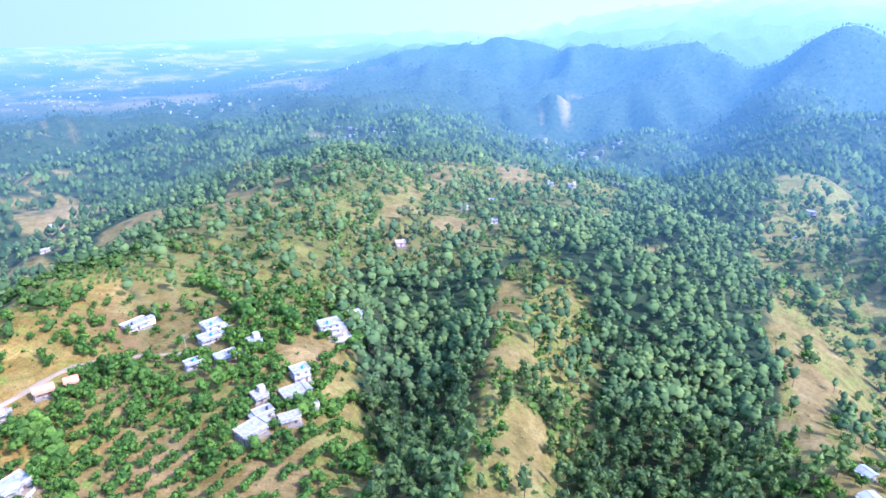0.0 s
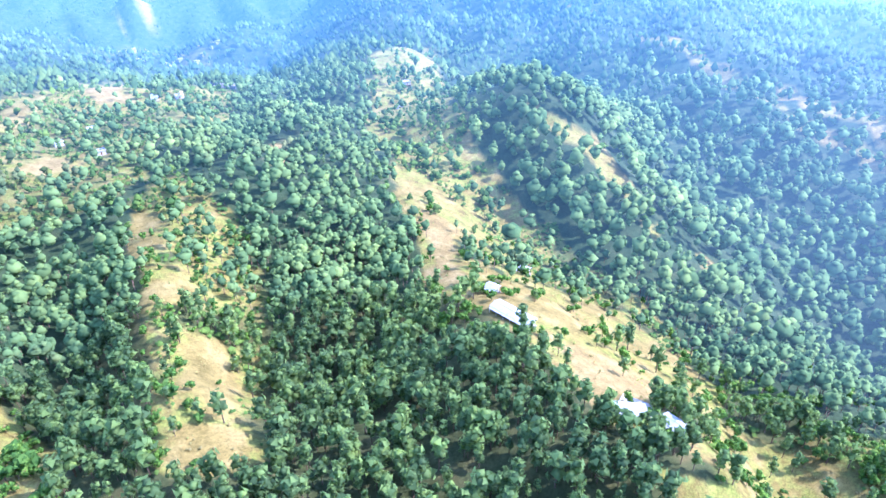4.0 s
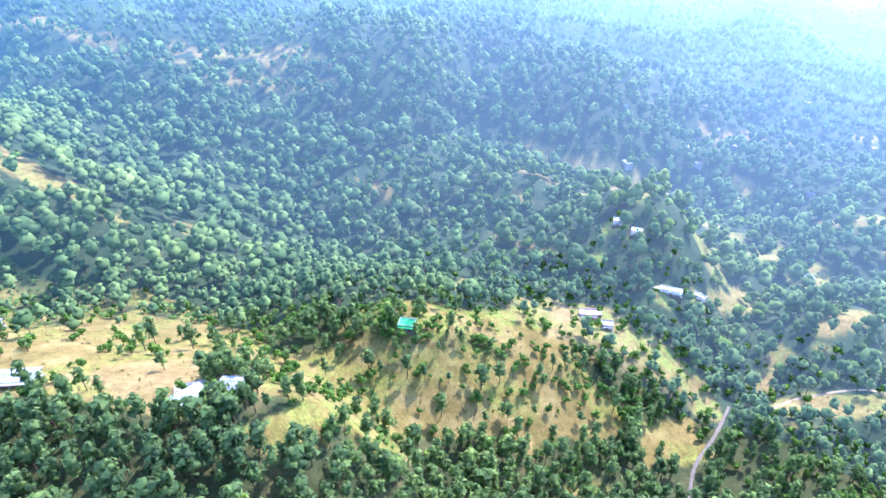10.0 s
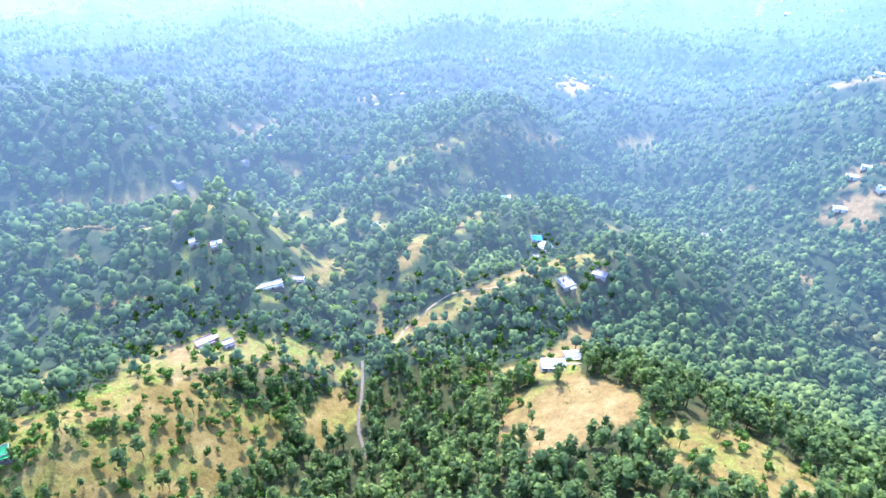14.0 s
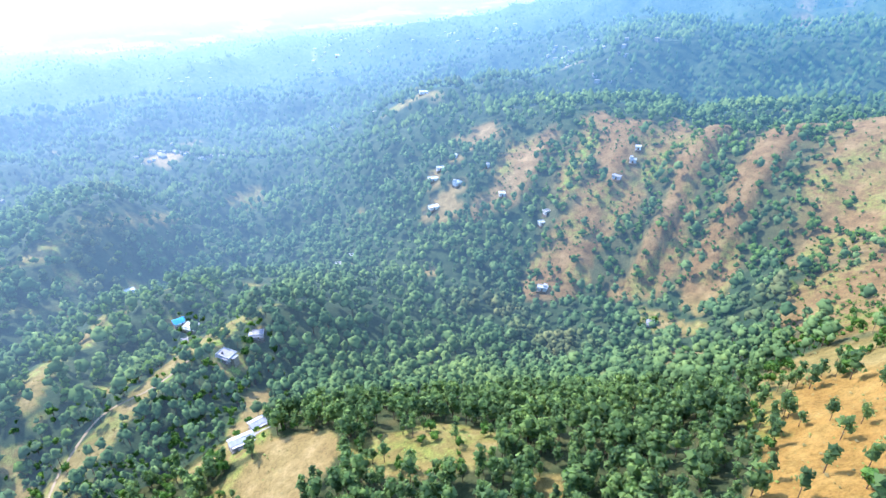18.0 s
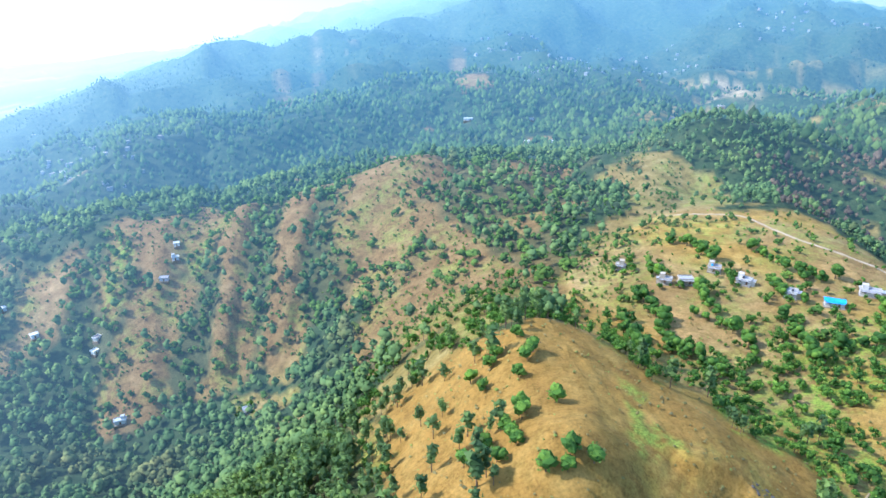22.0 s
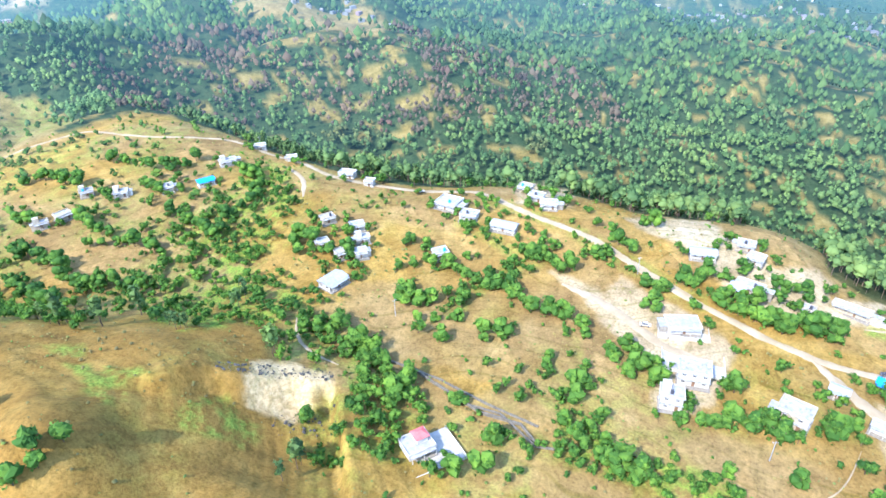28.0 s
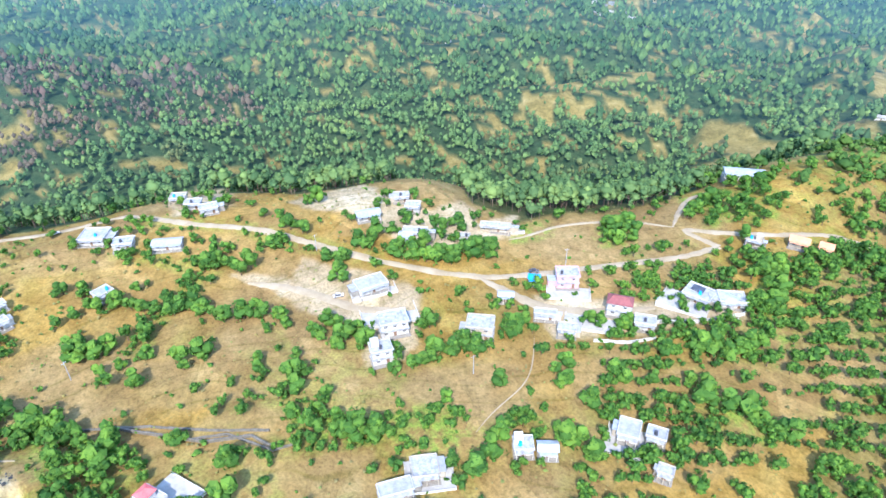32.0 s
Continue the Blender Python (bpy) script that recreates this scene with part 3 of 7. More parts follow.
# ---- where the houses stand: bearing, range, turn, width, depth, storeys, kind ----
HAMLET_HOUSES = [
    (28.0, 314, 53, 15, 8, 1, "flat"), (21.8, 289, 42, 11, 9, 2, "flat"), (22.2, 282, 42, 12, 7, 1, "flat"), (21.0, 257, 41, 12, 6, 1, "flat"),
    (18.3, 265, 38, 7, 6, 1, "flat"), (11.2, 277, 26, 13, 8, 2, "flat"), (8.7, 321, 24, 9, 9, 1, "flat"), (15.3, 226, 35, 12, 9, 1, "flat"),
    (14.4, 237, 34, 9, 7, 2, "flat"), (18.5, 224, 39, 7, 6, 1, "cream"), (19.8, 205, 50, 13, 8, 1, "flat"), (15.9, 211, 26, 10, 5, 1, "flat"),
    (18.4, 214, 38, 9, 5, 1, "grey"), (39.8, 215, 60, 12, 8, 1, "flat"), (23.9, 258, 39, 9, 4, 1, "grey"),
]
BOWL_HOUSES = [
    (-4.7, 498, 5, 8, 6, 1, "flat"), (-4.6, 569, 5, 9, 6, 1, "flat"), (-2.0, 541, 8, 8, 5, 1, "flat"), (4.0, 433, 14, 9, 6, 1, "flat"),
    (-11.6, 658, -7, 10, 6, 1, "flat"), (-9.7, 654, -10, 8, 6, 1, "flat"), (-8.7, 1005, 1, 9, 6, 1, "flat"), (-17.2, 1056, 3, 8, 6, 1, "flat"),
    (-30.7, 650, -11, 9, 6, 1, "flat"), (-30.0, 604, -10, 8, 6, 1, "flat"), (32.2, 808, 42, 11, 6, 1, "flat"), (33.2, 680, 33, 12, 6, 1, "flat"),
    (7.1, 1092, 7, 10, 6, 1, "cream"), (6.3, 1116, 6, 9, 6, 1, "flat"),
]
RIDGE_HOUSES = [
    (-41.2, 206, -79, 24, 7, 1, "long"), (-38.9, 230, -69, 6, 5, 1, "tin"), (-54.8, 159, -43, 12, 7, 1, "tin"), (-59.7, 162, -85, 10, 6, 1, "tin"),
    (-42, 290, -62, 8, 5, 1, "tin"), (-79.8, 219, -95, 9, 6, 1, "green"), (-110.5, 340, -135, 10, 4, 1, "flat"), (-103.4, 357, -103, 8, 5, 1, "flat"),
    (-101.5, 367, -102, 7, 5, 1, "flat"), (-105.6, 556, -106, 9, 5, 1, "flat"),
]
STREAM_HOUSES = [
    (-100, 284, -90, 12, 6, 1, "pink"), (-102.2, 278, -92, 7, 5, 1, "flat"), (-107.8, 326, -103, 16, 4, 1, "flat"), (-119, 453, -109, 9, 6, 1, "pink"),
    (-120.6, 438, -131, 8, 5, 1, "blue"), (-136.6, 395, -177, 12, 8, 1, "flat"), (-135.6, 403, -126, 9, 6, 1, "blue"), (-135.7, 380, -136, 5, 4, 1, "flat"),
    (-139.2, 313, -189, 12, 8, 1, "flat"), (-142.6, 325, -153, 8, 6, 1, "flat"), (-138.8, 231, -129, 14, 6, 1, "tin"), (-140.8, 242, -121, 9, 6, 1, "tin"),
    (-132.3, 546, -122, 10, 6, 1, "flat"),
]
RIBS_HOUSES = [
    (-151.6, 525, -142, 10, 6, 1, "flat"), (-152.9, 534, -143, 6, 5, 1, "flat"), (-161.1, 560, -141, 12, 7, 1, "pink"), (-161.1, 599, -151, 12, 7, 1, "flat"),
    (-163.4, 579, -123, 10, 7, 1, "flat"), (-161.8, 611, -152, 9, 6, 1, "flat"), (-166.1, 594, -156, 8, 6, 1, "flat"), (-163.1, 626, -153, 8, 6, 1, "flat"),
    (-167.7, 553, -158, 7, 6, 1, "flat"), (-172.0, 520, -132, 7, 5, 1, "flat"), (-171.6, 511, -142, 6, 5, 1, "flat"), (-172.2, 439, -182, 10, 5, 1, "flat"),
    (176.8, 388, 177, 6, 5, 1, "flat"), (-178.1, 542, -198, 9, 5, 1, "flat"),
]
RIBTOP_HOUSES = [
    (-179.3, 559, -179, 7, 5, 1, "flat"), (-179.6, 573, -180, 6, 5, 1, "flat"), (-172.5, 1168, -153, 12, 7, 1, "flat"), (-169.6, 1166, -170, 12, 7, 1, "flat"),
    (-160.4, 797, -160, 14, 8, 1, "cream"), (-152.3, 932, -132, 12, 6, 1, "flat"), (-156.1, 880, -136, 10, 6, 1, "flat"), (-153.2, 1551, -153, 16, 8, 1, "flat"),
    (154.4, 1015, 154, 18, 8, 1, "flat"), (148.9, 1012, 149, 9, 6, 1, "flat"), (149.2, 905, 149, 9, 6, 1, "flat"), (147.0, 880, 147, 9, 6, 1, "flat"),
    (140.3, 1295, 140, 12, 7, 1, "flat"), (133.7, 1231, 134, 16, 9, 1, "flat"),
]
UPPER_HOUSES = [
    (132.3, 350, 132, 8, 5, 1, "flat"), (129.8, 341, 120, 9, 5, 1, "flat"), (126.1, 336, 126, 7, 6, 1, "flat"), (122.9, 335, 133, 11, 5, 1, "blue"),
    (120.7, 357, 131, 12, 5, 1, "flat"), (117.7, 384, 118, 8, 5, 1, "flat"), (115.1, 356, 115, 7, 5, 1, "flat"), (110.2, 322, 85, 11, 6, 1, "flat"),
    (108.2, 308, 88, 6, 5, 1, "flat"), (134.5, 331, 154, 9, 6, 1, "flat"), (136.2, 329, 136, 8, 4, 1, "cream"), (140.3, 347, 140, 5, 4, 1, "cream"),
]
LANE_HOUSES = [
    (112.6, 273, 133, 8, 5, 1, "cream"), (109.8, 264, 120, 8, 5, 1, "flat"), (113.3, 254, 123, 6, 5, 1, "flat"), (109.4, 254, 119, 8, 4, 1, "flat"),
    (111.8, 244, 132, 5, 5, 1, "cream"), (109.7, 243, 120, 7, 5, 1, "flat"), (112.8, 225, 153, 13, 9, 1, "tin"), (100.6, 279, 71, 14, 12, 1, "grey"),
    (98.6, 266, 79, 10, 7, 1, "flat"), (95.1, 256, 75, 15, 6, 1, "long"), (101.6, 239, 122, 8, 6, 1, "flat"), (93.2, 298, 73, 9, 7, 1, "flat"),
    (92.1, 283, 72, 9, 6, 1, "flat"), (90.9, 275, 91, 10, 6, 1, "flat"),
]
SQUARE_HOUSES = [
    (76.6, 204, 97, 15, 9, 1, "flat"), (74.5, 180, 84, 13, 9, 2, "flat"), (76.1, 166, 86, 9, 7, 2, "grey"), (64.7, 176, 60, 12, 9, 2, "flat"),
    (61.8, 196, 62, 5, 4, 1, "tin"), (76.2, 249, 86, 13, 6, 1, "tin"), (72.8, 263, 73, 9, 6, 1, "flat"), (71.6, 234, 62, 13, 5, 1, "grey"),
    (71.7, 254, 62, 8, 6, 1, "flat"), (66.5, 233, 56, 5, 4, 1, "flat"), (63.4, 245, 58, 17, 4, 1, "cream"), (105.0, 133, 130, 11, 9, 1, "red"),
    (72.5, 231, 62, 7, 5, 1, "tin"),
]
CREST_HOUSES = [
    (55.7, 209, 66, 11, 8, 2, "pink"), (62.2, 196, 62, 5, 4, 1, "tin"), (50.0, 196, 50, 11, 7, 2, "maroon"), (47.2, 191, 52, 9, 6, 1, "grey"),
    (42.7, 214, 28, 13, 10, 1, "slate"), (40.0, 214, 20, 8, 6, 1, "tin"), (55.1, 180, 55, 8, 5, 1, "flat"), (41.5, 323, 56, 25, 9, 1, "long"),
    (35.8, 264, 36, 9, 5, 1, "orange"), (33.7, 265, 34, 6, 5, 1, "orange"), (39.3, 259, 39, 8, 4, 1, "cream"), (59.1, 208, 59, 5, 4, 1, "blue"),
]
FOOT_HOUSES = [
    (46.6, 140, 47, 9, 10, 1, "grey"), (41.6, 129, 42, 6, 4, 1, "cream"), (58.9, 127, 69, 8, 7, 1, "flat"), (55.8, 127, 66, 8, 5, 1, "tin"),
    (71.7, 118, 77, 11, 10, 1, "flat"), (75.8, 112, 86, 14, 6, 1, "grey"), (43.5, 141, 44, 8, 6, 1, "grey"), (57.6, 187, 58, 10, 3, 1, "flat"),
]

# roads and tracks as (bearing, range)
MAIN_ROAD = [(114.0, 347), (112.1, 323), (107.2, 306), (102.9, 297), (98.1, 297), (93.1, 269), (86.3, 252), (81.7, 235), (76.1, 220), (70.3, 212), (64.8, 209), (57.1, 216), (50.5, 228), (45.3, 241), (42.0, 254)]
HILL_ROAD = [(42.0, 254), (46.4, 264), (41.0, 265), (37.0, 269), (33.4, 280), (30.7, 282), (27.6, 282), (24.4, 276), (19.0, 261)]
CREST_TRACK = [(46.4, 264), (46.2, 278), (45.7, 298), (43.9, 306)]
WEST_TRACK = [(137.2, 442), (134.6, 446), (130.9, 451), (126.6, 413), (123.2, 404), (119.6, 399), (114.0, 347)]
LOOP_TRACK = [(115.8, 344), (114.2, 321), (114.6, 299)]
SAND_TRACK = [(88.9, 221), (84.6, 212), (80.7, 201), (77.3, 190), (72.9, 192)]
YARD_TRACK = [(64.8, 209), (61.4, 200), (58.0, 192), (52.0, 194), (46.5, 203)]
TOP_TRACK = [(62.0, 238), (57.6, 252), (53.2, 260), (49.6, 266), (46.4, 264)]
FIELD_PATH = [(58.6, 176), (58.4, 160), (58.9, 152), (62.3, 144), (64.3, 136), (65, 132)]
KNOLL_PATH = [(117, 204), (117.6, 192), (116.5, 180), (113.3, 172)]
RAVINE_PATH = [(-119.9, 275), (-121.1, 293), (-126.9, 313), (-132, 309), (-136.9, 320)]
STREAM = [(-116.3, 269), (-115.9, 236), (-114.7, 216), (-115.6, 192)]
ROADS = [(MAIN_ROAD, 4.2), (HILL_ROAD, 3.6), (CREST_TRACK, 3.0), (WEST_TRACK, 3.0), (LOOP_TRACK, 3.0), (SAND_TRACK, 6.5), (YARD_TRACK, 5.5), (TOP_TRACK, 2.4), (FIELD_PATH, 0.8), (KNOLL_PATH, 1.8), (RAVINE_PATH, 2.2), (STREAM, 3.5)]
HOUSES = HAMLET_HOUSES + BOWL_HOUSES + RIDGE_HOUSES + STREAM_HOUSES + RIBS_HOUSES + RIBTOP_HOUSES + UPPER_HOUSES + LANE_HOUSES + SQUARE_HOUSES + CREST_HOUSES + FOOT_HOUSES
KEEP_CLEAR = [(*plan(a, r), 0.42 * max(w, d) + 1.0) for a, r, turn, w, d, storeys, kind in HOUSES]
KEEP_CLEAR += [(*plan(a, r - 7), 5.5) for a, r, *_ in HOUSES if r > 300]
KNOLL_TREES = [(157, 212), (153.9, 212), (151.5, 196), (149.5, 204), (148.4, 188), (154.1, 188), (153, 180), (148.9, 160), (152.5, 148), (150.4, 152), (149.2, 144), (145.3, 164), (151.2, 140), (160.2, 224), (163.5, 220), (159.4, 184), (157.1, 180), (158.1, 172), (163.6, 180), (164, 192), (161.6, 184), (154.8, 144), (152.2, 192), (149.2, 180), (147.8, 192), (148.7, 156), (149.9, 148), (143.4, 136), (140.9, 136), (156.8, 208), (143.6, 132), (145.9, 132), (117.8, 152), (111.1, 156), (120, 188)]
TOWNS = [(27.6, 2814, 330, 70), (21.0, 3695, 420, 60), (31.6, 2278, 250, 60), (21.1, 1691, 150, 30), (-9.6, 1396, 60, 26), (-12.7, 1154, 80, 26), (8.0, 1127, 70, 24), (-16.3, 706, 50, 16), (-8.9, 910, 40, 12), (-35.1, 1266, 70, 26), (-41.7, 1448, 90, 16), (-138.9, 893, 60, 30), (-108.6, 638, 90, 20), (-121.1, 800, 90, 24)]
MORE_TOWNS = [(-141.2, 1397, 120, 20), (-154.2, 1546, 150, 34), (-164.8, 1555, 140, 26), (-172.5, 1169, 70, 18), (-176.5, 963, 60, 16), (-138.6, 945, 60, 16), (148.7, 1640, 160, 60), (146.9, 1372, 120, 40), (134.0, 946, 70, 34), (140.3, 1681, 160, 36), (129.7, 1967, 180, 40), (117.4, 1017, 70, 26), (111.5, 984, 60, 20), (104.2, 2409, 260, 90), (96.0, 1587, 220, 80), (81.4, 1402, 180, 40), (74.3, 1212, 200, 50), (69.0, 1292, 160, 40), (62.0, 1270, 200, 50), (55.1, 1130, 120, 30), (115.6, 1014, 60, 14), (108.7, 952, 40, 8), (28.8, 3846, 500, 90), (14.2, 2437, 300, 60)]
WALL_FIELD = [(108.8, 176), (102.1, 164), (96.3, 152), (90.1, 144)]
WALL_FOOT = [(99, 152), (94.7, 148), (90.3, 136), (87.6, 136)]
WALL_BANK = [(106, 172), (101.9, 160), (97.1, 148), (92.2, 144), (89.9, 136)]
WALL_COMPOUND = [(52.1, 178), (48.6, 180), (45.8, 185)]
WALL_LONG = [(47.0, 193), (41.9, 199), (38.3, 210)]
YARDS = [(104.0, 131, 25, 20, 13), (42.5, 208, -10, 27, 12), (74.8, 188, 10, 20, 11), (55.4, 203, 5, 16, 8), (52.4, 187, 0, 20, 8), (76.4, 203, 10, 17, 9), (-55.7, 167, -10, 12, 7), (-140.7, 231, 10, 20, 7), (15.3, 222, 20, 16, 11), (10.9, 274, 15, 15, 8), (62.6, 247, 5, 18, 6), (46.5, 137, 0, 12, 11), (71.1, 117, 5, 13, 11)]
POLES = [(65.4, 157), (106.6, 200), (81.7, 231), (56.0, 222), (117.7, 387), (24.3, 279)]
CARS = [(59.2, 215), (103.4, 296), (80.1, 202)]


# ---- what grows where ----
CLEARINGS = [
    (-34, 262, 13), (-32.6, 325, 15), (-18.9, 415, 15), (-48, 174, 18), (-53, 165, 14), (-44, 193, 13), (-141, 199, 24), (-139.5, 228, 15), (-146, 202, 15),
    (-97, 254, 10), (-88, 231, 9), (-100, 336, 10), (-138, 329, 10), (-135.5, 370, 11), (-129, 298, 8), (-1, 520, 34), (-5, 535, 24),
    (-62, 158, 14), (-70, 165, 12), (-80, 216, 12), (-160, 190, 12), (-168, 186, 10), (-110, 399, 18), (-160, 470, 10), (170, 330, 14),
    (-10, 1389, 85), (-13.4, 1153, 45), (153.8, 1442, 60), (114.6, 938, 60), (109.2, 925, 40), (53.4, 723, 15), (135.5, 787, 35), (135.7, 444, 28), (160.2, 579, 13), (30.6, 865, 60),
]
BARE_LINES = [
    ([(-30, 520), (-30.4, 420), (-34, 260), (-40, 213), (-50.5, 175), (-58, 160), (-68, 160)], 20),
    ([(-7.6, 390), (-6.3, 320), (-5.4, 240), (-4.3, 185)], 6),
    ([(-120.8, 282), (-129, 302), (-137.4, 326), (-145, 358)], 9),
    ([(-121.7, 391), (-126.7, 406), (-132, 438)], 9),
    ([(-50.9, 860), (-59, 733), (-63.4, 652), (-73.3, 604)], 10),
    ([(-90, 485), (-98, 452), (-105.6, 452)], 7),
    ([(-118.6, 551), (-125, 577), (-130.5, 607), (-137.6, 673)], 9),
    ([(-79.8, 216), (-94.8, 248), (-101.5, 261), (-110, 267)], 19),
]
GULLY = [(112, 150), (117, 180), (124, 225), (130, 250), (126, 285), (119, 300)]
DRAINS = [
    [(104, 190), (98, 215), (92, 235), (99, 262)], [(84, 150), (92, 165), (100, 178)], [(58, 140), (72, 135), (88, 132), (96, 145)],
    [(44, 200), (42, 170), (38, 150)], [(76, 220), (88, 255), (97, 285)], [(40, 300), (50, 240), (46, 205)], [(78, 262), (66, 240), (62, 250)],
]
CLEARINGS += [(a, r - 3, 8) for a, r, turn, w, d, storeys, kind in HOUSES if r > 280 and not 28 < a < 145]


HEDGES_LANE = [
    [(74.3, 220), (72.3, 220), (70, 216), (66.9, 216)],
    [(65, 224), (63.6, 228), (63.8, 220)],
    [(84.7, 252), (83, 248), (80.5, 232)],
    [(82.8, 268), (80.2, 268)],
    [(86.8, 264), (84.5, 256)],
    [(106.3, 232), (102.7, 236), (100.4, 228), (97.4, 216), (94.4, 216), (92.5, 204), (88.2, 200), (86.8, 196)],
    [(86.9, 196), (84.3, 188), (82.8, 180)],
    [(81.9, 188), (79.8, 184)],
    [(87.4, 164), (84.8, 168)],
    [(87, 148), (85.4, 140), (82.3, 136), (78.9, 132), (76.1, 132)],
    [(112.6, 176), (110.6, 184), (108.3, 172), (107.6, 164)],
    [(111.1, 156), (108.6, 152), (105.7, 160)],
    [(116.5, 192), (114.2, 188), (111.4, 200)],
    [(115.3, 260), (114, 256), (112, 244), (109.4, 240)],
]
HEDGES_TERRACE = [
    [(106.4, 216), (104.5, 212), (104, 204)],
    [(109.6, 252), (111.9, 244), (110.3, 240)],
    [(105.3, 248), (103.6, 248), (101.8, 240)],
    [(75.4, 160), (72.4, 160), (69.7, 164)],
    [(66.7, 168), (64.8, 172)],
    [(62, 176), (59.8, 180)],
    [(71.2, 180), (69.5, 180)],
    [(91, 252), (91.7, 240), (89.5, 228), (87.8, 216)],
    [(83, 204), (81.3, 212), (79.4, 212)],
    [(77.7, 228), (75.8, 228)],
    [(75.4, 236), (74.1, 236)],
    [(70, 240), (68.3, 244), (66.2, 244)],
    [(122.7, 368), (124.2, 360), (125.6, 364)],
    [(119.6, 340), (117.8, 324), (119.7, 300), (122, 292), (123.4, 276)],
    [(128.1, 348), (126.2, 332), (124.7, 332)],
    [(85.8, 176), (85.4, 164), (86.3, 156)],
]
HEDGES_FIELD = [
    [(56.4, 160), (54.4, 164), (55.5, 152), (53.7, 156)],
    [(49.4, 164), (47.9, 160)],
    [(45.2, 180), (43.8, 176)],
    [(42.5, 188), (40.8, 184), (38.8, 184), (37.3, 192), (35.1, 196)],
    [(42, 168), (39.8, 164), (37.4, 160), (35.3, 160), (33.7, 160), (30.4, 160)],
    [(58.7, 188), (60.9, 180), (62.1, 176)],
    [(71.5, 164), (69.3, 164)],
    [(76.8, 164), (74.1, 164)],
    [(68.2, 168), (66.3, 168), (63.6, 168)],
    [(81.8, 236), (79.4, 228), (75.9, 228)],
    [(73.6, 220), (71.2, 220), (68.3, 220), (64.9, 228)],
    [(90, 232), (87.6, 228)],
    [(86.9, 240), (84.6, 236)],
    [(53, 252), (51.4, 260), (49.6, 252)],
    [(38.1, 220), (36.6, 220), (34.9, 212)],
]
HEDGES_BRINK = [
    [(45.6, 276), (44.2, 292), (42.4, 288)],
    [(42.4, 336), (41.4, 308), (39.8, 304)],
    [(49.5, 188), (48.7, 188)],
    [(56.8, 184), (55.5, 176)],
    [(50.5, 128), (52.8, 132), (54.9, 132)],
    [(44, 140), (42.4, 136)],
    [(64.4, 124), (61.9, 132), (58.1, 128)],
    [(68.7, 120), (65.6, 116)],
    [(84.5, 148), (80.4, 140), (76.9, 136)],
    [(106.4, 160), (105.4, 160)],
    [(110.4, 184), (110, 172), (111.6, 160)],
    [(115.3, 248), (116.3, 260), (114.9, 264)],
    [(77.4, 172), (79.9, 180), (81.3, 172)],
    [(79, 216), (79.6, 208)],
    [(52.6, 252), (51.9, 260), (50.8, 260), (49.8, 256)],
    [(52.3, 244), (51, 244), (49.5, 248)],
    [(51.7, 252), (50.3, 252)],
    [(41.4, 264), (40.2, 260), (39.3, 252)],
]
HEDGES_FOOT = [
    [(40.3, 252), (39.1, 248)],
    [(38.4, 240), (37, 236), (35.8, 228), (36, 216)],
    [(37.7, 244), (36.2, 240)],
    [(86.2, 252), (84, 248), (81.8, 236), (79.5, 232)],
    [(74.2, 228), (71.3, 224), (67.7, 220), (64.2, 224)],
    [(81.8, 228), (80.1, 220), (78.4, 224)],
    [(22.5, 364), (21.3, 344), (19.7, 320), (18.2, 284)],
    [(16, 312), (14.3, 276), (15.6, 260)],
    [(23.7, 232), (21, 240), (19, 240)],
    [(15.6, 216), (13.3, 224), (11.3, 220)],
    [(22.4, 196), (20.3, 196), (18.4, 188)],
    [(9.5, 332), (8.1, 300), (9.4, 268)],
    [(30.9, 280), (29.1, 272), (27.8, 252), (25.7, 244)],
    [(11.8, 192), (9.5, 196), (8.6, 180)],
    [(136.4, 388), (134.5, 384), (132.3, 360)],
]
HEDGES_LOWER = [
    [(138.2, 344), (136.1, 328), (133.6, 324), (131.4, 304)],
    [(133.9, 300), (130.8, 296), (127.5, 276)],
    [(136.7, 284), (133.6, 268), (130.2, 252)],
    [(126.5, 316), (124.9, 300), (123.3, 280)],
    [(139.1, 316), (137, 300), (135.6, 288)],
    [(140.4, 288), (138.7, 276), (136.6, 248)],
    [(129.7, 388), (127.3, 368), (124.8, 356)],
]
LONE_TREES = [(101.7, 184), (97, 188), (102.3, 196), (104.2, 196), (99.8, 196), (98.9, 236), (96.5, 224), (99.5, 152), (89.6, 176), (94.2, 232), (92.2, 236), (79.3, 180), (117.8, 152), (95.6, 136), (107.5, 144), (100.6, 124), (101.9, 184), (102.8, 208), (89.7, 172), (97, 184), (94.8, 188), (68.5, 144), (62.2, 152), (96.8, 124), (100.4, 152), (105.6, 160), (42.5, 156), (45.2, 164), (41.2, 256), (52.9, 188), (82.9, 152), (51.4, 148), (105.7, 208)]
HEDGES = HEDGES_LANE + HEDGES_TERRACE + HEDGES_FIELD + HEDGES_BRINK + HEDGES_FOOT + HEDGES_LOWER
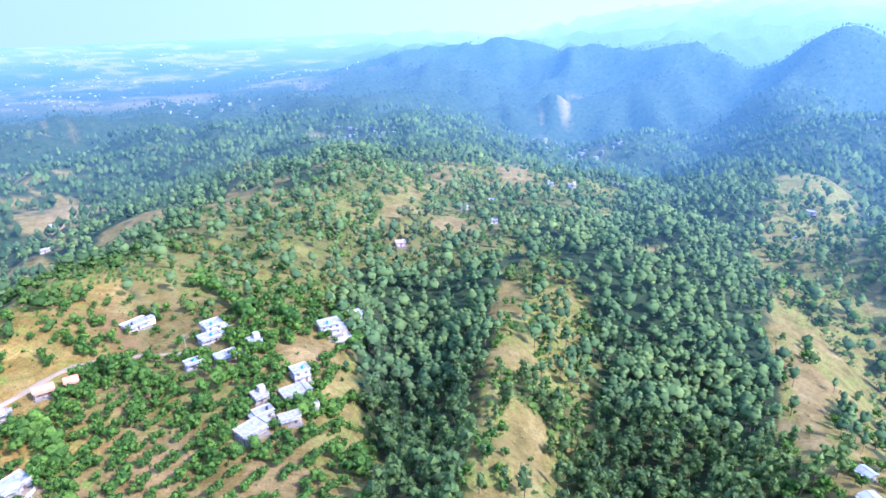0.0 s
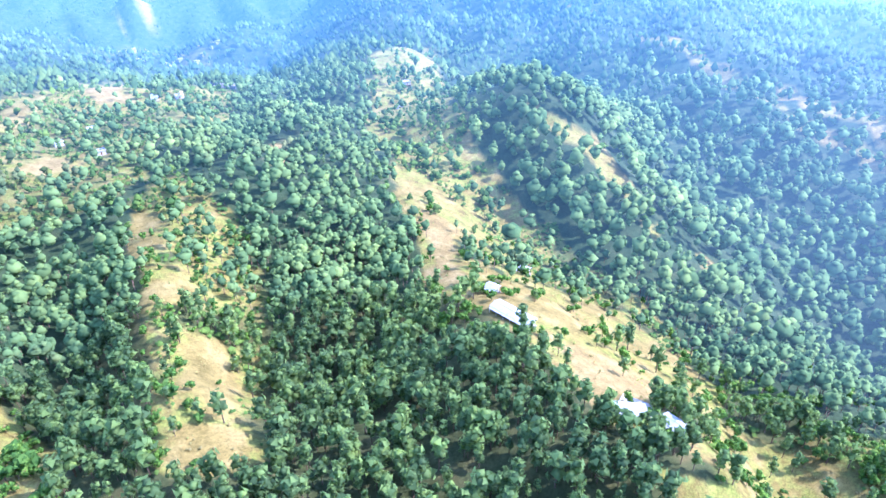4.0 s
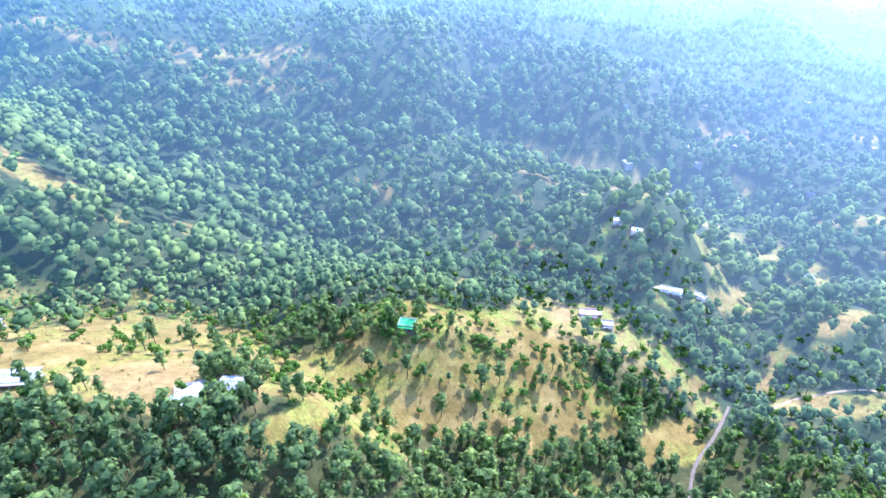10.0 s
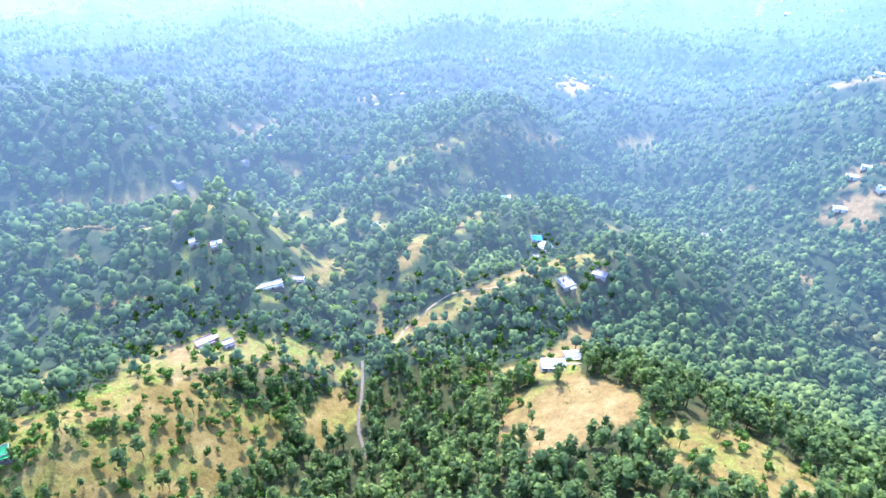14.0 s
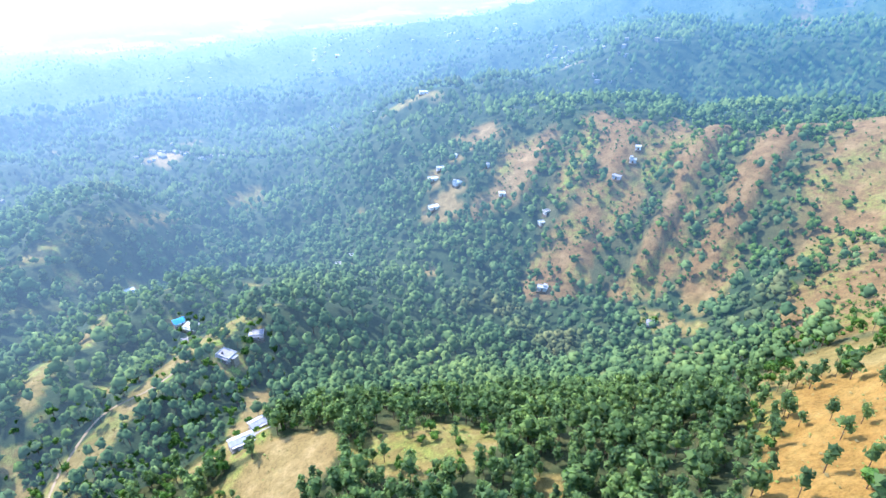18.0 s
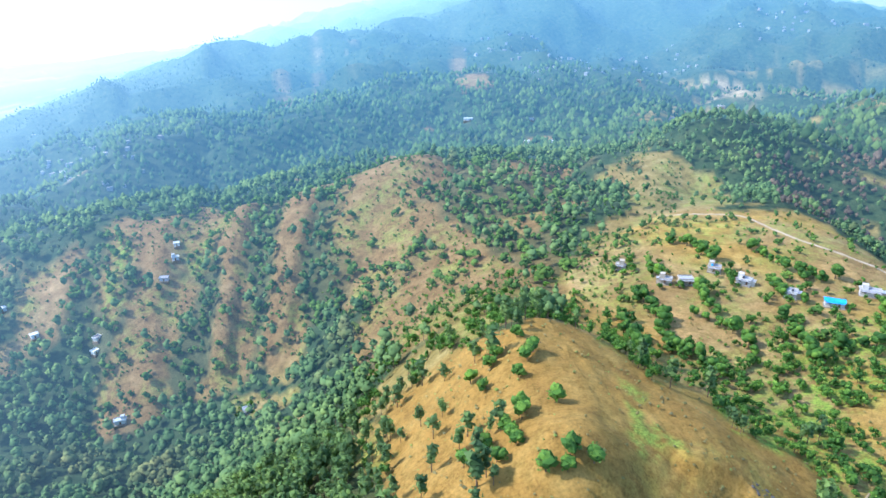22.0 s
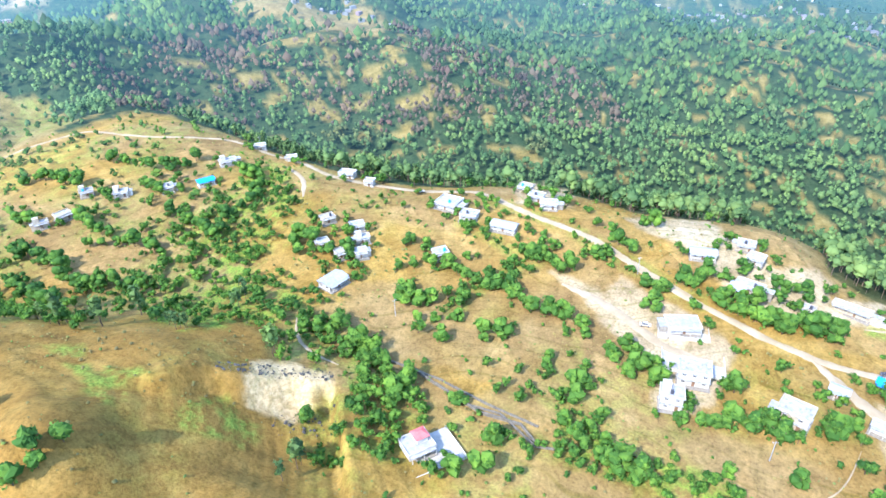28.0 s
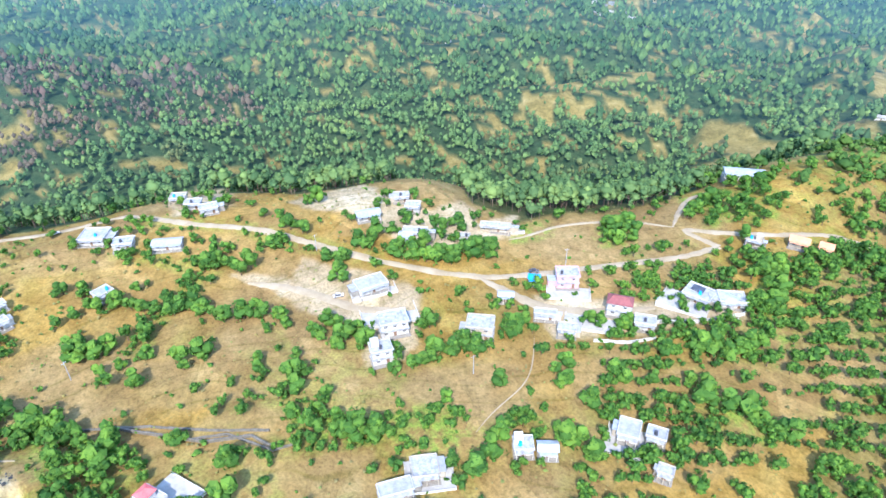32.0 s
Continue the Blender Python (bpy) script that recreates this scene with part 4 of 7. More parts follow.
# ---- stands, fields and meadows: outlines as (bearing, range) ----
NORTH_FIELD = [
    [(16.3, 264), (12.8, 272), (11, 260), (13.7, 240), (16.1, 240)],
    [(31.1, 200), (27.2, 216), (23.5, 216), (25.2, 196), (28.2, 184), (31, 192)],
    [(20.3, 196), (14.8, 192), (13.9, 180), (15.8, 172), (22, 176)],
    [(22.1, 240), (18.6, 244), (17.1, 244), (21.5, 236)],
    [(1.5, 484), (-0.9, 520), (-3.5, 492), (-0.8, 468)],
    [(-17.8, 472), (-19.5, 480), (-19.9, 436), (-18.8, 396)],
    [(33.4, 820), (30.8, 960), (28.3, 840), (30.1, 760)],
    [(-18.3, 476), (-19.8, 476), (-19.9, 428), (-18.8, 416)],
    [(-8.1, 1760), (-11.2, 1840), (-12.7, 1800), (-15.6, 1580), (-13.2, 1540), (-10.2, 1560)],
    [(12, 1180), (9, 1160), (4.9, 1100), (6.5, 920), (10, 960)],
]
NORTH_FIELD_MORE = [
    [(-4.6, 680), (-7.7, 940), (-7.6, 656), (-5.6, 644)],
]
EAST_GRASS = [
    [(37.4, 328), (33.5, 340), (33.5, 328), (36.1, 312), (37.6, 316)],
    [(146.5, 344), (142, 360), (135.4, 352), (133.8, 284), (139.2, 288), (142.5, 304), (145.9, 328)],
    [(142.7, 436), (136.5, 476), (136, 400), (140.2, 372), (143.5, 380)],
    [(147.1, 564), (143.4, 584), (140, 612), (138.4, 604), (142.5, 568)],
    [(141.5, 560), (138.7, 604), (132.8, 576), (131.3, 476), (136, 448), (139.1, 448)],
    [(143.4, 404), (138.1, 424), (129.2, 444), (120.4, 416), (119.8, 400), (125.5, 372), (132.9, 372)],
    [(144.8, 340), (139.4, 352), (130.8, 332), (125.4, 316), (126.4, 280), (133.2, 260), (138.7, 284)],
    [(118.6, 960), (115, 960), (113.5, 900), (118.1, 880)],
]
EAST_GRASS_MORE = [
    [(122, 1240), (120.6, 1000), (121.5, 900)],
]
NORTH_GRASS = [
    [(11.6, 240), (9.1, 272), (7.6, 296), (8.3, 268), (10.8, 236)],
    [(6.5, 456), (5.9, 504), (3.2, 572), (0.1, 656), (0.7, 588), (4.4, 492), (4.9, 456)],
    [(-4.7, 336), (-6, 376), (-7.1, 356), (-6.9, 296), (-5, 288)],
    [(-4.5, 240), (-5.9, 272), (-9.7, 292), (-8.8, 256), (-6.6, 240)],
    [(-6.8, 200), (-10.2, 228), (-11.8, 200), (-8.2, 168)],
    [(-7, 220), (-10.7, 228), (-10, 204), (-5.5, 184)],
    [(0.9, 644), (-2.1, 740), (-3.1, 664), (0, 608)],
    [(-5.8, 376), (-7.6, 368), (-7.6, 300), (-4.5, 312)],
    [(-5.7, 272), (-8.4, 284), (-7.5, 240), (-4.5, 240)],
    [(-7.9, 224), (-10.6, 228), (-10.8, 208), (-5.3, 180), (-7, 212)],
]
NORTH_GRASS_MORE = [
    [(-4, 164), (-5.9, 164), (-11.3, 164), (-9.6, 148), (-5.6, 144), (-2.7, 148)],
    [(6.2, 468), (3.3, 568), (-0.6, 740), (-1.3, 660), (2.8, 524), (5.1, 456)],
    [(-29.9, 408), (-33, 400), (-37.3, 376), (-37.6, 312), (-32.6, 316), (-30, 356)],
]
NORTH_SPARSE = [
    [(21.2, 404), (19.6, 432), (15.9, 384), (14.1, 364), (17.4, 316), (20.7, 340)],
    [(20.2, 488), (16.7, 544), (12.3, 548), (12.4, 504), (16.5, 464), (19.4, 456)],
    [(28, 380), (26.8, 496), (22.4, 428), (22.1, 404), (25.4, 380), (27.7, 364)],
    [(19.4, 316), (15.2, 340), (12.2, 328), (16.5, 296)],
    [(-4, 232), (-8.3, 244), (-12.6, 228), (-13.7, 192), (-6.4, 164), (-4.4, 188)],
    [(-5.7, 220), (-11, 236), (-15.2, 236), (-13.5, 200), (-9, 160), (-4.5, 188)],
    [(26.5, 612), (19.2, 504), (11.3, 544), (9.3, 540), (11.7, 436), (7.9, 368), (14.4, 296), (23.5, 348), (27.7, 364)],
]
NORTH_SPARSE_MORE = [
    [(31.9, 628), (26.7, 540), (27.3, 364), (31.2, 352), (35.1, 328), (34.7, 364)],
    [(4.9, 556), (0.9, 668), (-7.2, 920), (-16.3, 680), (-15.4, 532), (-7, 492), (-0.7, 472), (4.4, 452)],
    [(-5.7, 392), (-9.5, 440), (-14.2, 352), (-15.7, 272), (-13.9, 144), (-0.7, 148), (-4.3, 232)],
    [(10.4, 644), (-0.2, 740), (-7.6, 680), (-8.7, 456), (-4.2, 396), (5.1, 408), (13.1, 388)],
    [(-27.7, 760), (-33.1, 880), (-35.4, 516), (-39.1, 424), (-36.2, 388), (-31.7, 408), (-26.3, 492)],
    [(-27.6, 552), (-33.2, 492), (-42.9, 392), (-58.6, 288), (-70.9, 252), (-62.1, 220), (-46.4, 212), (-37, 300), (-29.9, 408)],
]
NORTH_THICK = [
    [(7.3, 392), (-4.1, 368), (-4.3, 232), (-2.6, 160), (8.5, 184), (8.4, 252)],
    [(-12.5, 392), (-28.4, 500), (-30.7, 312), (-33.9, 208), (-14.9, 196), (-13.7, 292)],
    [(-16.8, 252), (-32.2, 244), (-38.9, 208), (-48.8, 168), (-55.4, 144), (-56.4, 128), (-13.1, 132)],
]
WEST_GRASS = [
    [(-35.4, 476), (-36.6, 488), (-37.4, 444), (-36.3, 444)],
    [(-30.1, 408), (-32.5, 408), (-37.5, 368), (-38.1, 328), (-35.2, 308), (-32.4, 340), (-30.2, 336)],
    [(-46.4, 284), (-52.4, 288), (-52, 264), (-47.3, 240)],
    [(-54.7, 236), (-61.5, 228), (-61.5, 200), (-56.5, 196)],
    [(-65.9, 204), (-71.1, 220), (-71.2, 200), (-65.1, 144)],
    [(-35.3, 484), (-36.5, 460), (-36.6, 448), (-35.5, 472)],
    [(-38.5, 420), (-40.2, 408), (-42.5, 384), (-41.4, 384), (-39.1, 408)],
    [(-44.9, 476), (-48.1, 492), (-51.1, 428), (-49.6, 420), (-45.6, 456)],
    [(-52.9, 400), (-55.7, 400), (-54.3, 380)],
    [(-34, 348), (-37.7, 360), (-37.5, 308), (-33, 304)],
    [(-45.6, 272), (-52.3, 284), (-52.6, 264), (-46.8, 252)],
]
WEST_GRASS_MORE = [
    [(-62.5, 208), (-72.9, 224), (-76.3, 204), (-72.8, 160), (-67.3, 152), (-64.2, 184)],
    [(-87.1, 232), (-93.3, 240), (-98.3, 244), (-96, 220), (-89.9, 220)],
    [(-81.1, 196), (-87.9, 200), (-89, 192), (-82.8, 184)],
    [(-40.8, 496), (-43.3, 484), (-46.2, 464), (-44.9, 460), (-41.3, 484)],
    [(-58.6, 396), (-60.6, 384), (-58.9, 372)],
    [(-50.5, 436), (-52.1, 424), (-51.1, 416)],
    [(-62.5, 740), (-66.4, 684), (-66.8, 668), (-62.9, 680)],
    [(-67.3, 660), (-73.3, 648), (-75.8, 608), (-73.8, 628), (-69.3, 648)],
    [(-91.2, 564), (-93.4, 548), (-100.1, 540), (-99.8, 532), (-93.6, 540)],
    [(-74.8, 488), (-78.8, 456), (-78.3, 452), (-75.1, 480)],
]
WEST_GRASS_REST = [
    [(-88.8, 240), (-97.6, 248), (-97.5, 224), (-92.5, 220), (-88.3, 228)],
    [(-76.2, 252), (-80, 244), (-87.4, 232), (-87.6, 224), (-78.5, 232)],
    [(-72.3, 224), (-78.9, 208), (-81.4, 200), (-79.6, 196), (-72.6, 200)],
    [(-90.3, 196), (-96.6, 192), (-95.7, 176), (-90.5, 180)],
    [(-91.5, 568), (-97, 540), (-103.7, 404), (-103.6, 392), (-96.9, 536), (-90.9, 564)],
    [(-88.7, 392), (-99.2, 340), (-99.1, 336), (-89, 380)],
    [(-40.7, 276), (-52.7, 292), (-63.4, 240), (-64, 204), (-49.5, 188), (-46.2, 200)],
    [(-64.7, 208), (-75, 216), (-81.8, 204), (-78.3, 192), (-68.1, 152)],
    [(-59.1, 140), (-63.9, 144), (-70.2, 152), (-69, 136), (-61.7, 128)],
]
WEST_GRASS_LAST = [
    [(-89.2, 228), (-97.2, 240), (-96.2, 228), (-90.3, 220)],
    [(-59.8, 760), (-66.2, 692), (-72.7, 660), (-76.3, 616), (-71.8, 640), (-64.7, 680)],
    [(-90.5, 568), (-96.2, 548), (-102.8, 552), (-103.1, 412), (-95.5, 540)],
    [(-73.5, 496), (-75.8, 480), (-78.6, 460), (-77.6, 456)],
    [(-70.4, 204), (-82.1, 208), (-93.9, 220), (-106.6, 228), (-105, 204), (-88, 176), (-76.5, 168)],
]
WEST_FIELD = [
    [(-32.7, 312), (-34.5, 316), (-36.3, 244), (-34, 240), (-32.9, 276)],
    [(-45.8, 196), (-50.8, 196), (-55.7, 208), (-55.7, 184), (-51.2, 172), (-47.2, 184)],
    [(-33, 304), (-35.9, 264), (-35.6, 244), (-32.3, 244), (-31.5, 256)],
    [(-48.2, 204), (-56.5, 208), (-60.7, 208), (-56, 168), (-50.4, 184), (-46.7, 192)],
    [(-96.1, 296), (-98.5, 292), (-98.9, 272), (-96, 260)],
    [(-32.7, 312), (-34.5, 316), (-36.3, 244), (-34, 240), (-32.9, 276)],
    [(-48.2, 204), (-56.5, 208), (-60.7, 208), (-56, 168), (-50.4, 184), (-46.7, 192)],
    [(-32.6, 1160), (-35.3, 1560), (-38.2, 1120), (-38, 1080), (-34, 1080)],
]
WEST_SPARSE = [
    [(-38.1, 292), (-42.2, 320), (-54.6, 248), (-65.2, 224), (-78.7, 224), (-79.3, 216), (-64.7, 140), (-62.3, 192), (-55.9, 192), (-46.7, 224)],
    [(-73, 244), (-86.9, 240), (-99.7, 240), (-104.5, 208), (-81.8, 160), (-74.2, 184)],
    [(-73.6, 240), (-86.4, 212), (-96.6, 192), (-109.1, 176), (-108.9, 164), (-68.3, 208), (-70, 232)],
    [(-67.9, 228), (-83.6, 224), (-90.5, 216), (-89.2, 196), (-72, 136), (-64.6, 148)],
]
SOUTH_GRASS = [
    [(-108.7, 268), (-113.3, 272), (-112.7, 260), (-108.6, 256)],
    [(-133.3, 208), (-135.4, 204), (-135.1, 180), (-133.4, 168), (-132.7, 180)],
    [(-118.8, 336), (-121, 332), (-118.9, 300), (-116.9, 308)],
    [(-113.9, 408), (-116.3, 404), (-116.3, 376), (-110.8, 344)],
    [(-120.5, 372), (-128.4, 440), (-132.4, 556), (-133.3, 552), (-128.5, 420), (-121.8, 352)],
    [(-120.8, 292), (-129.3, 312), (-137.4, 368), (-145, 360), (-137.6, 328), (-130, 300), (-121.6, 268)],
    [(-120.2, 548), (-130.5, 620), (-130.7, 612), (-121.4, 532)],
    [(-110.3, 272), (-114.3, 280), (-112.9, 268), (-110.3, 264)],
    [(-140.9, 720), (-144.5, 760), (-146.7, 760), (-142.5, 720)],
    [(-149.1, 192), (-162.8, 196), (-170.4, 176), (-164.8, 156), (-151.8, 164)],
]
SOUTH_GRASS_MORE = [
    [(175.1, 328), (173.1, 352), (172.6, 308), (174.1, 284)],
    [(168.2, 216), (164.1, 224), (161.7, 168), (165.8, 176)],
    [(180.9, 416), (177, 412), (171.9, 380), (172.1, 368), (177.1, 392)],
    [(-156.8, 184), (-160.1, 192), (-163.6, 184), (-163.1, 172)],
    [(-171.8, 152), (-177.1, 152), (-177.4, 136), (-173.9, 136)],
    [(-169.9, 448), (-170.8, 476), (-173.7, 504), (-175.9, 532), (-178.4, 544), (-179.8, 544), (-178.2, 484), (-175.6, 448), (-172.5, 432)],
    [(179, 588), (177.1, 676), (175.9, 568), (177.6, 556), (179.3, 540), (179.9, 552)],
    [(-174.6, 636), (-176.3, 640), (-176.2, 600), (-175.1, 588)],
    [(179.4, 432), (177.5, 448), (176, 504), (176, 544), (175.2, 536), (175.3, 496), (176.2, 436), (178.2, 424)],
]
SOUTH_GRASS_REST = [
    [(174, 416), (173.2, 444), (172, 464), (170.9, 456), (170.9, 404), (172.3, 400)],
    [(-118.5, 340), (-120.6, 332), (-119.2, 308), (-117.2, 304)],
    [(-156.4, 820), (-158.4, 800), (-161.2, 800), (-161.3, 780), (-157.4, 780)],
    [(-167.7, 636), (-170.8, 624), (-170.9, 568), (-167.8, 532), (-166.5, 556)],
    [(-174.4, 636), (-176.4, 632), (-176.2, 604), (-175.1, 608)],
    [(180.2, 576), (177.4, 636), (174.9, 568), (173.6, 584), (176, 548), (179.2, 548)],
    [(185.8, 496), (182.5, 532), (179.8, 548), (179.3, 532), (182.3, 484), (183.5, 448), (187.3, 440), (189.6, 440), (188.7, 468)],
    [(181.6, 436), (177.5, 448), (176.1, 484), (175.3, 516), (174.6, 504), (176.1, 448), (176.9, 428)],
]
SOUTH_GRASS_LAST = [
    [(173.9, 416), (172.7, 452), (171.8, 464), (171.4, 452), (171.6, 400)],
    [(166.4, 376), (163, 400), (159, 428), (157.4, 488), (155.5, 472), (151.3, 360), (151.6, 332), (156.6, 324), (160.6, 304), (165, 356)],
    [(165.1, 560), (159.3, 600), (158.6, 572), (161.5, 536), (164.5, 536)],
    [(161.4, 512), (158.4, 508), (159.2, 464), (163.1, 440), (166.2, 416), (166.8, 436), (163.2, 476)],
    [(151.5, 468), (147.2, 476), (147.4, 448), (149.5, 436)],
    [(164.9, 376), (162.2, 380), (157.7, 416), (154.6, 472), (151.8, 388), (148.5, 352), (151.3, 312), (158, 272), (164, 340)],
    [(165.2, 580), (160.3, 920), (158.3, 596), (158.4, 552), (162.8, 544)],
]
SOUTH_GRASS_EXTRA = [
    [(167.3, 528), (164, 524), (160.6, 484), (165, 492)],
    [(155.8, 1160), (153.3, 1180), (152.6, 1140), (154.8, 1100)],
    [(-106.8, 220), (-113.2, 244), (-115.9, 224), (-110.3, 200)],
]
WEST_THICK = [
    [(-30.7, 244), (-35.1, 224), (-45.2, 180), (-51.8, 156), (-57.4, 136), (-59.3, 124), (-27.1, 188)],
    [(-82.1, 212), (-87.3, 220), (-96.8, 216), (-105.3, 260), (-106.5, 252), (-97.8, 212), (-85.1, 204)],
    [(-58.8, 572), (-79.7, 528), (-89.9, 548), (-91.2, 420), (-80.1, 428), (-63.1, 460)],
    [(-94.8, 252), (-102.6, 260), (-112.9, 260), (-113.4, 236), (-103.2, 224), (-96.2, 236)],
    [(-79.1, 568), (-90, 560), (-111.3, 508), (-111.2, 476), (-90.1, 456), (-96.2, 336), (-94.6, 284), (-73.3, 384)],
]
SOUTH_FIELD = [
    [(-137, 204), (-141.8, 224), (-148.4, 200), (-149.6, 188), (-144.5, 172), (-139.2, 160), (-137.4, 152), (-138.4, 180)],
    [(-131.1, 240), (-137.2, 244), (-140.6, 284), (-142.9, 292), (-142.4, 260), (-137.6, 228), (-132.7, 224)],
    [(-106.5, 660), (-119.5, 780), (-120.6, 780), (-111.7, 720), (-108.5, 656)],
    [(-136.8, 900), (-140.4, 1020), (-142.1, 960), (-137.7, 860)],
    [(-139.8, 224), (-147.2, 212), (-149.2, 196), (-145.4, 180), (-141.7, 176), (-137.9, 152), (-135, 160), (-138.8, 180)],
    [(-160.2, 564), (-164.1, 560), (-165, 544), (-163.3, 536), (-160.8, 556)],
    [(-164.1, 560), (-168.5, 572), (-170.9, 616), (-171.6, 584), (-168.6, 544), (-164.4, 528)],
    [(-164.1, 664), (-166.3, 684), (-167.3, 668), (-166, 648), (-164.2, 632)],
]
SOUTH_FIELD_MORE = [
    [(-159.6, 568), (-162.2, 572), (-165.5, 552), (-164.1, 532), (-160.4, 552)],
    [(-163.8, 672), (-166.1, 672), (-167.9, 648), (-164.8, 640)],
    [(155.7, 1120), (153.2, 1480), (152.6, 1140), (154.7, 1100)],
    [(150.9, 1000), (146.9, 900), (149.3, 900)],
    [(167.4, 1860), (166.2, 1680), (166.9, 1400), (167.6, 1640)],
    [(164.4, 1840), (163.7, 1820), (163.8, 1380), (164.6, 1380)],
    [(-172.1, 1200), (-173.5, 1180), (-173.9, 980), (-172.4, 960)],
]
SOUTH_THICK = [
    [(-116.9, 216), (-130.9, 216), (-133.3, 196), (-132.2, 160), (-116.9, 184)],
    [(-129.5, 292), (-137.1, 296), (-138.6, 288), (-130.9, 256), (-123.8, 232), (-122.3, 252)],
    [(-142.5, 316), (-154.5, 436), (-157.4, 448), (-159.6, 364), (-147.1, 252)],
    [(212, 240), (197.3, 348), (185.6, 380), (169.9, 268), (167.3, 176), (172, 132), (214.7, 136), (209.7, 156), (189.3, 164), (196, 216)],
    [(-171.8, 472), (-174.6, 504), (-176.4, 560), (-174.6, 560), (-171.5, 528), (-167.6, 480)],
    [(183.9, 440), (180.7, 480), (178.2, 532), (177.2, 516), (178.9, 460), (180.3, 436)],
    [(170.7, 452), (166.4, 476), (161.4, 504), (160.8, 488), (165.2, 440), (169.5, 384)],
]
SOUTH_THICK_MORE = [
    [(156.8, 572), (149.8, 564), (145.9, 476), (146.4, 436), (150.2, 412), (152.1, 412), (155.9, 488)],
    [(169.1, 500), (166.3, 436), (166, 352), (164.1, 248), (167.1, 240), (172.9, 368)],
    [(151.3, 312), (145.9, 348), (144, 308), (149.2, 208), (156.8, 236), (158.7, 260)],
    [(155, 632), (149.7, 552), (147.9, 444), (151.6, 416), (154.4, 484)],
    [(156, 688), (147.5, 524), (149, 500), (145.1, 428), (144.1, 372), (147.8, 388), (152.4, 464), (154.8, 500), (156.8, 524)],
]
SOUTH_GREEN = [
    [(180, 544), (178.3, 572), (177.7, 564), (179.2, 540)],
    [(-172.6, 528), (-175, 580), (-175.8, 584), (-173.8, 524)],
    [(179.8, 544), (178.1, 564), (177.6, 556), (179, 540)],
    [(-172.9, 536), (-175.2, 596), (-175.8, 592), (-173.7, 532)],
]
EAST_FIELD = [
    [(112.7, 940), (109.6, 1000), (104.7, 960), (105.8, 760), (109.2, 740), (112.1, 880)],
    [(80.1, 264), (74.5, 284), (65.2, 268), (65, 248), (72.6, 228), (79.1, 240)],
    [(81.5, 292), (74.3, 280), (70.4, 488), (65.2, 252), (71.3, 236), (76.5, 244), (81.2, 272)],
    [(72.1, 160), (59.2, 164), (58.3, 144), (64.7, 132), (73.4, 148)],
    [(108.7, 180), (90.1, 144), (90.4, 136), (101.6, 152), (108.1, 172)],
    [(57.8, 160), (48.5, 180), (46.4, 172), (54.7, 160)],
    [(48.7, 164), (41.6, 176), (39.7, 156), (45.1, 156)],
    [(90.6, 132), (78.4, 128), (77.8, 112), (90.1, 116)],
    [(67.8, 236), (52.9, 260), (43.7, 276), (43.2, 260), (53.1, 228), (64.1, 220)],
]
EAST_FIELD_MORE = [
    [(113.7, 232), (104.9, 220), (91.6, 172), (89.5, 160), (100.6, 168), (111.3, 196)],
    [(148.6, 2080), (145.9, 1940), (147.4, 1660), (148.9, 1940)],
    [(134.5, 1440), (131.1, 1280), (131.2, 1220), (134.1, 1240)],
    [(118.9, 1820), (112.1, 1840), (106.5, 1380), (107.6, 1220), (114.3, 1640)],
    [(149.5, 1920), (145.5, 1940), (145.6, 1860), (148.9, 1660)],
    [(118.7, 1020), (115.8, 1020), (111.9, 980), (107.2, 980), (104.7, 960), (108.4, 760), (111.9, 840), (116.3, 880)],
]
EAST_GREEN = [
    [(123.2, 312), (117.1, 356), (115, 332), (116.6, 280), (120.8, 260), (125.3, 272)],
    [(130.9, 236), (122.9, 248), (116.6, 228), (116.9, 208), (125.1, 196), (129.2, 192)],
    [(53.4, 256), (50, 264), (49, 244), (52.4, 240)],
    [(76.9, 140), (69.2, 144), (64.7, 132), (64.4, 124), (76.2, 128)],
    [(87.8, 152), (83.1, 144), (76.2, 132), (83.4, 132), (87.5, 140)],
    [(111.4, 188), (107.5, 172), (109.5, 152), (112.8, 156)],
    [(42.4, 172), (35.5, 168), (30.4, 164), (32.9, 152), (40.6, 160)],
    [(38.8, 228), (36.1, 244), (33.7, 200), (37, 204)],
    [(47, 304), (39, 316), (37.7, 276), (43.5, 268)],
    [(123.9, 276), (118.6, 348), (115.3, 316), (118.3, 264), (122.3, 236)],
]
EAST_GREEN_MORE = [
    [(130.3, 248), (122.1, 244), (114.8, 216), (119.7, 200), (129.1, 208)],
]
EAST_BURNT = [
    [(127.7, 608), (122.8, 760), (115.6, 820), (106.8, 692), (102.9, 664), (102, 604), (110.7, 612), (120, 608), (127.2, 480)],
    [(130.8, 612), (119.2, 740), (109.1, 720), (95.3, 668), (87.3, 684), (87.6, 640), (102.9, 548), (115.3, 616), (128.5, 512)],
    [(104.8, 960), (91.4, 760), (84.9, 684), (85.3, 596), (100.2, 608), (106.5, 700)],
]
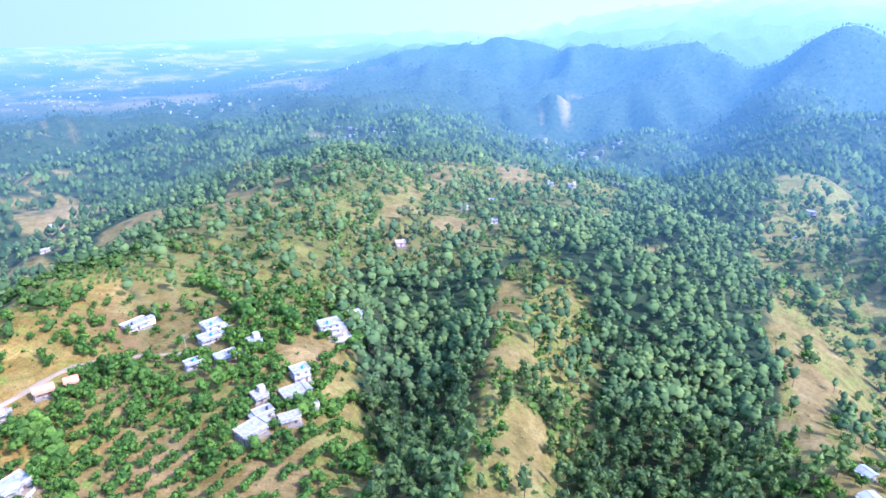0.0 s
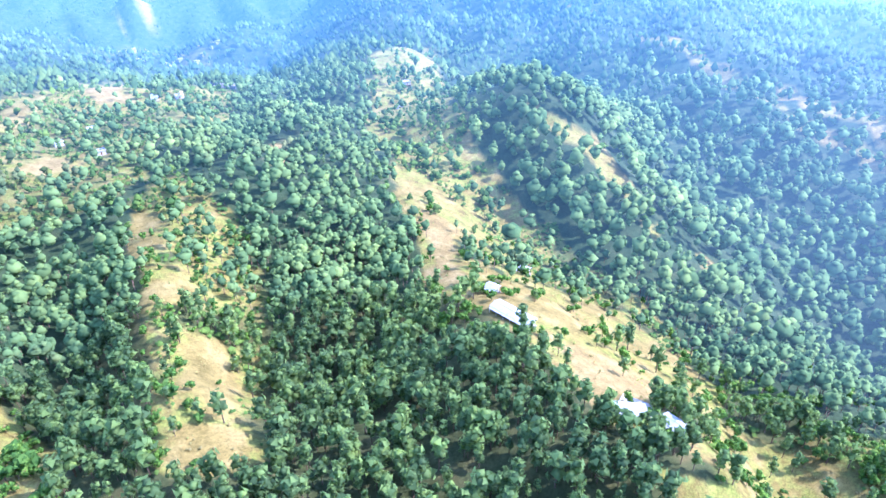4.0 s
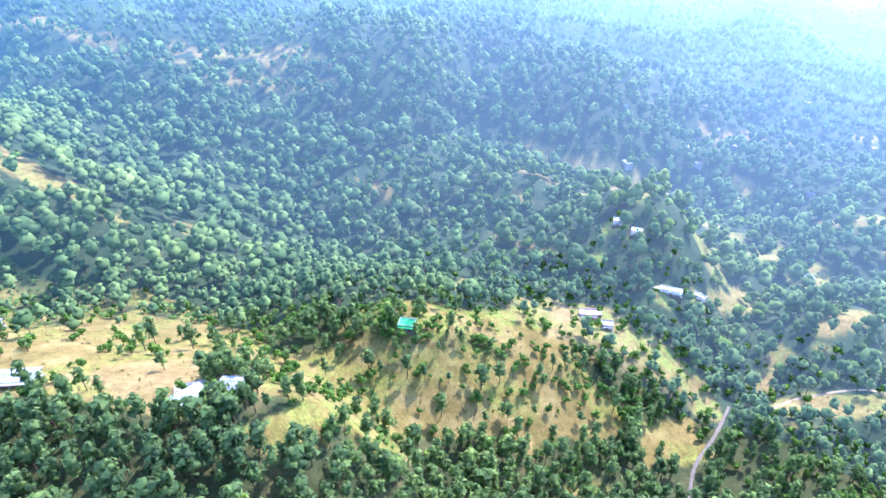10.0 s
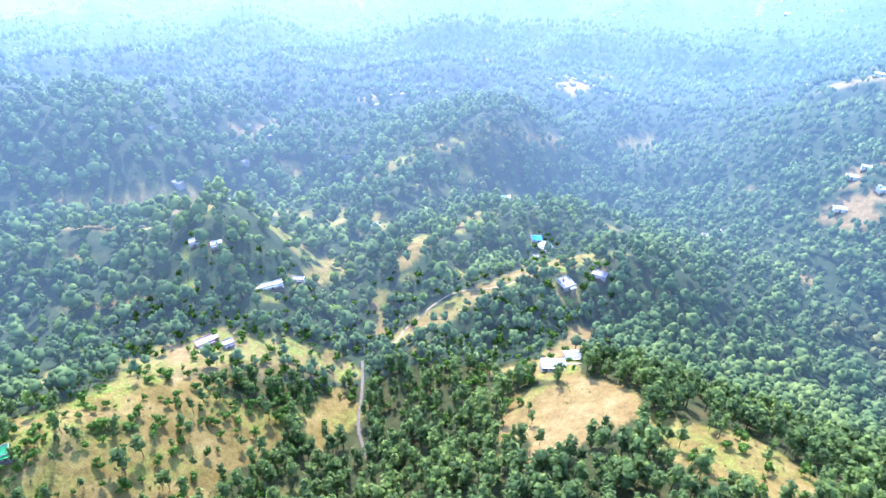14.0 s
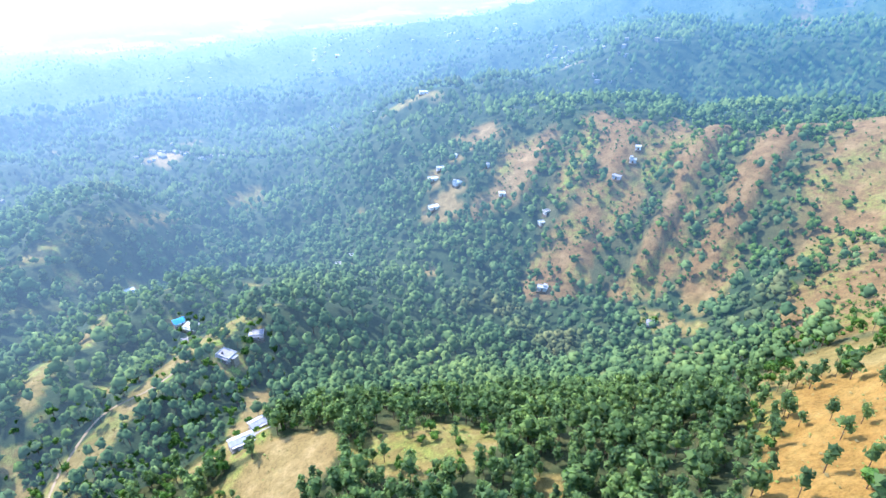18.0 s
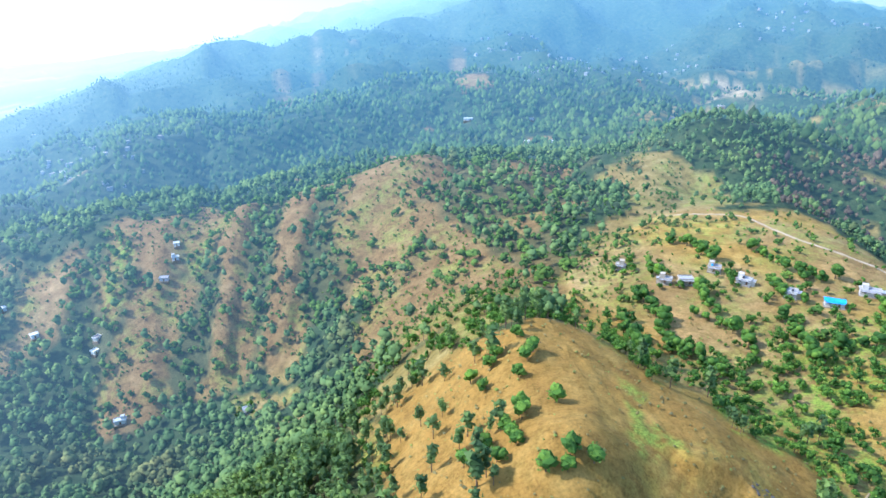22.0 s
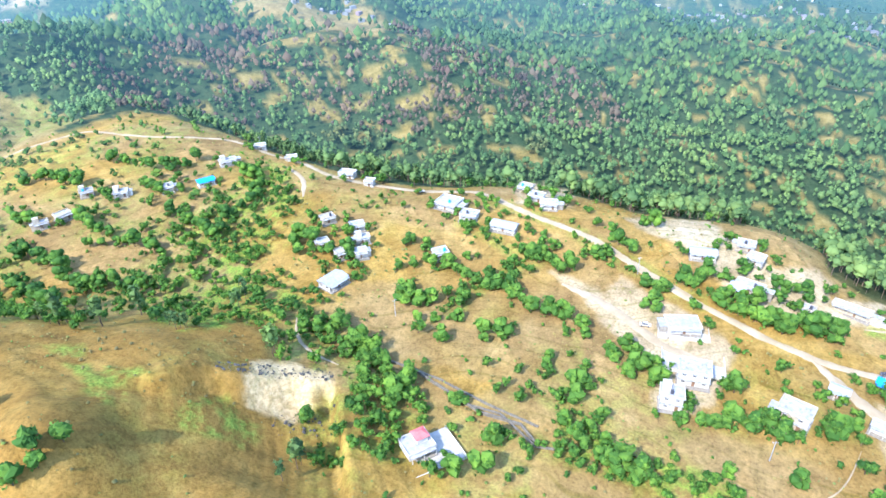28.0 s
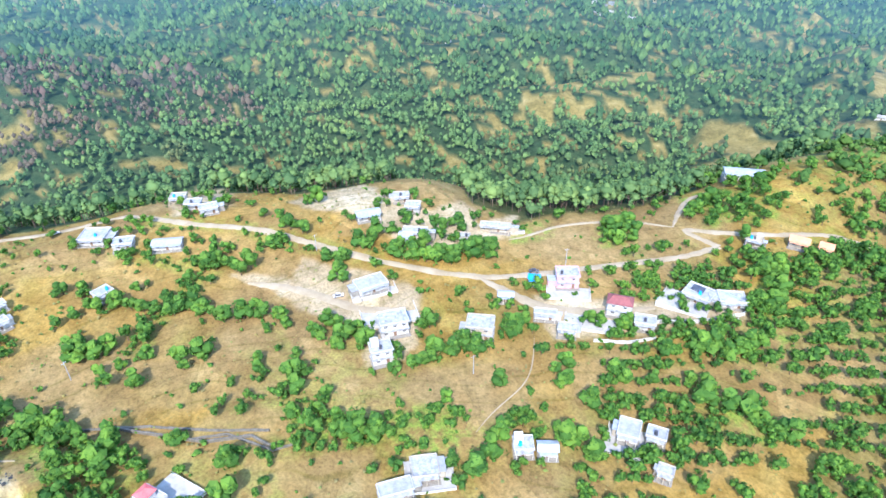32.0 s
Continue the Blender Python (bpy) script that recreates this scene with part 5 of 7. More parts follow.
EAST_PALE = [
    [(83.1, 228), (75.6, 212), (72.6, 196), (78.9, 184), (86, 204)],
    [(80.8, 216), (76, 212), (72.9, 200), (72.9, 188), (78, 184), (82.2, 204)],
    [(90.1, 228), (85.5, 220), (81, 200), (76.7, 188), (78, 184), (85.2, 204)],
    [(59.1, 200), (52.3, 200), (47.1, 208), (38, 212), (46.1, 188), (56.7, 184)],
    [(64.6, 248), (61.3, 264), (61.1, 244), (66.6, 228)],
    [(94, 500), (88.4, 500), (89.1, 280), (93.3, 280)],
    [(43.6, 220), (38.5, 220), (38.1, 208), (42.5, 208)],
    [(149.2, 2000), (147.5, 1960), (147.6, 1660), (148.9, 1680)],
    [(136.1, 1460), (132.1, 1420), (130.4, 1220), (134.2, 1240)],
    [(117.8, 1840), (114.9, 2160), (112.1, 1920), (113.5, 1660), (116.3, 1760)],
]
EAST_PALE_MORE = [
    [(105.8, 2580), (99.2, 2480), (95.1, 2260), (95.8, 1980), (101.3, 2220)],
    [(104.2, 1900), (98.9, 1380), (99.2, 1320), (103.6, 1380)],
    [(84.9, 276), (76.4, 292), (73.4, 268), (69.8, 252), (66.5, 272), (64.4, 236), (67.9, 228), (73.3, 228), (78.5, 256)],
    [(79.9, 212), (76, 212), (71.7, 200), (71.6, 180), (74.1, 164), (77.8, 164), (78.3, 188)],
    [(59.1, 196), (53.8, 200), (51.3, 184), (51.1, 180), (56.5, 176)],
]
EAST_ROCK = [
    [(122.6, 172), (121, 172), (117.6, 172), (113.4, 168), (114.3, 160), (116.6, 160), (119.3, 152), (121.6, 156), (124.4, 156), (123.5, 160)],
]
EAST_VERDANT = [
    [(140, 196), (136, 188), (136, 176), (139.1, 180)],
    [(136.2, 176), (132.8, 164), (135.3, 160)],
    [(132, 152), (125.9, 156), (122.7, 148), (125.3, 140), (130.6, 144)],
    [(139, 192), (135.6, 192), (136.8, 180), (138.6, 184)],
    [(136.9, 172), (132.2, 164), (133.4, 164), (137, 168)],
    [(131.1, 152), (125.5, 160), (124.8, 152), (129.2, 144)],
    [(139.2, 180), (136.3, 176), (134.7, 156), (137.1, 152)],
    [(62.3, 248), (58.1, 260), (57, 244), (61.5, 236)],
]
NORTH_GROVE = [
    [(33.6, 324), (29.9, 304), (24.5, 260), (26.6, 236), (34.6, 236), (37.2, 260), (34.5, 284)],
    [(29.2, 268), (20.4, 236), (22.1, 208), (29.2, 228)],
    [(19.5, 304), (12.3, 300), (15.7, 268), (18.2, 280)],
    [(13, 232), (8.4, 252), (8.6, 176), (14.1, 172), (14.4, 196)],
    [(33.4, 652), (28.5, 544), (30.4, 328), (35.5, 308), (37.2, 344)],
    [(9.6, 220), (5.6, 192), (8, 168), (11.8, 180)],
]
EAST_GROVE = [
    [(36.3, 236), (26.3, 248), (21.1, 204), (25.5, 220), (32.5, 204), (36.9, 208)],
    [(42.2, 192), (34.6, 212), (33.2, 192), (39.5, 180)],
    [(140.9, 288), (133.2, 228), (135.6, 200), (142.2, 220)],
    [(129.8, 316), (125.4, 316), (125.3, 292), (129.2, 288)],
]
NORTH_PALE = [
    [(-6.9, 1760), (-9.3, 1800), (-12.1, 1860), (-12.6, 1800), (-14.1, 1620), (-12.3, 1560), (-9.3, 1560)],
    [(12, 1180), (5.5, 1120), (6.1, 920), (9.8, 960)],
    [(25.8, 3000), (20.5, 3080), (19.9, 2440), (24.5, 2600)],
    [(18.2, 2600), (10.5, 2280), (8.8, 1820), (16.7, 2180)],
    [(7.8, 2280), (3.1, 2040), (3.2, 1940), (7.4, 1980)],
    [(28, 2840), (26.2, 3000), (26, 2560), (28.1, 2580)],
    [(24.7, 2120), (19.7, 2080), (19.4, 1880), (24.5, 1940)],
]
WEST_PALE = [
    [(-33, 1540), (-35.8, 1600), (-37.9, 1100), (-35.2, 1080)],
]
SOUTH_PALE = [
    [(-158.1, 1660), (-163.8, 1660), (-168.4, 1600), (-164.5, 1460), (-158.4, 1460)],
    [(-151.3, 1620), (-154, 1560), (-154.7, 1520), (-151.5, 1580)],
    [(186.7, 2360), (180, 2260), (179.5, 1940), (185.8, 1720)],
    [(167.3, 1960), (166.6, 1920), (166.6, 1640), (167.4, 1640)],
    [(164.6, 2000), (163.8, 1920), (163.8, 1380), (164.6, 1380)],
    [(178.1, 1540), (175.7, 1580), (175.2, 1520), (177.1, 1520)],
    [(-170.8, 940), (-174.9, 1140), (-176.4, 1000), (-174.9, 960), (-172.7, 900)],
]
SOUTH_GROVE = [
    [(150.6, 348), (144.8, 316), (146.5, 288), (152.8, 224), (156.4, 252), (157.7, 284)],
]
EAST_THICK = [
    [(134.1, 1240), (130.1, 940), (127, 664), (126.4, 600), (129.3, 528), (133, 580), (136, 580)],
]
STANDS = {"field": NORTH_FIELD + NORTH_FIELD_MORE + WEST_FIELD + SOUTH_FIELD + SOUTH_FIELD_MORE + EAST_FIELD + EAST_FIELD_MORE, "grass": EAST_GRASS + EAST_GRASS_MORE + NORTH_GRASS + NORTH_GRASS_MORE + WEST_GRASS + WEST_GRASS_MORE + WEST_GRASS_REST + WEST_GRASS_LAST + SOUTH_GRASS + SOUTH_GRASS_MORE + SOUTH_GRASS_REST + SOUTH_GRASS_LAST + SOUTH_GRASS_EXTRA, "sparse": NORTH_SPARSE + NORTH_SPARSE_MORE + WEST_SPARSE, "thick": NORTH_THICK + WEST_THICK + SOUTH_THICK + SOUTH_THICK_MORE + EAST_THICK, "green": SOUTH_GREEN + EAST_GREEN + EAST_GREEN_MORE, "burnt": EAST_BURNT, "pale": EAST_PALE + EAST_PALE_MORE + NORTH_PALE + WEST_PALE + SOUTH_PALE, "rock": EAST_ROCK, "verdant": EAST_VERDANT, "grove": NORTH_GROVE + EAST_GROVE + SOUTH_GROVE}
# ---- end of stands ----


def inside(x, y, outline, wide):
    """How far a point lies within an outline: 1 well inside, 0 outside, over a soft edge of the given width."""
    pts = [plan(a, r) for a, r in outline]
    xs, ys = [p[0] for p in pts], [p[1] for p in pts]
    out = np.zeros(np.shape(x))
    box = np.where((x > min(xs) - 3 * wide) & (x < max(xs) + 3 * wide) & (y > min(ys) - 3 * wide) & (y < max(ys) + 3 * wide))[0]
    if not len(box):
        return out
    px, py = x[box], y[box]
    odd, best = np.zeros(len(box), bool), np.full(len(box), 1e9)
    for (x0, y0), (x1, y1) in zip(pts, pts[1:] + pts[:1]):
        dx, dy = x1 - x0, y1 - y0
        if y0 != y1:
            odd ^= ((y0 > py) != (y1 > py)) & (px < dx * (py - y0) / dy + x0)
        f = np.clip(((px - x0) * dx + (py - y0) * dy) / (dx * dx + dy * dy + 1e-9), 0, 1)
        best = np.minimum(best, np.hypot(px - x0 - f * dx, py - y0 - f * dy))
    deep = np.where(odd, best, -best) + (grain(px, py, 3 * wide + 4, 45) - 0.5) * 2.4 * wide + (grain(px, py, wide + 1.5, 46) - 0.5) * 1.2 * wide
    out[box] = step(-0.7 * wide, 0.7 * wide, deep)
    return out


def stand(x, y, kind):
    out = np.zeros(np.shape(x))
    for outline in STANDS[kind]:
        wide = 0.011 * sum(r for a, r in outline) / len(outline)
        out = np.maximum(out, inside(x, y, outline, wide))
    return out


def rows_of_trees(x, y):
    """Orchard rows, eight metres apart."""
    u = (x * 0.82 + y * 0.57 + 3 * grain(x, y, 40, 41)) / 8.5
    return (1 - step(0.22, 0.34, np.abs(u % 1.0 - 0.5))) * step(0.3, 0.45, grain(x, y, 30, 42))


def ring(x, y):
    """0 on the near hills, 1 on farther land, where haze is painted into emission."""
    a, r = polar(x, y)
    return (r > np.where(village_edge(a) > 0, 305, 245)).astype(int)


def height_step(x, y):
    """1 on the risers between terraces."""
    u = (height(x, y) + 3.0 * grain(x, y, 60, 9)) / 1.6
    f = u - np.floor(u)
    return step(0.25, 0.4, f) * (1 - step(0.6, 0.75, f))


def cover(x, y):
    """Tree density (0 to 1), share of pines, lushness, bare rock and pale field at points of the plan."""
    a, r = polar(x, y)
    n1, n2, n3 = grain(x, y, 55, 21), grain(x, y, 18, 22), grain(x, y, 140, 23)
    mess = 0.55 * n1 + 0.45 * n2
    edge = village_edge(a)
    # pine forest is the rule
    dens = 0.95 * step(0.14, 0.30, mess + 0.12)
    pine = np.ones_like(x)
    lush, rock, field = np.zeros_like(x), np.zeros_like(x), np.zeros_like(x)
    # northern hill and hamlet
    hill = np.maximum(sector(a, 27, 18, 2), sector(a, 22, 24, 3) * step(380, 430, r)) * (1 - step(640, 720, r))
    dens = dens * (1 - hill) + hill * (0.75 * step(0.43, 0.58, mess) * step(300, 380, r) + (1 - step(300, 380, r)) * np.clip(0.85 * step(0.36, 0.46, mess) + 0.9 * rows_of_trees(x, y) * sector(a, 26, 12, 3) + 0.12, 0, 1))
    pine = pine * (1 - hill * (1 - step(300, 400, r)))
    # the stream basin to the south-west
    basin = sector(a, -108, 36, 6) * step(180, 240, r) * (1 - step(560, 640, r))
    dens = dens * (1 - basin) + basin * 0.97 * step(0.17, 0.32, mess)
    pine = pine * (1 - 0.5 * basin)
    lush = np.maximum(lush, basin * (0.6 + 0.4 * step(0.4, 0.6, n1)))
    # ribs on the far side of the ravine
    ribs = sector(a, 175, 15, 2) * step(415, 440, r) * (1 - step(610, 650, r))
    comb = rib_comb(a, r, 1.2 * (mess - 0.5))
    dens = dens * (1 - ribs) + ribs * (0.95 * (1 - comb) + 0.2 * comb)
    pine = pine * (1 - 0.65 * ribs)
    lush = np.maximum(lush, ribs * (1 - comb) * 0.2)
    # red slopes behind the grass hill
    red = sector(a, 155, 11, 3) * step(255, 300, r) * (1 - step(640, 700, r))
    dens = dens * (1 - red) + red * 0.85 * step(0.38, 0.5, mess)
    pine = pine * (1 - 0.7 * red)
    # bushy gully round the back of the grass hill
    back = sector(a, 140, 27, 3) * step(222, 232, r) * (1 - step(255, 275, r))
    dens = dens * (1 - back) + back * 0.5 * step(0.42, 0.55, mess)
    pine = pine * (1 - 0.85 * back)
    # thinner, partly burnt pines east of the brink
    east = sector(a, 85, 56, 4) * (r > edge) * step(300, 360, r)
    dens = dens * (1 - east * 0.9 * (1 - step(0.33, 0.40, 0.3 * n2 + 0.2 * n3 + 0.5 * grain(x, y, 12, 29))))
    # grass hill
    knoll = sector(a, 142, 22, 2.5) * (1 - step(218, 236, r + 10 * (n2 - 0.5)))
    dens = dens * (1 - knoll)
    dens = dens + knoll * sector(a, 158, 7, 4) * 0.2 * step(0.5, 0.6, mess)
    lush = np.maximum(lush, knoll * step(0.52, 0.66, n1) * step(0.4, 0.65, n2) * sector(a, 130, 9, 6) * 0.2)
    # eastern village
    town = (1 - step(-12, 8, r - edge + 16 * (n2 - 0.5))) * (edge > 0) * (1 - knoll)
    orchard = sector(a, 40, 12, 3)
    some = 0.05 + 0.22 * step(0.5, 0.6, mess) * (0.4 + 0.6 * sector(a, 122, 20, 4)) + orchard * (0.2 * step(0.42, 0.52, mess) + 0.5 * rows_of_trees(x, y))
    green = 1 - step(13, 29, near_line(x, y, GULLY) + 9 * (n2 - 0.5))
    for d in DRAINS:
        green = np.maximum(green, 0.9 * (1 - step(3, 7, near_line(x, y, d) + 3 * (n2 - 0.5))))
    dens = dens * (1 - town) + town * np.clip(0.75 * some + 0.95 * green, 0, 1)
    pine = pine * (1 - town)
    lush = np.maximum(lush, town * green * 0.55)
    lush = np.maximum(lush, town * 0.3 * step(0.5, 0.7, n3) * step(0.35, 0.65, n2))
    field = np.maximum(field, town * step(0.45, 0.55, n1) * step(0.45, 0.5, grain(x, y, 33, 27)) * 0.5)
    # grassy risers of the terraces
    t = height_step(x, y)
    lush = np.maximum(lush, town * 0.35 * t * step(0.4, 0.65, n1))
    # clearings
    for ca, cr, size in CLEARINGS:
        cx, cy = plan(ca, cr)
        d = np.hypot(x - cx, y - cy) + (n2 - 0.5) * size * 0.9
        k = (1 - step(size * 0.8, size * 1.1, d)) * (0.6 if cr > 700 else 1.0)
        dens, field = dens * (1 - 0.78 * k), np.maximum(field, 0.3 * k)
        lush = np.maximum(lush, 0.45 * k * step(0.42, 0.6, n2))
    for line, wide in BARE_LINES:
        k = 1 - step(wide * 0.5, wide * 1.15, near_line(x, y, line) + (mess - 0.5) * wide * 2.0)
        dens = dens * (1 - (0.72 if wide > 18 else 0.5) * k)
        pine = pine * (1 - 0.6 * k)
        lush = np.maximum(lush, 0.6 * k * step(0.35, 0.6, n2))
    rock = np.maximum(rock, stand(x, y, "rock"))
    # fields of the plain and bare ribs of the far spurs
    plots = plainness(x, y) * step(0.42, 0.56, 0.6 * grain(x, y, 260, 71) + 0.4 * grain(x, y, 90, 72))
    dens, field = dens * (1 - 0.7 * plots), np.maximum(field, (0.15 + 0.4 * step(0.5, 0.7, grain(x, y, 60, 75))) * plots)
    spur = sector(a, 161, 10, 3) * step(1150, 1300, r) * (1 - step(2100, 2300, r))
    bare = step(0.62, 0.75, grain(a * 20 + 4 * n1, 0 * a, 22, 73)) * step(0.35, 0.5, grain(x, y, 120, 74))
    dens = dens * (1 - 0.85 * spur * bare)
    dens = dens * (1 - sector(a, 119, 6, 1) * step(139, 143, r) * (1 - step(170, 174, r)))
    # stands, meadows, fields and yards with outlines of their own
    k = stand(x, y, "thick")
    dens, lush = dens + k * (0.97 - dens), lush * (1 - k)
    k = stand(x, y, "sparse")
    thin = 1 - 0.3 * step(260, 420, r)
    dens, lush = dens + k * (thin * (0.38 + 0.42 * step(0.42, 0.6, mess)) - dens), np.maximum(lush, 0.5 * k)
    pine = pine * (1 - 0.4 * k)
    k = stand(x, y, "grass")
    dens, lush = dens + k * (thin * (0.07 + 0.30 * step(0.46, 0.62, mess)) - dens), lush * (1 - k) + k * 0.45 * step(0.4, 0.62, n2)
    pine = pine * (1 - 0.5 * k)
    k = stand(x, y, "field") * (1 - step(800, 1100, r) * (1 - 0.4 * step(0.45, 0.62, grain(x, y, 42, 76))))
    dens, lush, field = dens * (1 - 0.95 * k), lush * (1 - 0.9 * k), np.maximum(field, 0.45 * k)
    k = stand(x, y, "grove")
    dens, lush, pine = dens + k * (0.3 + 0.5 * step(0.4, 0.55, mess) - dens), np.maximum(lush, 0.4 * k), pine * (1 - 0.9 * k)
    k = stand(x, y, "green")
    dens, lush, pine = dens + k * (0.62 - dens), np.maximum(lush, 0.95 * k), pine * (1 - 0.9 * k)
    lush = np.maximum(lush, 0.85 * stand(x, y, "verdant"))
    pale = stand(x, y, "pale") * (1 - step(700, 1000, r) * (0.90 - 0.28 * step(0.45, 0.6, grain(x, y, 42, 77))))
    dens, lush, field = dens * (1 - 0.85 * pale), lush * (1 - pale), np.maximum(field, pale)
    tilled = np.clip(town + hill * (1 - step(300, 360, r)) * sector(a, 27, 16, 3), 0, 1) * (1 - rock)
    meadow = np.clip(1 - town - knoll, 0, 1)
    ruddy = np.maximum(red, sector(a, 168, 26, 5) * step(400, 430, r)) * meadow * 0.85
    return dens, pine, lush, rock, field, tilled, pale, meadow, ruddy


def mesh_from(name, verts, faces, mats, slots=None, smooth=True):
    me = bpy.data.meshes.new(name)
    sizes = (faces >= 0).sum(1)
    flat = faces.ravel()[faces.ravel() >= 0]
    me.vertices.add(len(verts))
    me.vertices.foreach_set("co", np.ascontiguousarray(verts, np.float32).ravel())
    me.loops.add(len(flat))
    me.loops.foreach_set("vertex_index", np.ascontiguousarray(flat, np.int32))
    me.polygons.add(len(faces))
    me.polygons.foreach_set("loop_start", np.r_[0, np.cumsum(sizes)[:-1]].astype(np.int32))
    for m in mats:
        me.materials.append(m)
    if slots is not None:
        me.polygons.foreach_set("material_index", slots.astype(np.int32))
    me.polygons.foreach_set("use_smooth", np.full(len(faces), smooth))
    me.update(calc_edges=True)
    return me


def build_ground():
    na = 1000
    spans = np.r_[np.geomspace(22, 98, 20), np.linspace(100, 340, 110), np.geomspace(345, 1250, 80), np.geomspace(1275, 4900, 54)]
    nr = len(spans)
    turn = np.linspace(-180, 180, na, endpoint=False)
    aa, rr = np.meshgrid(turn, spans)
    x, y = plan(aa.ravel(), rr.ravel())
    z = height(x, y)
    dens, pine, lush, rock, field, tilled, pale, meadow, ruddy = cover(x, y)
    verts = np.vstack([np.stack([x, y, z], 1), [[0, 0, z[:na].mean()]]])
    i, j = np.meshgrid(np.arange(nr - 1), np.arange(na), indexing="ij")
    i, j = i.ravel(), j.ravel()
    j2 = (j + 1) % na
    quads = np.stack([i * na + j, (i + 1) * na + j, (i + 1) * na + j2, i * na + j2], 1)
    tip = np.arange(na)
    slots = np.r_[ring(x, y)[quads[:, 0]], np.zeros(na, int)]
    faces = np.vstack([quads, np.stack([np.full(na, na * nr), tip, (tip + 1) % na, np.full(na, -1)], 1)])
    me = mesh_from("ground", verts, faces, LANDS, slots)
    # past 1300 m the ground takes the canopy colour nearly everywhere
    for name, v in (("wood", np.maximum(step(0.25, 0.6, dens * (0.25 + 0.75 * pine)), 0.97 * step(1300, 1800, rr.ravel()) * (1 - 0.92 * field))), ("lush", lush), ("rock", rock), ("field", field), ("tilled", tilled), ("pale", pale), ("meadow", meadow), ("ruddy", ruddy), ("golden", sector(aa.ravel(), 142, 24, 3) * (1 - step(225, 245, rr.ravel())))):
        at = me.attributes.new(name, "FLOAT", "POINT")
        at.data.foreach_set("value", np.r_[v, 0].astype(np.float32))
    tagged(new("ground", me), "dry grassy hills with red soil and terraces", "hillside", kind="structure")


build_ground()


# ---- woods ----
def icosa():
    f = (1 + 5**0.5) / 2
    v = np.array([(-1, f, 0), (1, f, 0), (-1, -f, 0), (1, -f, 0), (0, -1, f), (0, 1, f), (0, -1, -f), (0, 1, -f), (f, 0, -1), (f, 0, 1), (-f, 0, -1), (-f, 0, 1)], float)
    t = [(0, 11, 5), (0, 5, 1), (0, 1, 7), (0, 7, 10), (0, 10, 11), (1, 5, 9), (5, 11, 4), (11, 10, 2), (10, 7, 6), (7, 1, 8),
         (3, 9, 4), (3, 4, 2), (3, 2, 6), (3, 6, 8), (3, 8, 9), (4, 9, 5), (2, 4, 11), (6, 2, 10), (8, 6, 7), (9, 8, 1)]
    return v / np.linalg.norm(v[0]), np.array(t)


ICO = icosa()
OCTA = (np.array([(1, 0, 0), (0, 1, 0), (-1, 0, 0), (0, -1, 0), (0, 0, 1), (0, 0, -1)], float), np.array([(0, 1, 4), (1, 2, 4), (2, 3, 4), (3, 0, 4), (1, 0, 5), (2, 1, 5), (3, 2, 5), (0, 3, 5)]))


def clump(rng, solid, centre, size, flat=0.75):
    v, t = solid
    v = v * (0.7 + 0.6 * rng.random((len(v), 1))) * size
    v[:, 2] *= flat
    q = rng.random() * 6.28
    c, s = math.cos(q), math.sin(q)
    v = np.stack([c * v[:, 0] - s * v[:, 1], s * v[:, 0] + c * v[:, 1], v[:, 2]], 1)
    return v + centre, t


def sprays(rng, centre, size, count, leaf):
    """Loose triangular sprays of leaves round a centre."""
    d = rng.normal(size=(count, 3))
    d /= np.linalg.norm(d, axis=1, keepdims=True)
    at = centre + d * size * (0.55 + 0.5 * rng.random((count, 1))) * (1, 1, 0.8)
    u = rng.normal(size=(count, 3))
    u -= (u * d).sum(1, keepdims=True) * d * 0.75
    u /= np.linalg.norm(u, axis=1, keepdims=True)
    w = np.cross(d, u)
    q = leaf * (0.7 + 0.6 * rng.random((count, 1)))
    v = np.stack([at + u * q, at - 0.6 * u * q + 0.9 * w * q, at - 0.6 * u * q - 0.9 * w * q], 1).reshape(-1, 3)
    return v, np.arange(3 * count).reshape(-1, 3)


def stack(pieces):
    vs, ts, n = [], [], 0
    for v, t in pieces:
        vs.append(v), ts.append(t + n)
        n += len(v)
    return np.vstack(vs), np.vstack(ts)


def stem(top, wide, sides=4):
    q = np.arange(sides) * 2 * math.pi / sides
    lo = np.stack([np.cos(q) * wide, np.sin(q) * wide, np.full(sides, -0.8)], 1)
    hi = np.stack([np.cos(q) * wide * 0.5, np.sin(q) * wide * 0.5, np.full(sides, top)], 1)
    k, k2 = np.arange(sides), (np.arange(sides) + 1) % sides
    return np.vstack([lo, hi]), np.vstack([np.stack([k, k2, k2 + sides], 1), np.stack([k, k2 + sides, k + sides], 1)])


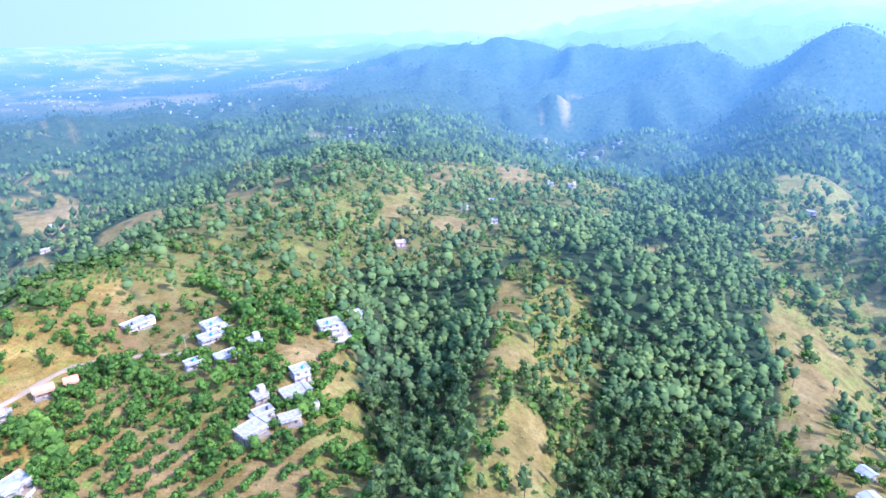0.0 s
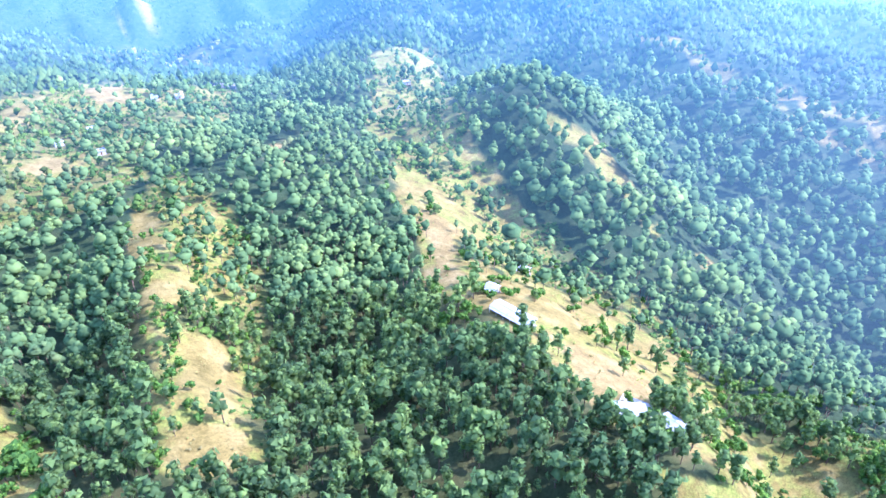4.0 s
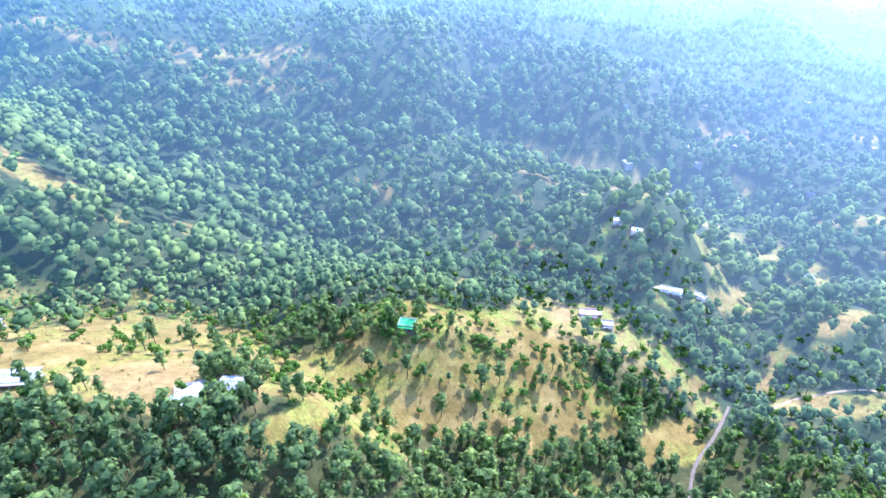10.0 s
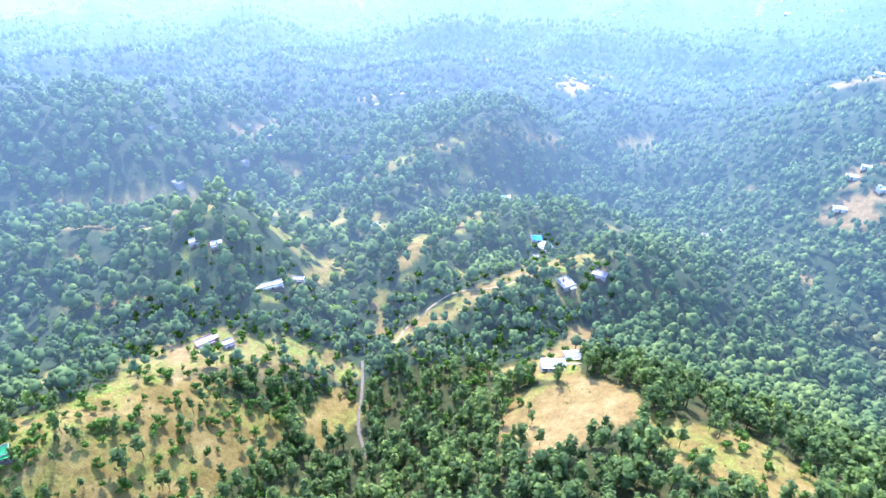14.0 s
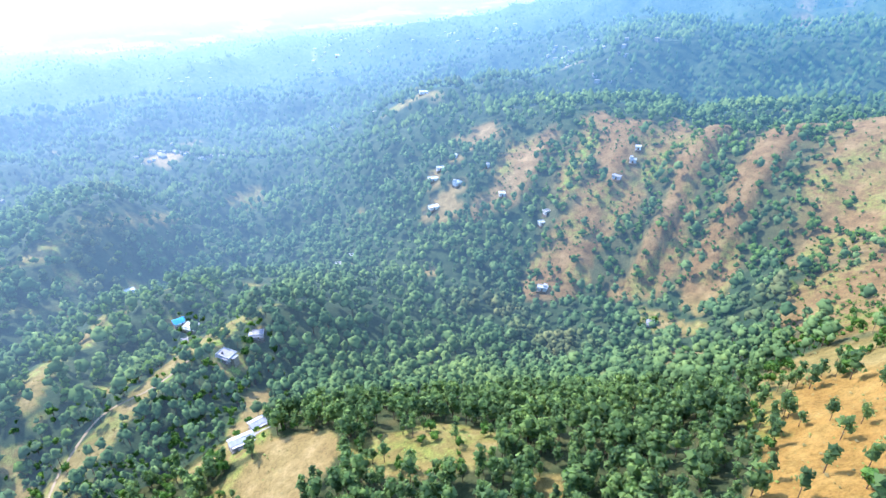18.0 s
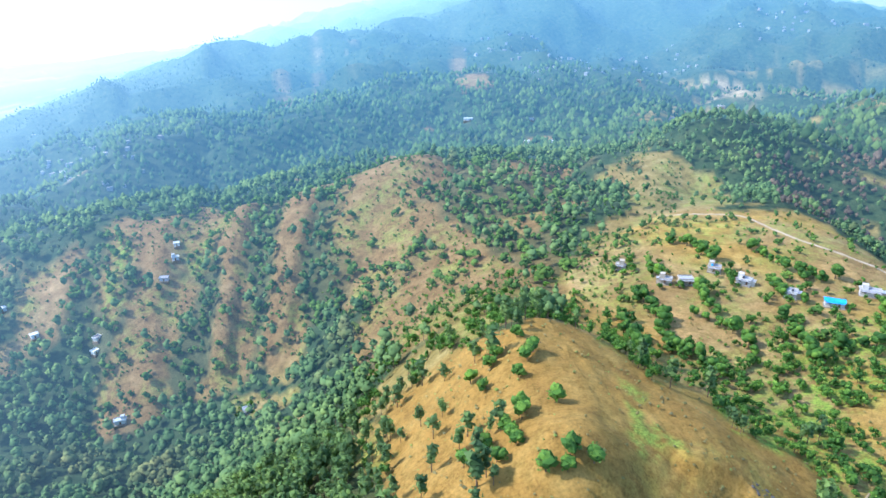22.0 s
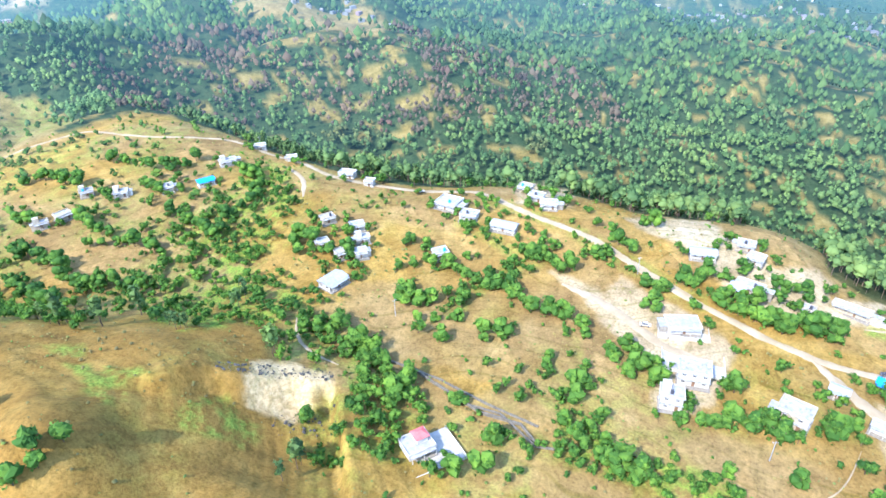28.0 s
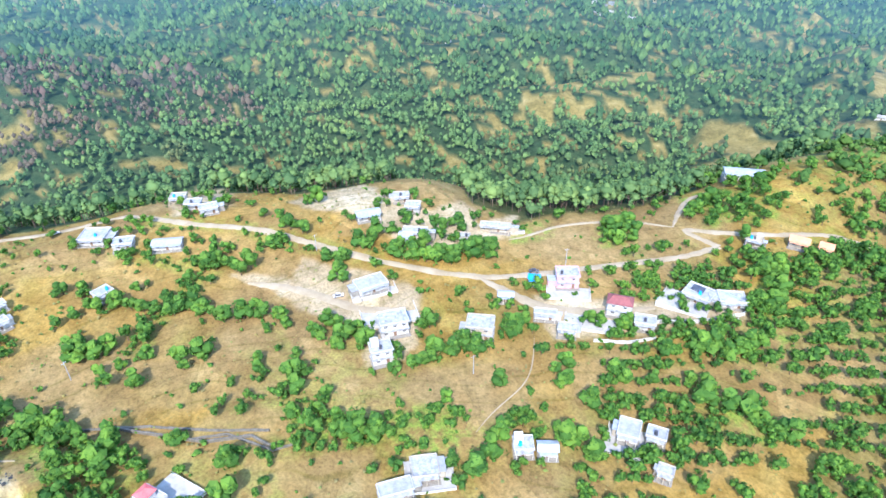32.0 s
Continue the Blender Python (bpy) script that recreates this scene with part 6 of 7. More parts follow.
def crown(rng, kind, detail):
    """A crown one metre in unit height above z = 0 scale: pine is tall on a bare stem, broad is round and low."""
    bits = []
    if kind == "pine":
        tiers = {3: 5, 2: 3, 1: 1}[detail]
        for k in range(tiers):
            f = (k + 0.5) / tiers
            wide = 3.3 * (1 - 0.5 * abs(f - 0.3) * 1.4) * (0.75 + 0.4 * rng.random())
            q, off = rng.random() * 6.28, wide * 0.55 * rng.random() * (detail > 1)
            c = np.array([math.cos(q) * off, math.sin(q) * off, 5.2 + 6.6 * f])
            if detail == 3:
                bits += [clump(rng, OCTA, c, wide * 0.62), sprays(rng, c, wide * 0.9, 7, 1.05)]
            elif detail == 2:
                bits += [clump(rng, ICO if k == 1 else OCTA, c, wide * (0.88 if k == 1 else 0.66), 0.85)] + ([sprays(rng, c, wide, 4, 1.0)] if k == 1 else [])
            else:
                bits += [clump(rng, OCTA, c, wide * 1.1, 1.5)]
    else:
        for k in range({4: 8, 3: 6, 2: 3, 1: 1}[detail]):
            q, off = rng.random() * 6.28, 1.1 * rng.random() ** 0.6 * (detail > 1)
            c = np.array([math.cos(q) * off, math.sin(q) * off, 1.5 + 2.1 * rng.random() - 0.3 * off + 0.2])
            wide = 1.22 if detail > 1 else 2.0
            if detail == 4:
                bits += [clump(rng, ICO, c, wide * 0.86, 0.85), sprays(rng, c, wide * 0.92, 16, 0.34)]
            elif detail == 3:
                bits += [clump(rng, OCTA, c, wide * 0.74), sprays(rng, c, wide * 0.92, 13, 0.45)]
            elif detail == 2:
                bits += [clump(rng, OCTA, c, wide * 1.1, 0.9), sprays(rng, c, wide * 1.2, 6, 0.6)]
            else:
                bits += [clump(rng, OCTA, c, 1.1 * wide, 0.9)]
    return stack(bits)


def scatter(rng, lo, hi, area):
    """Points strewn evenly over the plan between two ranges, one for each area in square metres."""
    n = int(math.pi * (hi * hi - lo * lo) / area)
    r = np.sqrt(lo * lo + rng.random(n) * (hi * hi - lo * lo))
    return plan(rng.random(n) * 360 - 180, r)


def soft_canopy(me, much):
    """Far crowns close into one canopy: their normals lean to the slope that they stand on."""
    n = len(me.vertices)
    co, own = np.empty(n * 3, np.float32), np.empty(n * 3, np.float32)
    me.vertices.foreach_get("co", co)
    me.vertices.foreach_get("normal", own)
    co, own = co.reshape(-1, 3), own.reshape(-1, 3)
    cell = np.round(co[:, :2] / 14).astype(np.int64)
    key, back = np.unique(cell[:, 0] * 100000 + cell[:, 1], return_inverse=True)
    first = np.zeros((len(key), 2))
    first[back] = cell * 14.0
    h = 9.0
    x, y = first[:, 0], first[:, 1]
    dx, dy = (height(x + h, y) - height(x - h, y)) / (2 * h), (height(x, y + h) - height(x, y - h)) / (2 * h)
    slope = np.stack([-1.5 * dx, -1.5 * dy, np.ones(len(key))], 1)
    slope /= np.linalg.norm(slope, axis=1, keepdims=True)
    lean = own + much * slope[back]
    me.normals_split_custom_set_from_vertices(lean / np.linalg.norm(lean, axis=1, keepdims=True))


def plant(name, label, kind, detail, x, y, size, material, rng, trunks=True):
    """One mesh of many trees."""
    if not len(x):
        return None
    z = height(x, y)
    sets = [crown(np.random.default_rng(50 + k), kind, detail) for k in range(6)]
    pick = rng.integers(0, len(sets), len(x))
    vs, ts, ms, n = [], [], [], 0
    for k, (v, t) in enumerate(sets):
        slot = np.zeros(len(t), int)
        if trunks:
            sv, st = stem(9 if kind == "pine" else 2.0, 0.22 if kind == "pine" else 0.14, 4 if detail > 2 else 3)
            t = np.vstack([t, st + len(v)])
            slot = np.r_[slot, np.ones(len(st), int)]
            v = np.vstack([v, sv])
        at = np.where(pick == k)[0]
        if not len(at):
            continue
        q, s = rng.random(len(at)) * 6.283, size[at]
        wide = s * (0.85 + 0.35 * rng.random(len(at)))
        c, sn = np.cos(q)[:, None], np.sin(q)[:, None]
        px = (v[None, :, 0] * c - v[None, :, 1] * sn) * wide[:, None] + x[at][:, None]
        py = (v[None, :, 0] * sn + v[None, :, 1] * c) * wide[:, None] + y[at][:, None]
        pz = v[None, :, 2] * s[:, None] + z[at][:, None]
        vs.append(np.stack([px, py, pz], -1).reshape(-1, 3))
        ts.append((t[None] + (np.arange(len(at)) * len(v))[:, None, None]).reshape(-1, 3) + n)
        ms.append(np.tile(slot, len(at)))
        n += len(at) * len(v)
    me = mesh_from(name, np.vstack(vs), np.vstack(ts), [material, BARK], np.concatenate(ms), True)
    if detail < 3:
        soft_canopy(me, 0.4 if detail == 2 else 1.2)
    return tagged(new(name, me), label, "trees", kind="stuff")


def grow(lo, hi, area, seed):
    rng = np.random.default_rng(seed)
    x, y = scatter(rng, lo * 0.85, hi * 1.15, area)
    dens, pine, *_ = cover(x, y)
    keep = rng.random(len(x)) < dens
    keep &= np.hypot(x, y) * (0.87 + 0.26 * rng.random(len(x))) > lo
    keep &= np.hypot(x, y) * (0.87 + 0.26 * rng.random(len(x))) < hi
    for cx, cy, size in KEEP_CLEAR:
        keep &= np.hypot(x - cx, y - cy) > size
    for line, wide in ROADS:
        keep &= near_line(x, y, line) > wide * 0.5 + 1.2
    x, y, pine = x[keep], y[keep], pine[keep]
    is_pine = rng.random(len(x)) < pine
    return rng, x, y, is_pine


def part(name, bm, material, parent=None, label=""):
    me = bpy.data.meshes.new(name)
    bm.to_mesh(me)
    bm.free()
    for m in material if isinstance(material, (list, tuple)) else [material]:
        me.materials.append(m)
    ob = new(name, me)
    if parent is not None:
        ob.parent = parent
    if label:
        tagged(ob, label)
    return ob


def again(ob, parent, m):
    """Another piece on the same mesh."""
    o = new(ob.name.split(".")[0], ob.data)
    o.parent = parent
    o.matrix_local = m
    return o


def add_box(bm, x0, y0, z0, x1, y1, z1, bevel=0.0):
    r = bmesh.ops.create_cube(bm, size=1)
    bmesh.ops.scale(bm, vec=(x1 - x0, y1 - y0, z1 - z0), verts=r["verts"])
    bmesh.ops.translate(bm, vec=((x0 + x1) / 2, (y0 + y1) / 2, (z0 + z1) / 2), verts=r["verts"])
    if bevel:
        bmesh.ops.bevel(bm, geom=list({e for v in r["verts"] for e in v.link_edges}), offset=bevel, segments=1, affect="EDGES")
    return r["verts"]


def boxes(*list_):
    bm = bmesh.new()
    for b_ in list_:
        add_box(bm, *b_)
    return bm


# ---- roads ----
def road(name, label, line, wide, material, lift=0.12):
    pts = []
    for (a0, r0), (a1, r1) in zip(line, line[1:]):
        p0, p1 = Vector(plan(a0, r0)), Vector(plan(a1, r1))
        n = max(2, int((p1 - p0).length / 2.5))
        pts += [p0.lerp(p1, k / n) for k in range(n)]
    pts.append(Vector(plan(*line[-1])))
    for _ in range(14):
        pts = [pts[0]] + [(pts[k - 1] + 2 * pts[k] + pts[k + 1]) / 4 for k in range(1, len(pts) - 1)] + [pts[-1]]
    rng = np.random.default_rng(len(name))
    verts = []
    across = (-1.0, -0.4, 0.4, 1.0)
    for k, q in enumerate(pts):
        d = (pts[min(k + 1, len(pts) - 1)] - pts[max(k - 1, 0)]).normalized()
        half = wide * 0.5 * (0.8 + 0.4 * rng.random())
        if name == "path":
            half *= min(1.0, 0.25 + min(k, len(pts) - 1 - k) / 5)
        for s in across:
            verts.append((q.x - d.y * half * s, q.y + d.x * half * s))
    xy = np.array(verts)
    z = height(xy[:, 0], xy[:, 1]).reshape(-1, 4)
    crest = z.max(1, keepdims=True) * 0.5 + z * 0.5 + lift
    crest[:, [0, 3]] = z[:, [0, 3]] - 0.15
    crest[:, 1:3] = np.maximum(crest[:, 1:3], z[:, 1:3] + 0.25)
    v = np.column_stack([xy, crest.ravel()])
    i, j = np.meshgrid(np.arange(len(pts) - 1), np.arange(3), indexing="ij")
    i, j = i.ravel(), j.ravel()
    quads = np.stack([i * 4 + j, i * 4 + j + 1, i * 4 + j + 5, i * 4 + j + 4], 1)
    tagged(new(name, mesh_from(name, v, quads, [material])), label, "road", kind="structure")


for line, (name, label, wide) in zip(
    (MAIN_ROAD, HILL_ROAD, CREST_TRACK, WEST_TRACK, LOOP_TRACK, SAND_TRACK, YARD_TRACK, TOP_TRACK, FIELD_PATH, KNOLL_PATH, RAVINE_PATH, STREAM),
    (("road", "pale unpaved village road along the terrace", 4.2), ("road", "narrow dirt road to the hamlet", 3.6), ("path", "dirt track up to the long house", 3.0),
     ("path", "pale dirt track over the brow", 3.0), ("path", "short looping dirt track", 3.0), ("path", "wide sandy track between fields", 4.6),
     ("path", "pale track to the walled yards", 5.5), ("path", "thin track below the pines", 2.4), ("path", "thin foot path across the fields", 0.6), ("path", "worn path below the grass hill", 1.8), ("path", "foot path along the spur", 2.2), ("stream_bed", "dry stony stream bed in the ravine", 2.0)),
):
    road(name, label, line, wide, GRAVEL if name == "stream_bed" else DIRT)


# ---- houses ----
def window_set():
    frame_ = part("frame", boxes((-0.6, -0.06, -0.5, 0.6, 0.0, -0.42), (-0.6, -0.06, 0.42, 0.6, 0.0, 0.5), (-0.6, -0.06, -0.42, -0.52, 0.0, 0.42), (0.52, -0.06, -0.42, 0.6, 0.0, 0.42), (-0.04, -0.05, -0.42, 0.04, 0.0, 0.42)), WHITEWASH)
    pane = part("pane", boxes((-0.52, -0.025, -0.42, 0.52, 0.0, 0.42)), DARK)
    leaf = part("leaf", boxes((-0.5, -0.06, 0.0, 0.5, 0.0, 2.05, 0.02)), WOODEN)
    shade = part("sunshade", boxes((-0.8, -0.5, 0.0, 0.8, 0.0, 0.08, 0.02)), CONCRETE)
    return [o.data for o in (frame_, pane, leaf, shade)], [frame_, pane, leaf, shade]


(FRAME_MESH, PANE_MESH, LEAF_MESH, SHADE_MESH), first_bits = window_set()
for o in first_bits:
    bpy.data.objects.remove(o)

WALLS = {"flat": WHITEWASH, "cream": CREAM, "grey": WHITEWASH, "tin": WHITEWASH, "blue": WHITEWASH, "green": WHITEWASH, "red": WHITEWASH, "maroon": WHITEWASH, "pink": PINKWASH, "orange": CREAM, "long": WHITEWASH, "slate": WHITEWASH}
TOPS = {"flat": CONCRETE, "cream": CONCRETE, "grey": GREYROOF, "tin": TIN, "blue": BLUE, "green": GREENROOF, "red": GREYROOF, "maroon": MAROON, "pink": CONCRETE, "orange": TILE_ORANGE, "long": TIN, "slate": GREYROOF}
LABELS = {
    "flat": "white flat-roofed concrete house with parapet on a terrace", "cream": "cream plastered flat-roofed hut among trees", "grey": "white house with weathered grey concrete roof",
    "tin": "white house with pale tin sheet roof", "blue": "white shed with bright blue roof sheet", "green": "white house with a green sheet over its roof",
    "red": "white villa with a small red hipped roof on a paved terrace", "maroon": "two-storey white house with dark maroon pitched roof", "pink": "pink plastered house with flat concrete roof",
    "orange": "small cream house with orange pitched roof", "long": "long white building with a pale tin roof", "slate": "large white house with dark grey roof deck",
}
PITCHED = ("tin", "maroon", "orange", "long", "blue")


def hang(name, mesh, parent, x, y, z, turn=0.0):
    o = new(name, mesh)
    o.parent = parent
    o.matrix_local = pose(x, y, z, 0, 0, turn)
    return o


def gable(w, d, rise, over, thick=0.12, hip=0.0):
    bm = bmesh.new()
    hw, hd = w / 2 + over, d / 2 + over
    for lift in (0.0, thick):
        for x in (-hw, hw):
            for y in (-hd, hd):
                bm.verts.new((x, y, lift))
        bm.verts.new((-hw + hip, 0, rise + lift)), bm.verts.new((hw - hip, 0, rise + lift))
    v = list(bm.verts)
    for o in (0, 6):
        s = v[o : o + 6]
        for f in ((s[0], s[2], s[5], s[4]), (s[1], s[4], s[5], s[3]), (s[0], s[4], s[1]), (s[2], s[3], s[5])):
            bm.faces.new(f)
    ring = (0, 2, 3, 1)
    for p, q in zip(ring, ring[1:] + ring[:1]):
        bm.faces.new((v[p], v[q], v[q + 6], v[p + 6]))
    bmesh.ops.recalc_face_normals(bm, faces=bm.faces)
    return bm


STOREY = 2.75


def house(bearing, span, turn, w, d, storeys, kind, k):
    rng = random.Random(k * 7 + 3)
    x, y = plan(bearing, span)
    q = radians(turn)
    xs = [x + sx * w / 2 * math.cos(q) - sy * d / 2 * math.sin(q) for sx in (-1, 1) for sy in (-1, 1)]
    ys = [y + sx * w / 2 * math.sin(q) + sy * d / 2 * math.cos(q) for sx in (-1, 1) for sy in (-1, 1)]
    zs = height(np.array(xs + [x]), np.array(ys + [y]))
    base, drop = float(np.median(zs)) + 0.25, float(np.median(zs) - zs.min()) + 1.2
    root = new("house")
    tagged(root, LABELS[kind] + (", two storeys" if storeys > 1 and kind == "flat" else ""), "house")
    root.matrix_world = pose(x, y, base, 0, 0, turn)
    wall_m, top_m = WALLS[kind], TOPS[kind]
    if kind == "flat":
        wall_m, top_m = rng.choice((WHITEWASH, WHITEWASH, CREAM, WHITEWASH)), rng.choice((CONCRETE, CONCRETE, GREYROOF))
    # far houses take paler copies with haze painted into their emission
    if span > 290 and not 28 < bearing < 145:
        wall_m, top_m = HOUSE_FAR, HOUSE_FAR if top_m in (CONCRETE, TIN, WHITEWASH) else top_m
    w, d = (0.62 * w, 0.62 * d) if span < 145 and kind != "red" else (0.74 * w, 0.74 * d)
    hw, hd, tall = w / 2, d / 2, STOREY * storeys
    part("plinth", boxes((-hw - 0.5, -hd - 1.6, -drop, hw + 0.5, hd + 0.4, 0.0)), STONE, root)
    part("wall", boxes((-hw, -hd, -0.05, hw, hd, tall)), wall_m, root)
    for s in range(1, storeys):
        part("floor_band", boxes((-hw - 0.25, -hd - 0.9, STOREY * s - 0.12, hw + 0.25, hd + 0.25, STOREY * s + 0.06, 0.02)), CONCRETE, root)
    if kind in PITCHED:
        roof = part("roof", gable(w, d, (0.9 if kind in ("tin", "long", "blue") else 1.7), 0.6, 0.1, hd * 0.8 if kind in ("red", "maroon") else 0.0), top_m, root)
        roof.location.z = tall - 0.02
        ridge = part("ridge_cap", boxes((-hw - 0.3 + (hd * 0.8 if kind in ("red", "maroon") else 0), -0.18, 0, hw + 0.3 - (hd * 0.8 if kind in ("red", "maroon") else 0), 0.18, 0.08)), top_m, root)
        ridge.location.z = tall + (0.9 if kind in ("tin", "long", "blue") else 1.7) + 0.06
    else:
        part("roof_slab", boxes((-hw - 0.5, -hd - 0.7, tall, hw + 0.5, hd + 0.5, tall + 0.18, 0.03)), top_m, root)
        t0, t1 = tall + 0.18, tall + 0.65
        for b_ in ((-hw - 0.35, -hd - 0.55, t0, hw + 0.35, -hd - 0.4, t1), (-hw - 0.35, hd + 0.2, t0, hw + 0.35, hd + 0.35, t1),
                   (-hw - 0.35, -hd - 0.4, t0, -hw - 0.2, hd + 0.2, t1), (hw + 0.2, -hd - 0.4, t0, hw + 0.35, hd + 0.2, t1)):
            part("parapet", boxes(b_), wall_m, root)
        if rng.random() < 0.12:
            sx = rng.choice((-1, 1))
            part("stair_room", boxes((sx * hw * 0.55 - 1.3, hd - 2.6, tall + 0.18, sx * hw * 0.55 + 1.3, hd - 0.1, tall + 2.5, 0.03)), wall_m, root)
        if kind == "red":
            part("upper_room", boxes((-hw * 0.1, -hd * 0.35, tall + 0.18, hw * 0.75, hd * 0.65, tall + 2.3, 0.03)), wall_m, root)
            cap = part("red_roof", gable(hw * 0.85, hd, 1.1, 0.5, 0.1, hw * 0.42), REDROOF, root, "red hipped sheet roof")
            cap.location = (hw * 0.325, hd * 0.15, tall + 2.3)
        if kind == "slate":
            part("roof_deck", boxes((-hw * 0.7, -hd * 0.2, tall + 0.4, hw * 0.25, hd * 0.8, tall + 0.55, 0.03)), DARK, root)
    # lower side wing, water tank, stair against the wall
    if kind in ("flat", "grey", "cream", "pink", "slate") and span < 430:
        if rng.random() < 0.6:
            side, aw, ad = rng.choice((-1, 1)), w * rng.uniform(0.25, 0.4), d * rng.uniform(0.55, 0.8)
            x0, x1 = (hw + 0.004, hw + aw) if side > 0 else (-hw - aw, -hw - 0.004)
            part("wing", boxes((x0, -ad / 2, -drop, x1, ad / 2, 2.5)), rng.choice((wall_m, STONE, CREAM)), root)
            part("wing_roof", boxes((x0 - 0.25 * (side < 0), -ad / 2 - 0.3, 2.5, x1 + 0.25 * (side > 0), ad / 2 + 0.3, 2.64, 0.02)), rng.choice((CONCRETE, GREYROOF, TIN)), root)
        if rng.random() < 0.45:
            bm = bmesh.new()
            bmesh.ops.create_cone(bm, cap_ends=True, segments=12, radius1=0.6, radius2=0.5, depth=1.3)
            tank = part("water_tank", bm, rng.choice((DARK, BLUE)), root)
            tank.location = (rng.uniform(-0.6, 0.6) * hw, -hd * 0.4, tall + 0.83)
    # verandah, openings on all four sides
    if storeys == 1 and span < 420:
        part("verandah_roof", boxes((-hw, -hd - 1.7, 2.5, hw, -hd - 0.02, 2.62, 0.02)), top_m, root)
        n = max(3, int(w / 2.6))
        post = boxes((-0.09, -0.09, 0, 0.09, 0.09, 2.5))
        first = part("post", post, wall_m, root)
        for i in range(n):
            m = pose(-hw + 0.25 + (w - 0.5) * i / (n - 1), -hd - 1.5, 0)
            if i == 0:
                first.matrix_local = m
            else:
                again(first, root, m)
    sides = [(0, w, -hd, 0), (180, w, hd, 0)] + ([(90, d, hw, 1), (-90, d, -hw, 1)] if span < 420 else [])
    for level in range(storeys):
        for turn_, length, off, axis in sides:
            n = max(1, int(length / (3.0 if span < 420 else 4.5)))
            for i in range(n):
                u = -length / 2 + length * (i + 0.5) / n
                x_, y_ = (u, off) if axis == 0 else (off, u)
                if level == 0 and turn_ == 0 and i == n // 2:
                    dr = new("door")
                    dr.parent, dr.matrix_local = root, pose(x_, y_ - 0.004, 0, 0, 0, turn_)
                    hang("leaf", LEAF_MESH, dr, 0, 0, 0)
                    continue
                win = new("window")
                win.parent, win.matrix_local = root, pose(x_, y_, level * STOREY + 1.5, 0, 0, turn_)
                hang("frame", FRAME_MESH, win, 0, 0, 0)
                hang("pane", PANE_MESH, win, 0, 0, 0)
                if span < 300:
                    hang("sunshade", SHADE_MESH, win, 0, 0, 0.62)
    return root


for k, row in enumerate(HOUSES):
    house(*row, k)

# ---- forests ----
LOOSE = []
ORCHARD_TURN = radians(63)


def forest():
    for lo, hi, area, detail, tag in ((60, 320, 15.5, 3, "near"), (320, 700, 28.0, 2, "middle"), (700, 1250, 84.0, 1, "outer")):
        rng, x, y, is_pine = grow(lo, hi, area, 100 + detail)
        size = (0.55 + 0.7 * rng.random(len(x)) ** 1.3) * {3: 0.93, 2: 1.13, 1: 1.08}[detail]
        if detail == 2:
            # pines sized by bearing to fit the camera's view: wider west, smaller and closer east
            west = sector(polar(x, y)[0], -84, 46, 5)
            east = sector(polar(x, y)[0], 92, 50, 5)
            size *= 1 + 0.38 * west - 0.3 * east
            grown = rng.random(len(x)) > 0.27 * (1 - west - east) + 0.54 * west
            x, y, is_pine, size = x[grown], y[grown], is_pine[grown], size[grown]
        p = np.where(is_pine)[0]
        q = np.where(~is_pine)[0]
        if detail == 3:
            r = np.hypot(x, y)
            p, own_p = p[np.argsort(r[p])][280:], p[np.argsort(r[p])][:280]
            LOOSE.append(("pine", x[own_p], y[own_p], size[own_p]))
        if detail == 3:
            close = np.hypot(x[p], y[p]) < 245
            plant("pine_forest", "dense green pine forest on the hill slopes", "pine", 3, x[p][close], y[p][close], size[p][close], PINE, rng)
            # beyond 245 m pines take the leaf colour with painted haze
            plant("pine_forest", "green pine forest farther out on the slopes, tinted with haze", "pine", 2, x[p][~close], y[p][~close], size[p][~close], WOODS_MID, rng)
            plant("scrub_trees", "round green broadleaf trees and scrub on terraces", "broad", 3, x[q], y[q], size[q] * (0.95 + 0.5 * rng.random(len(q))) * (1 + 0.14 * sector(polar(x[q], y[q])[0], 24, 20, 4)), BROAD, rng)
        else:
            if detail == 2 or detail == 1:
                scorched = stand(x[p], y[p], "burnt") * (0.45 + 0.5 * step(0.3, 0.6, grain(x[p], y[p], 45, 91))) > rng.random(len(p))
                plant("scorched_pines", "brown fire-scorched pines among green ones across the valley", "pine", detail, x[p][scorched], y[p][scorched], 0.9 * size[p][scorched], BURNT, rng, False)
                p = p[~scorched]
            if detail == 2:
                a, r = polar(x[p], y[p])
                rim = (sector(a, 88, 46, 2) > 0.5) & (r < 425)
                plant("pine_forest", "tall green pines along the brink of the terrace", "pine", 3, x[p][rim], y[p][rim], size[p][rim], WOODS_MID, rng)
                p = p[~rim]
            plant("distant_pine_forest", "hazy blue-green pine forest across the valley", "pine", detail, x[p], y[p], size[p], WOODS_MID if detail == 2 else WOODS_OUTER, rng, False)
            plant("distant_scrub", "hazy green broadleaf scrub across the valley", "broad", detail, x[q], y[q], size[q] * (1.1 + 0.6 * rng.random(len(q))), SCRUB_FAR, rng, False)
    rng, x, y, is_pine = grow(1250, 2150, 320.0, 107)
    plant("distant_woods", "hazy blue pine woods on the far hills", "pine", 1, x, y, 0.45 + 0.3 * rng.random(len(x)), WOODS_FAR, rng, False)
    # green bushes in hedges and gardens
    rng = np.random.default_rng(113)
    x, y = scatter(rng, 90, 470, 13.0)
    dens, pine, lush, rock, field, tilled, pale, meadow, ruddy = cover(x, y)
    a, r = polar(x, y)
    keep = (rng.random(len(x)) < 0.07 + 0.3 * dens) & (rock < 0.3) & (tilled > 0.5)
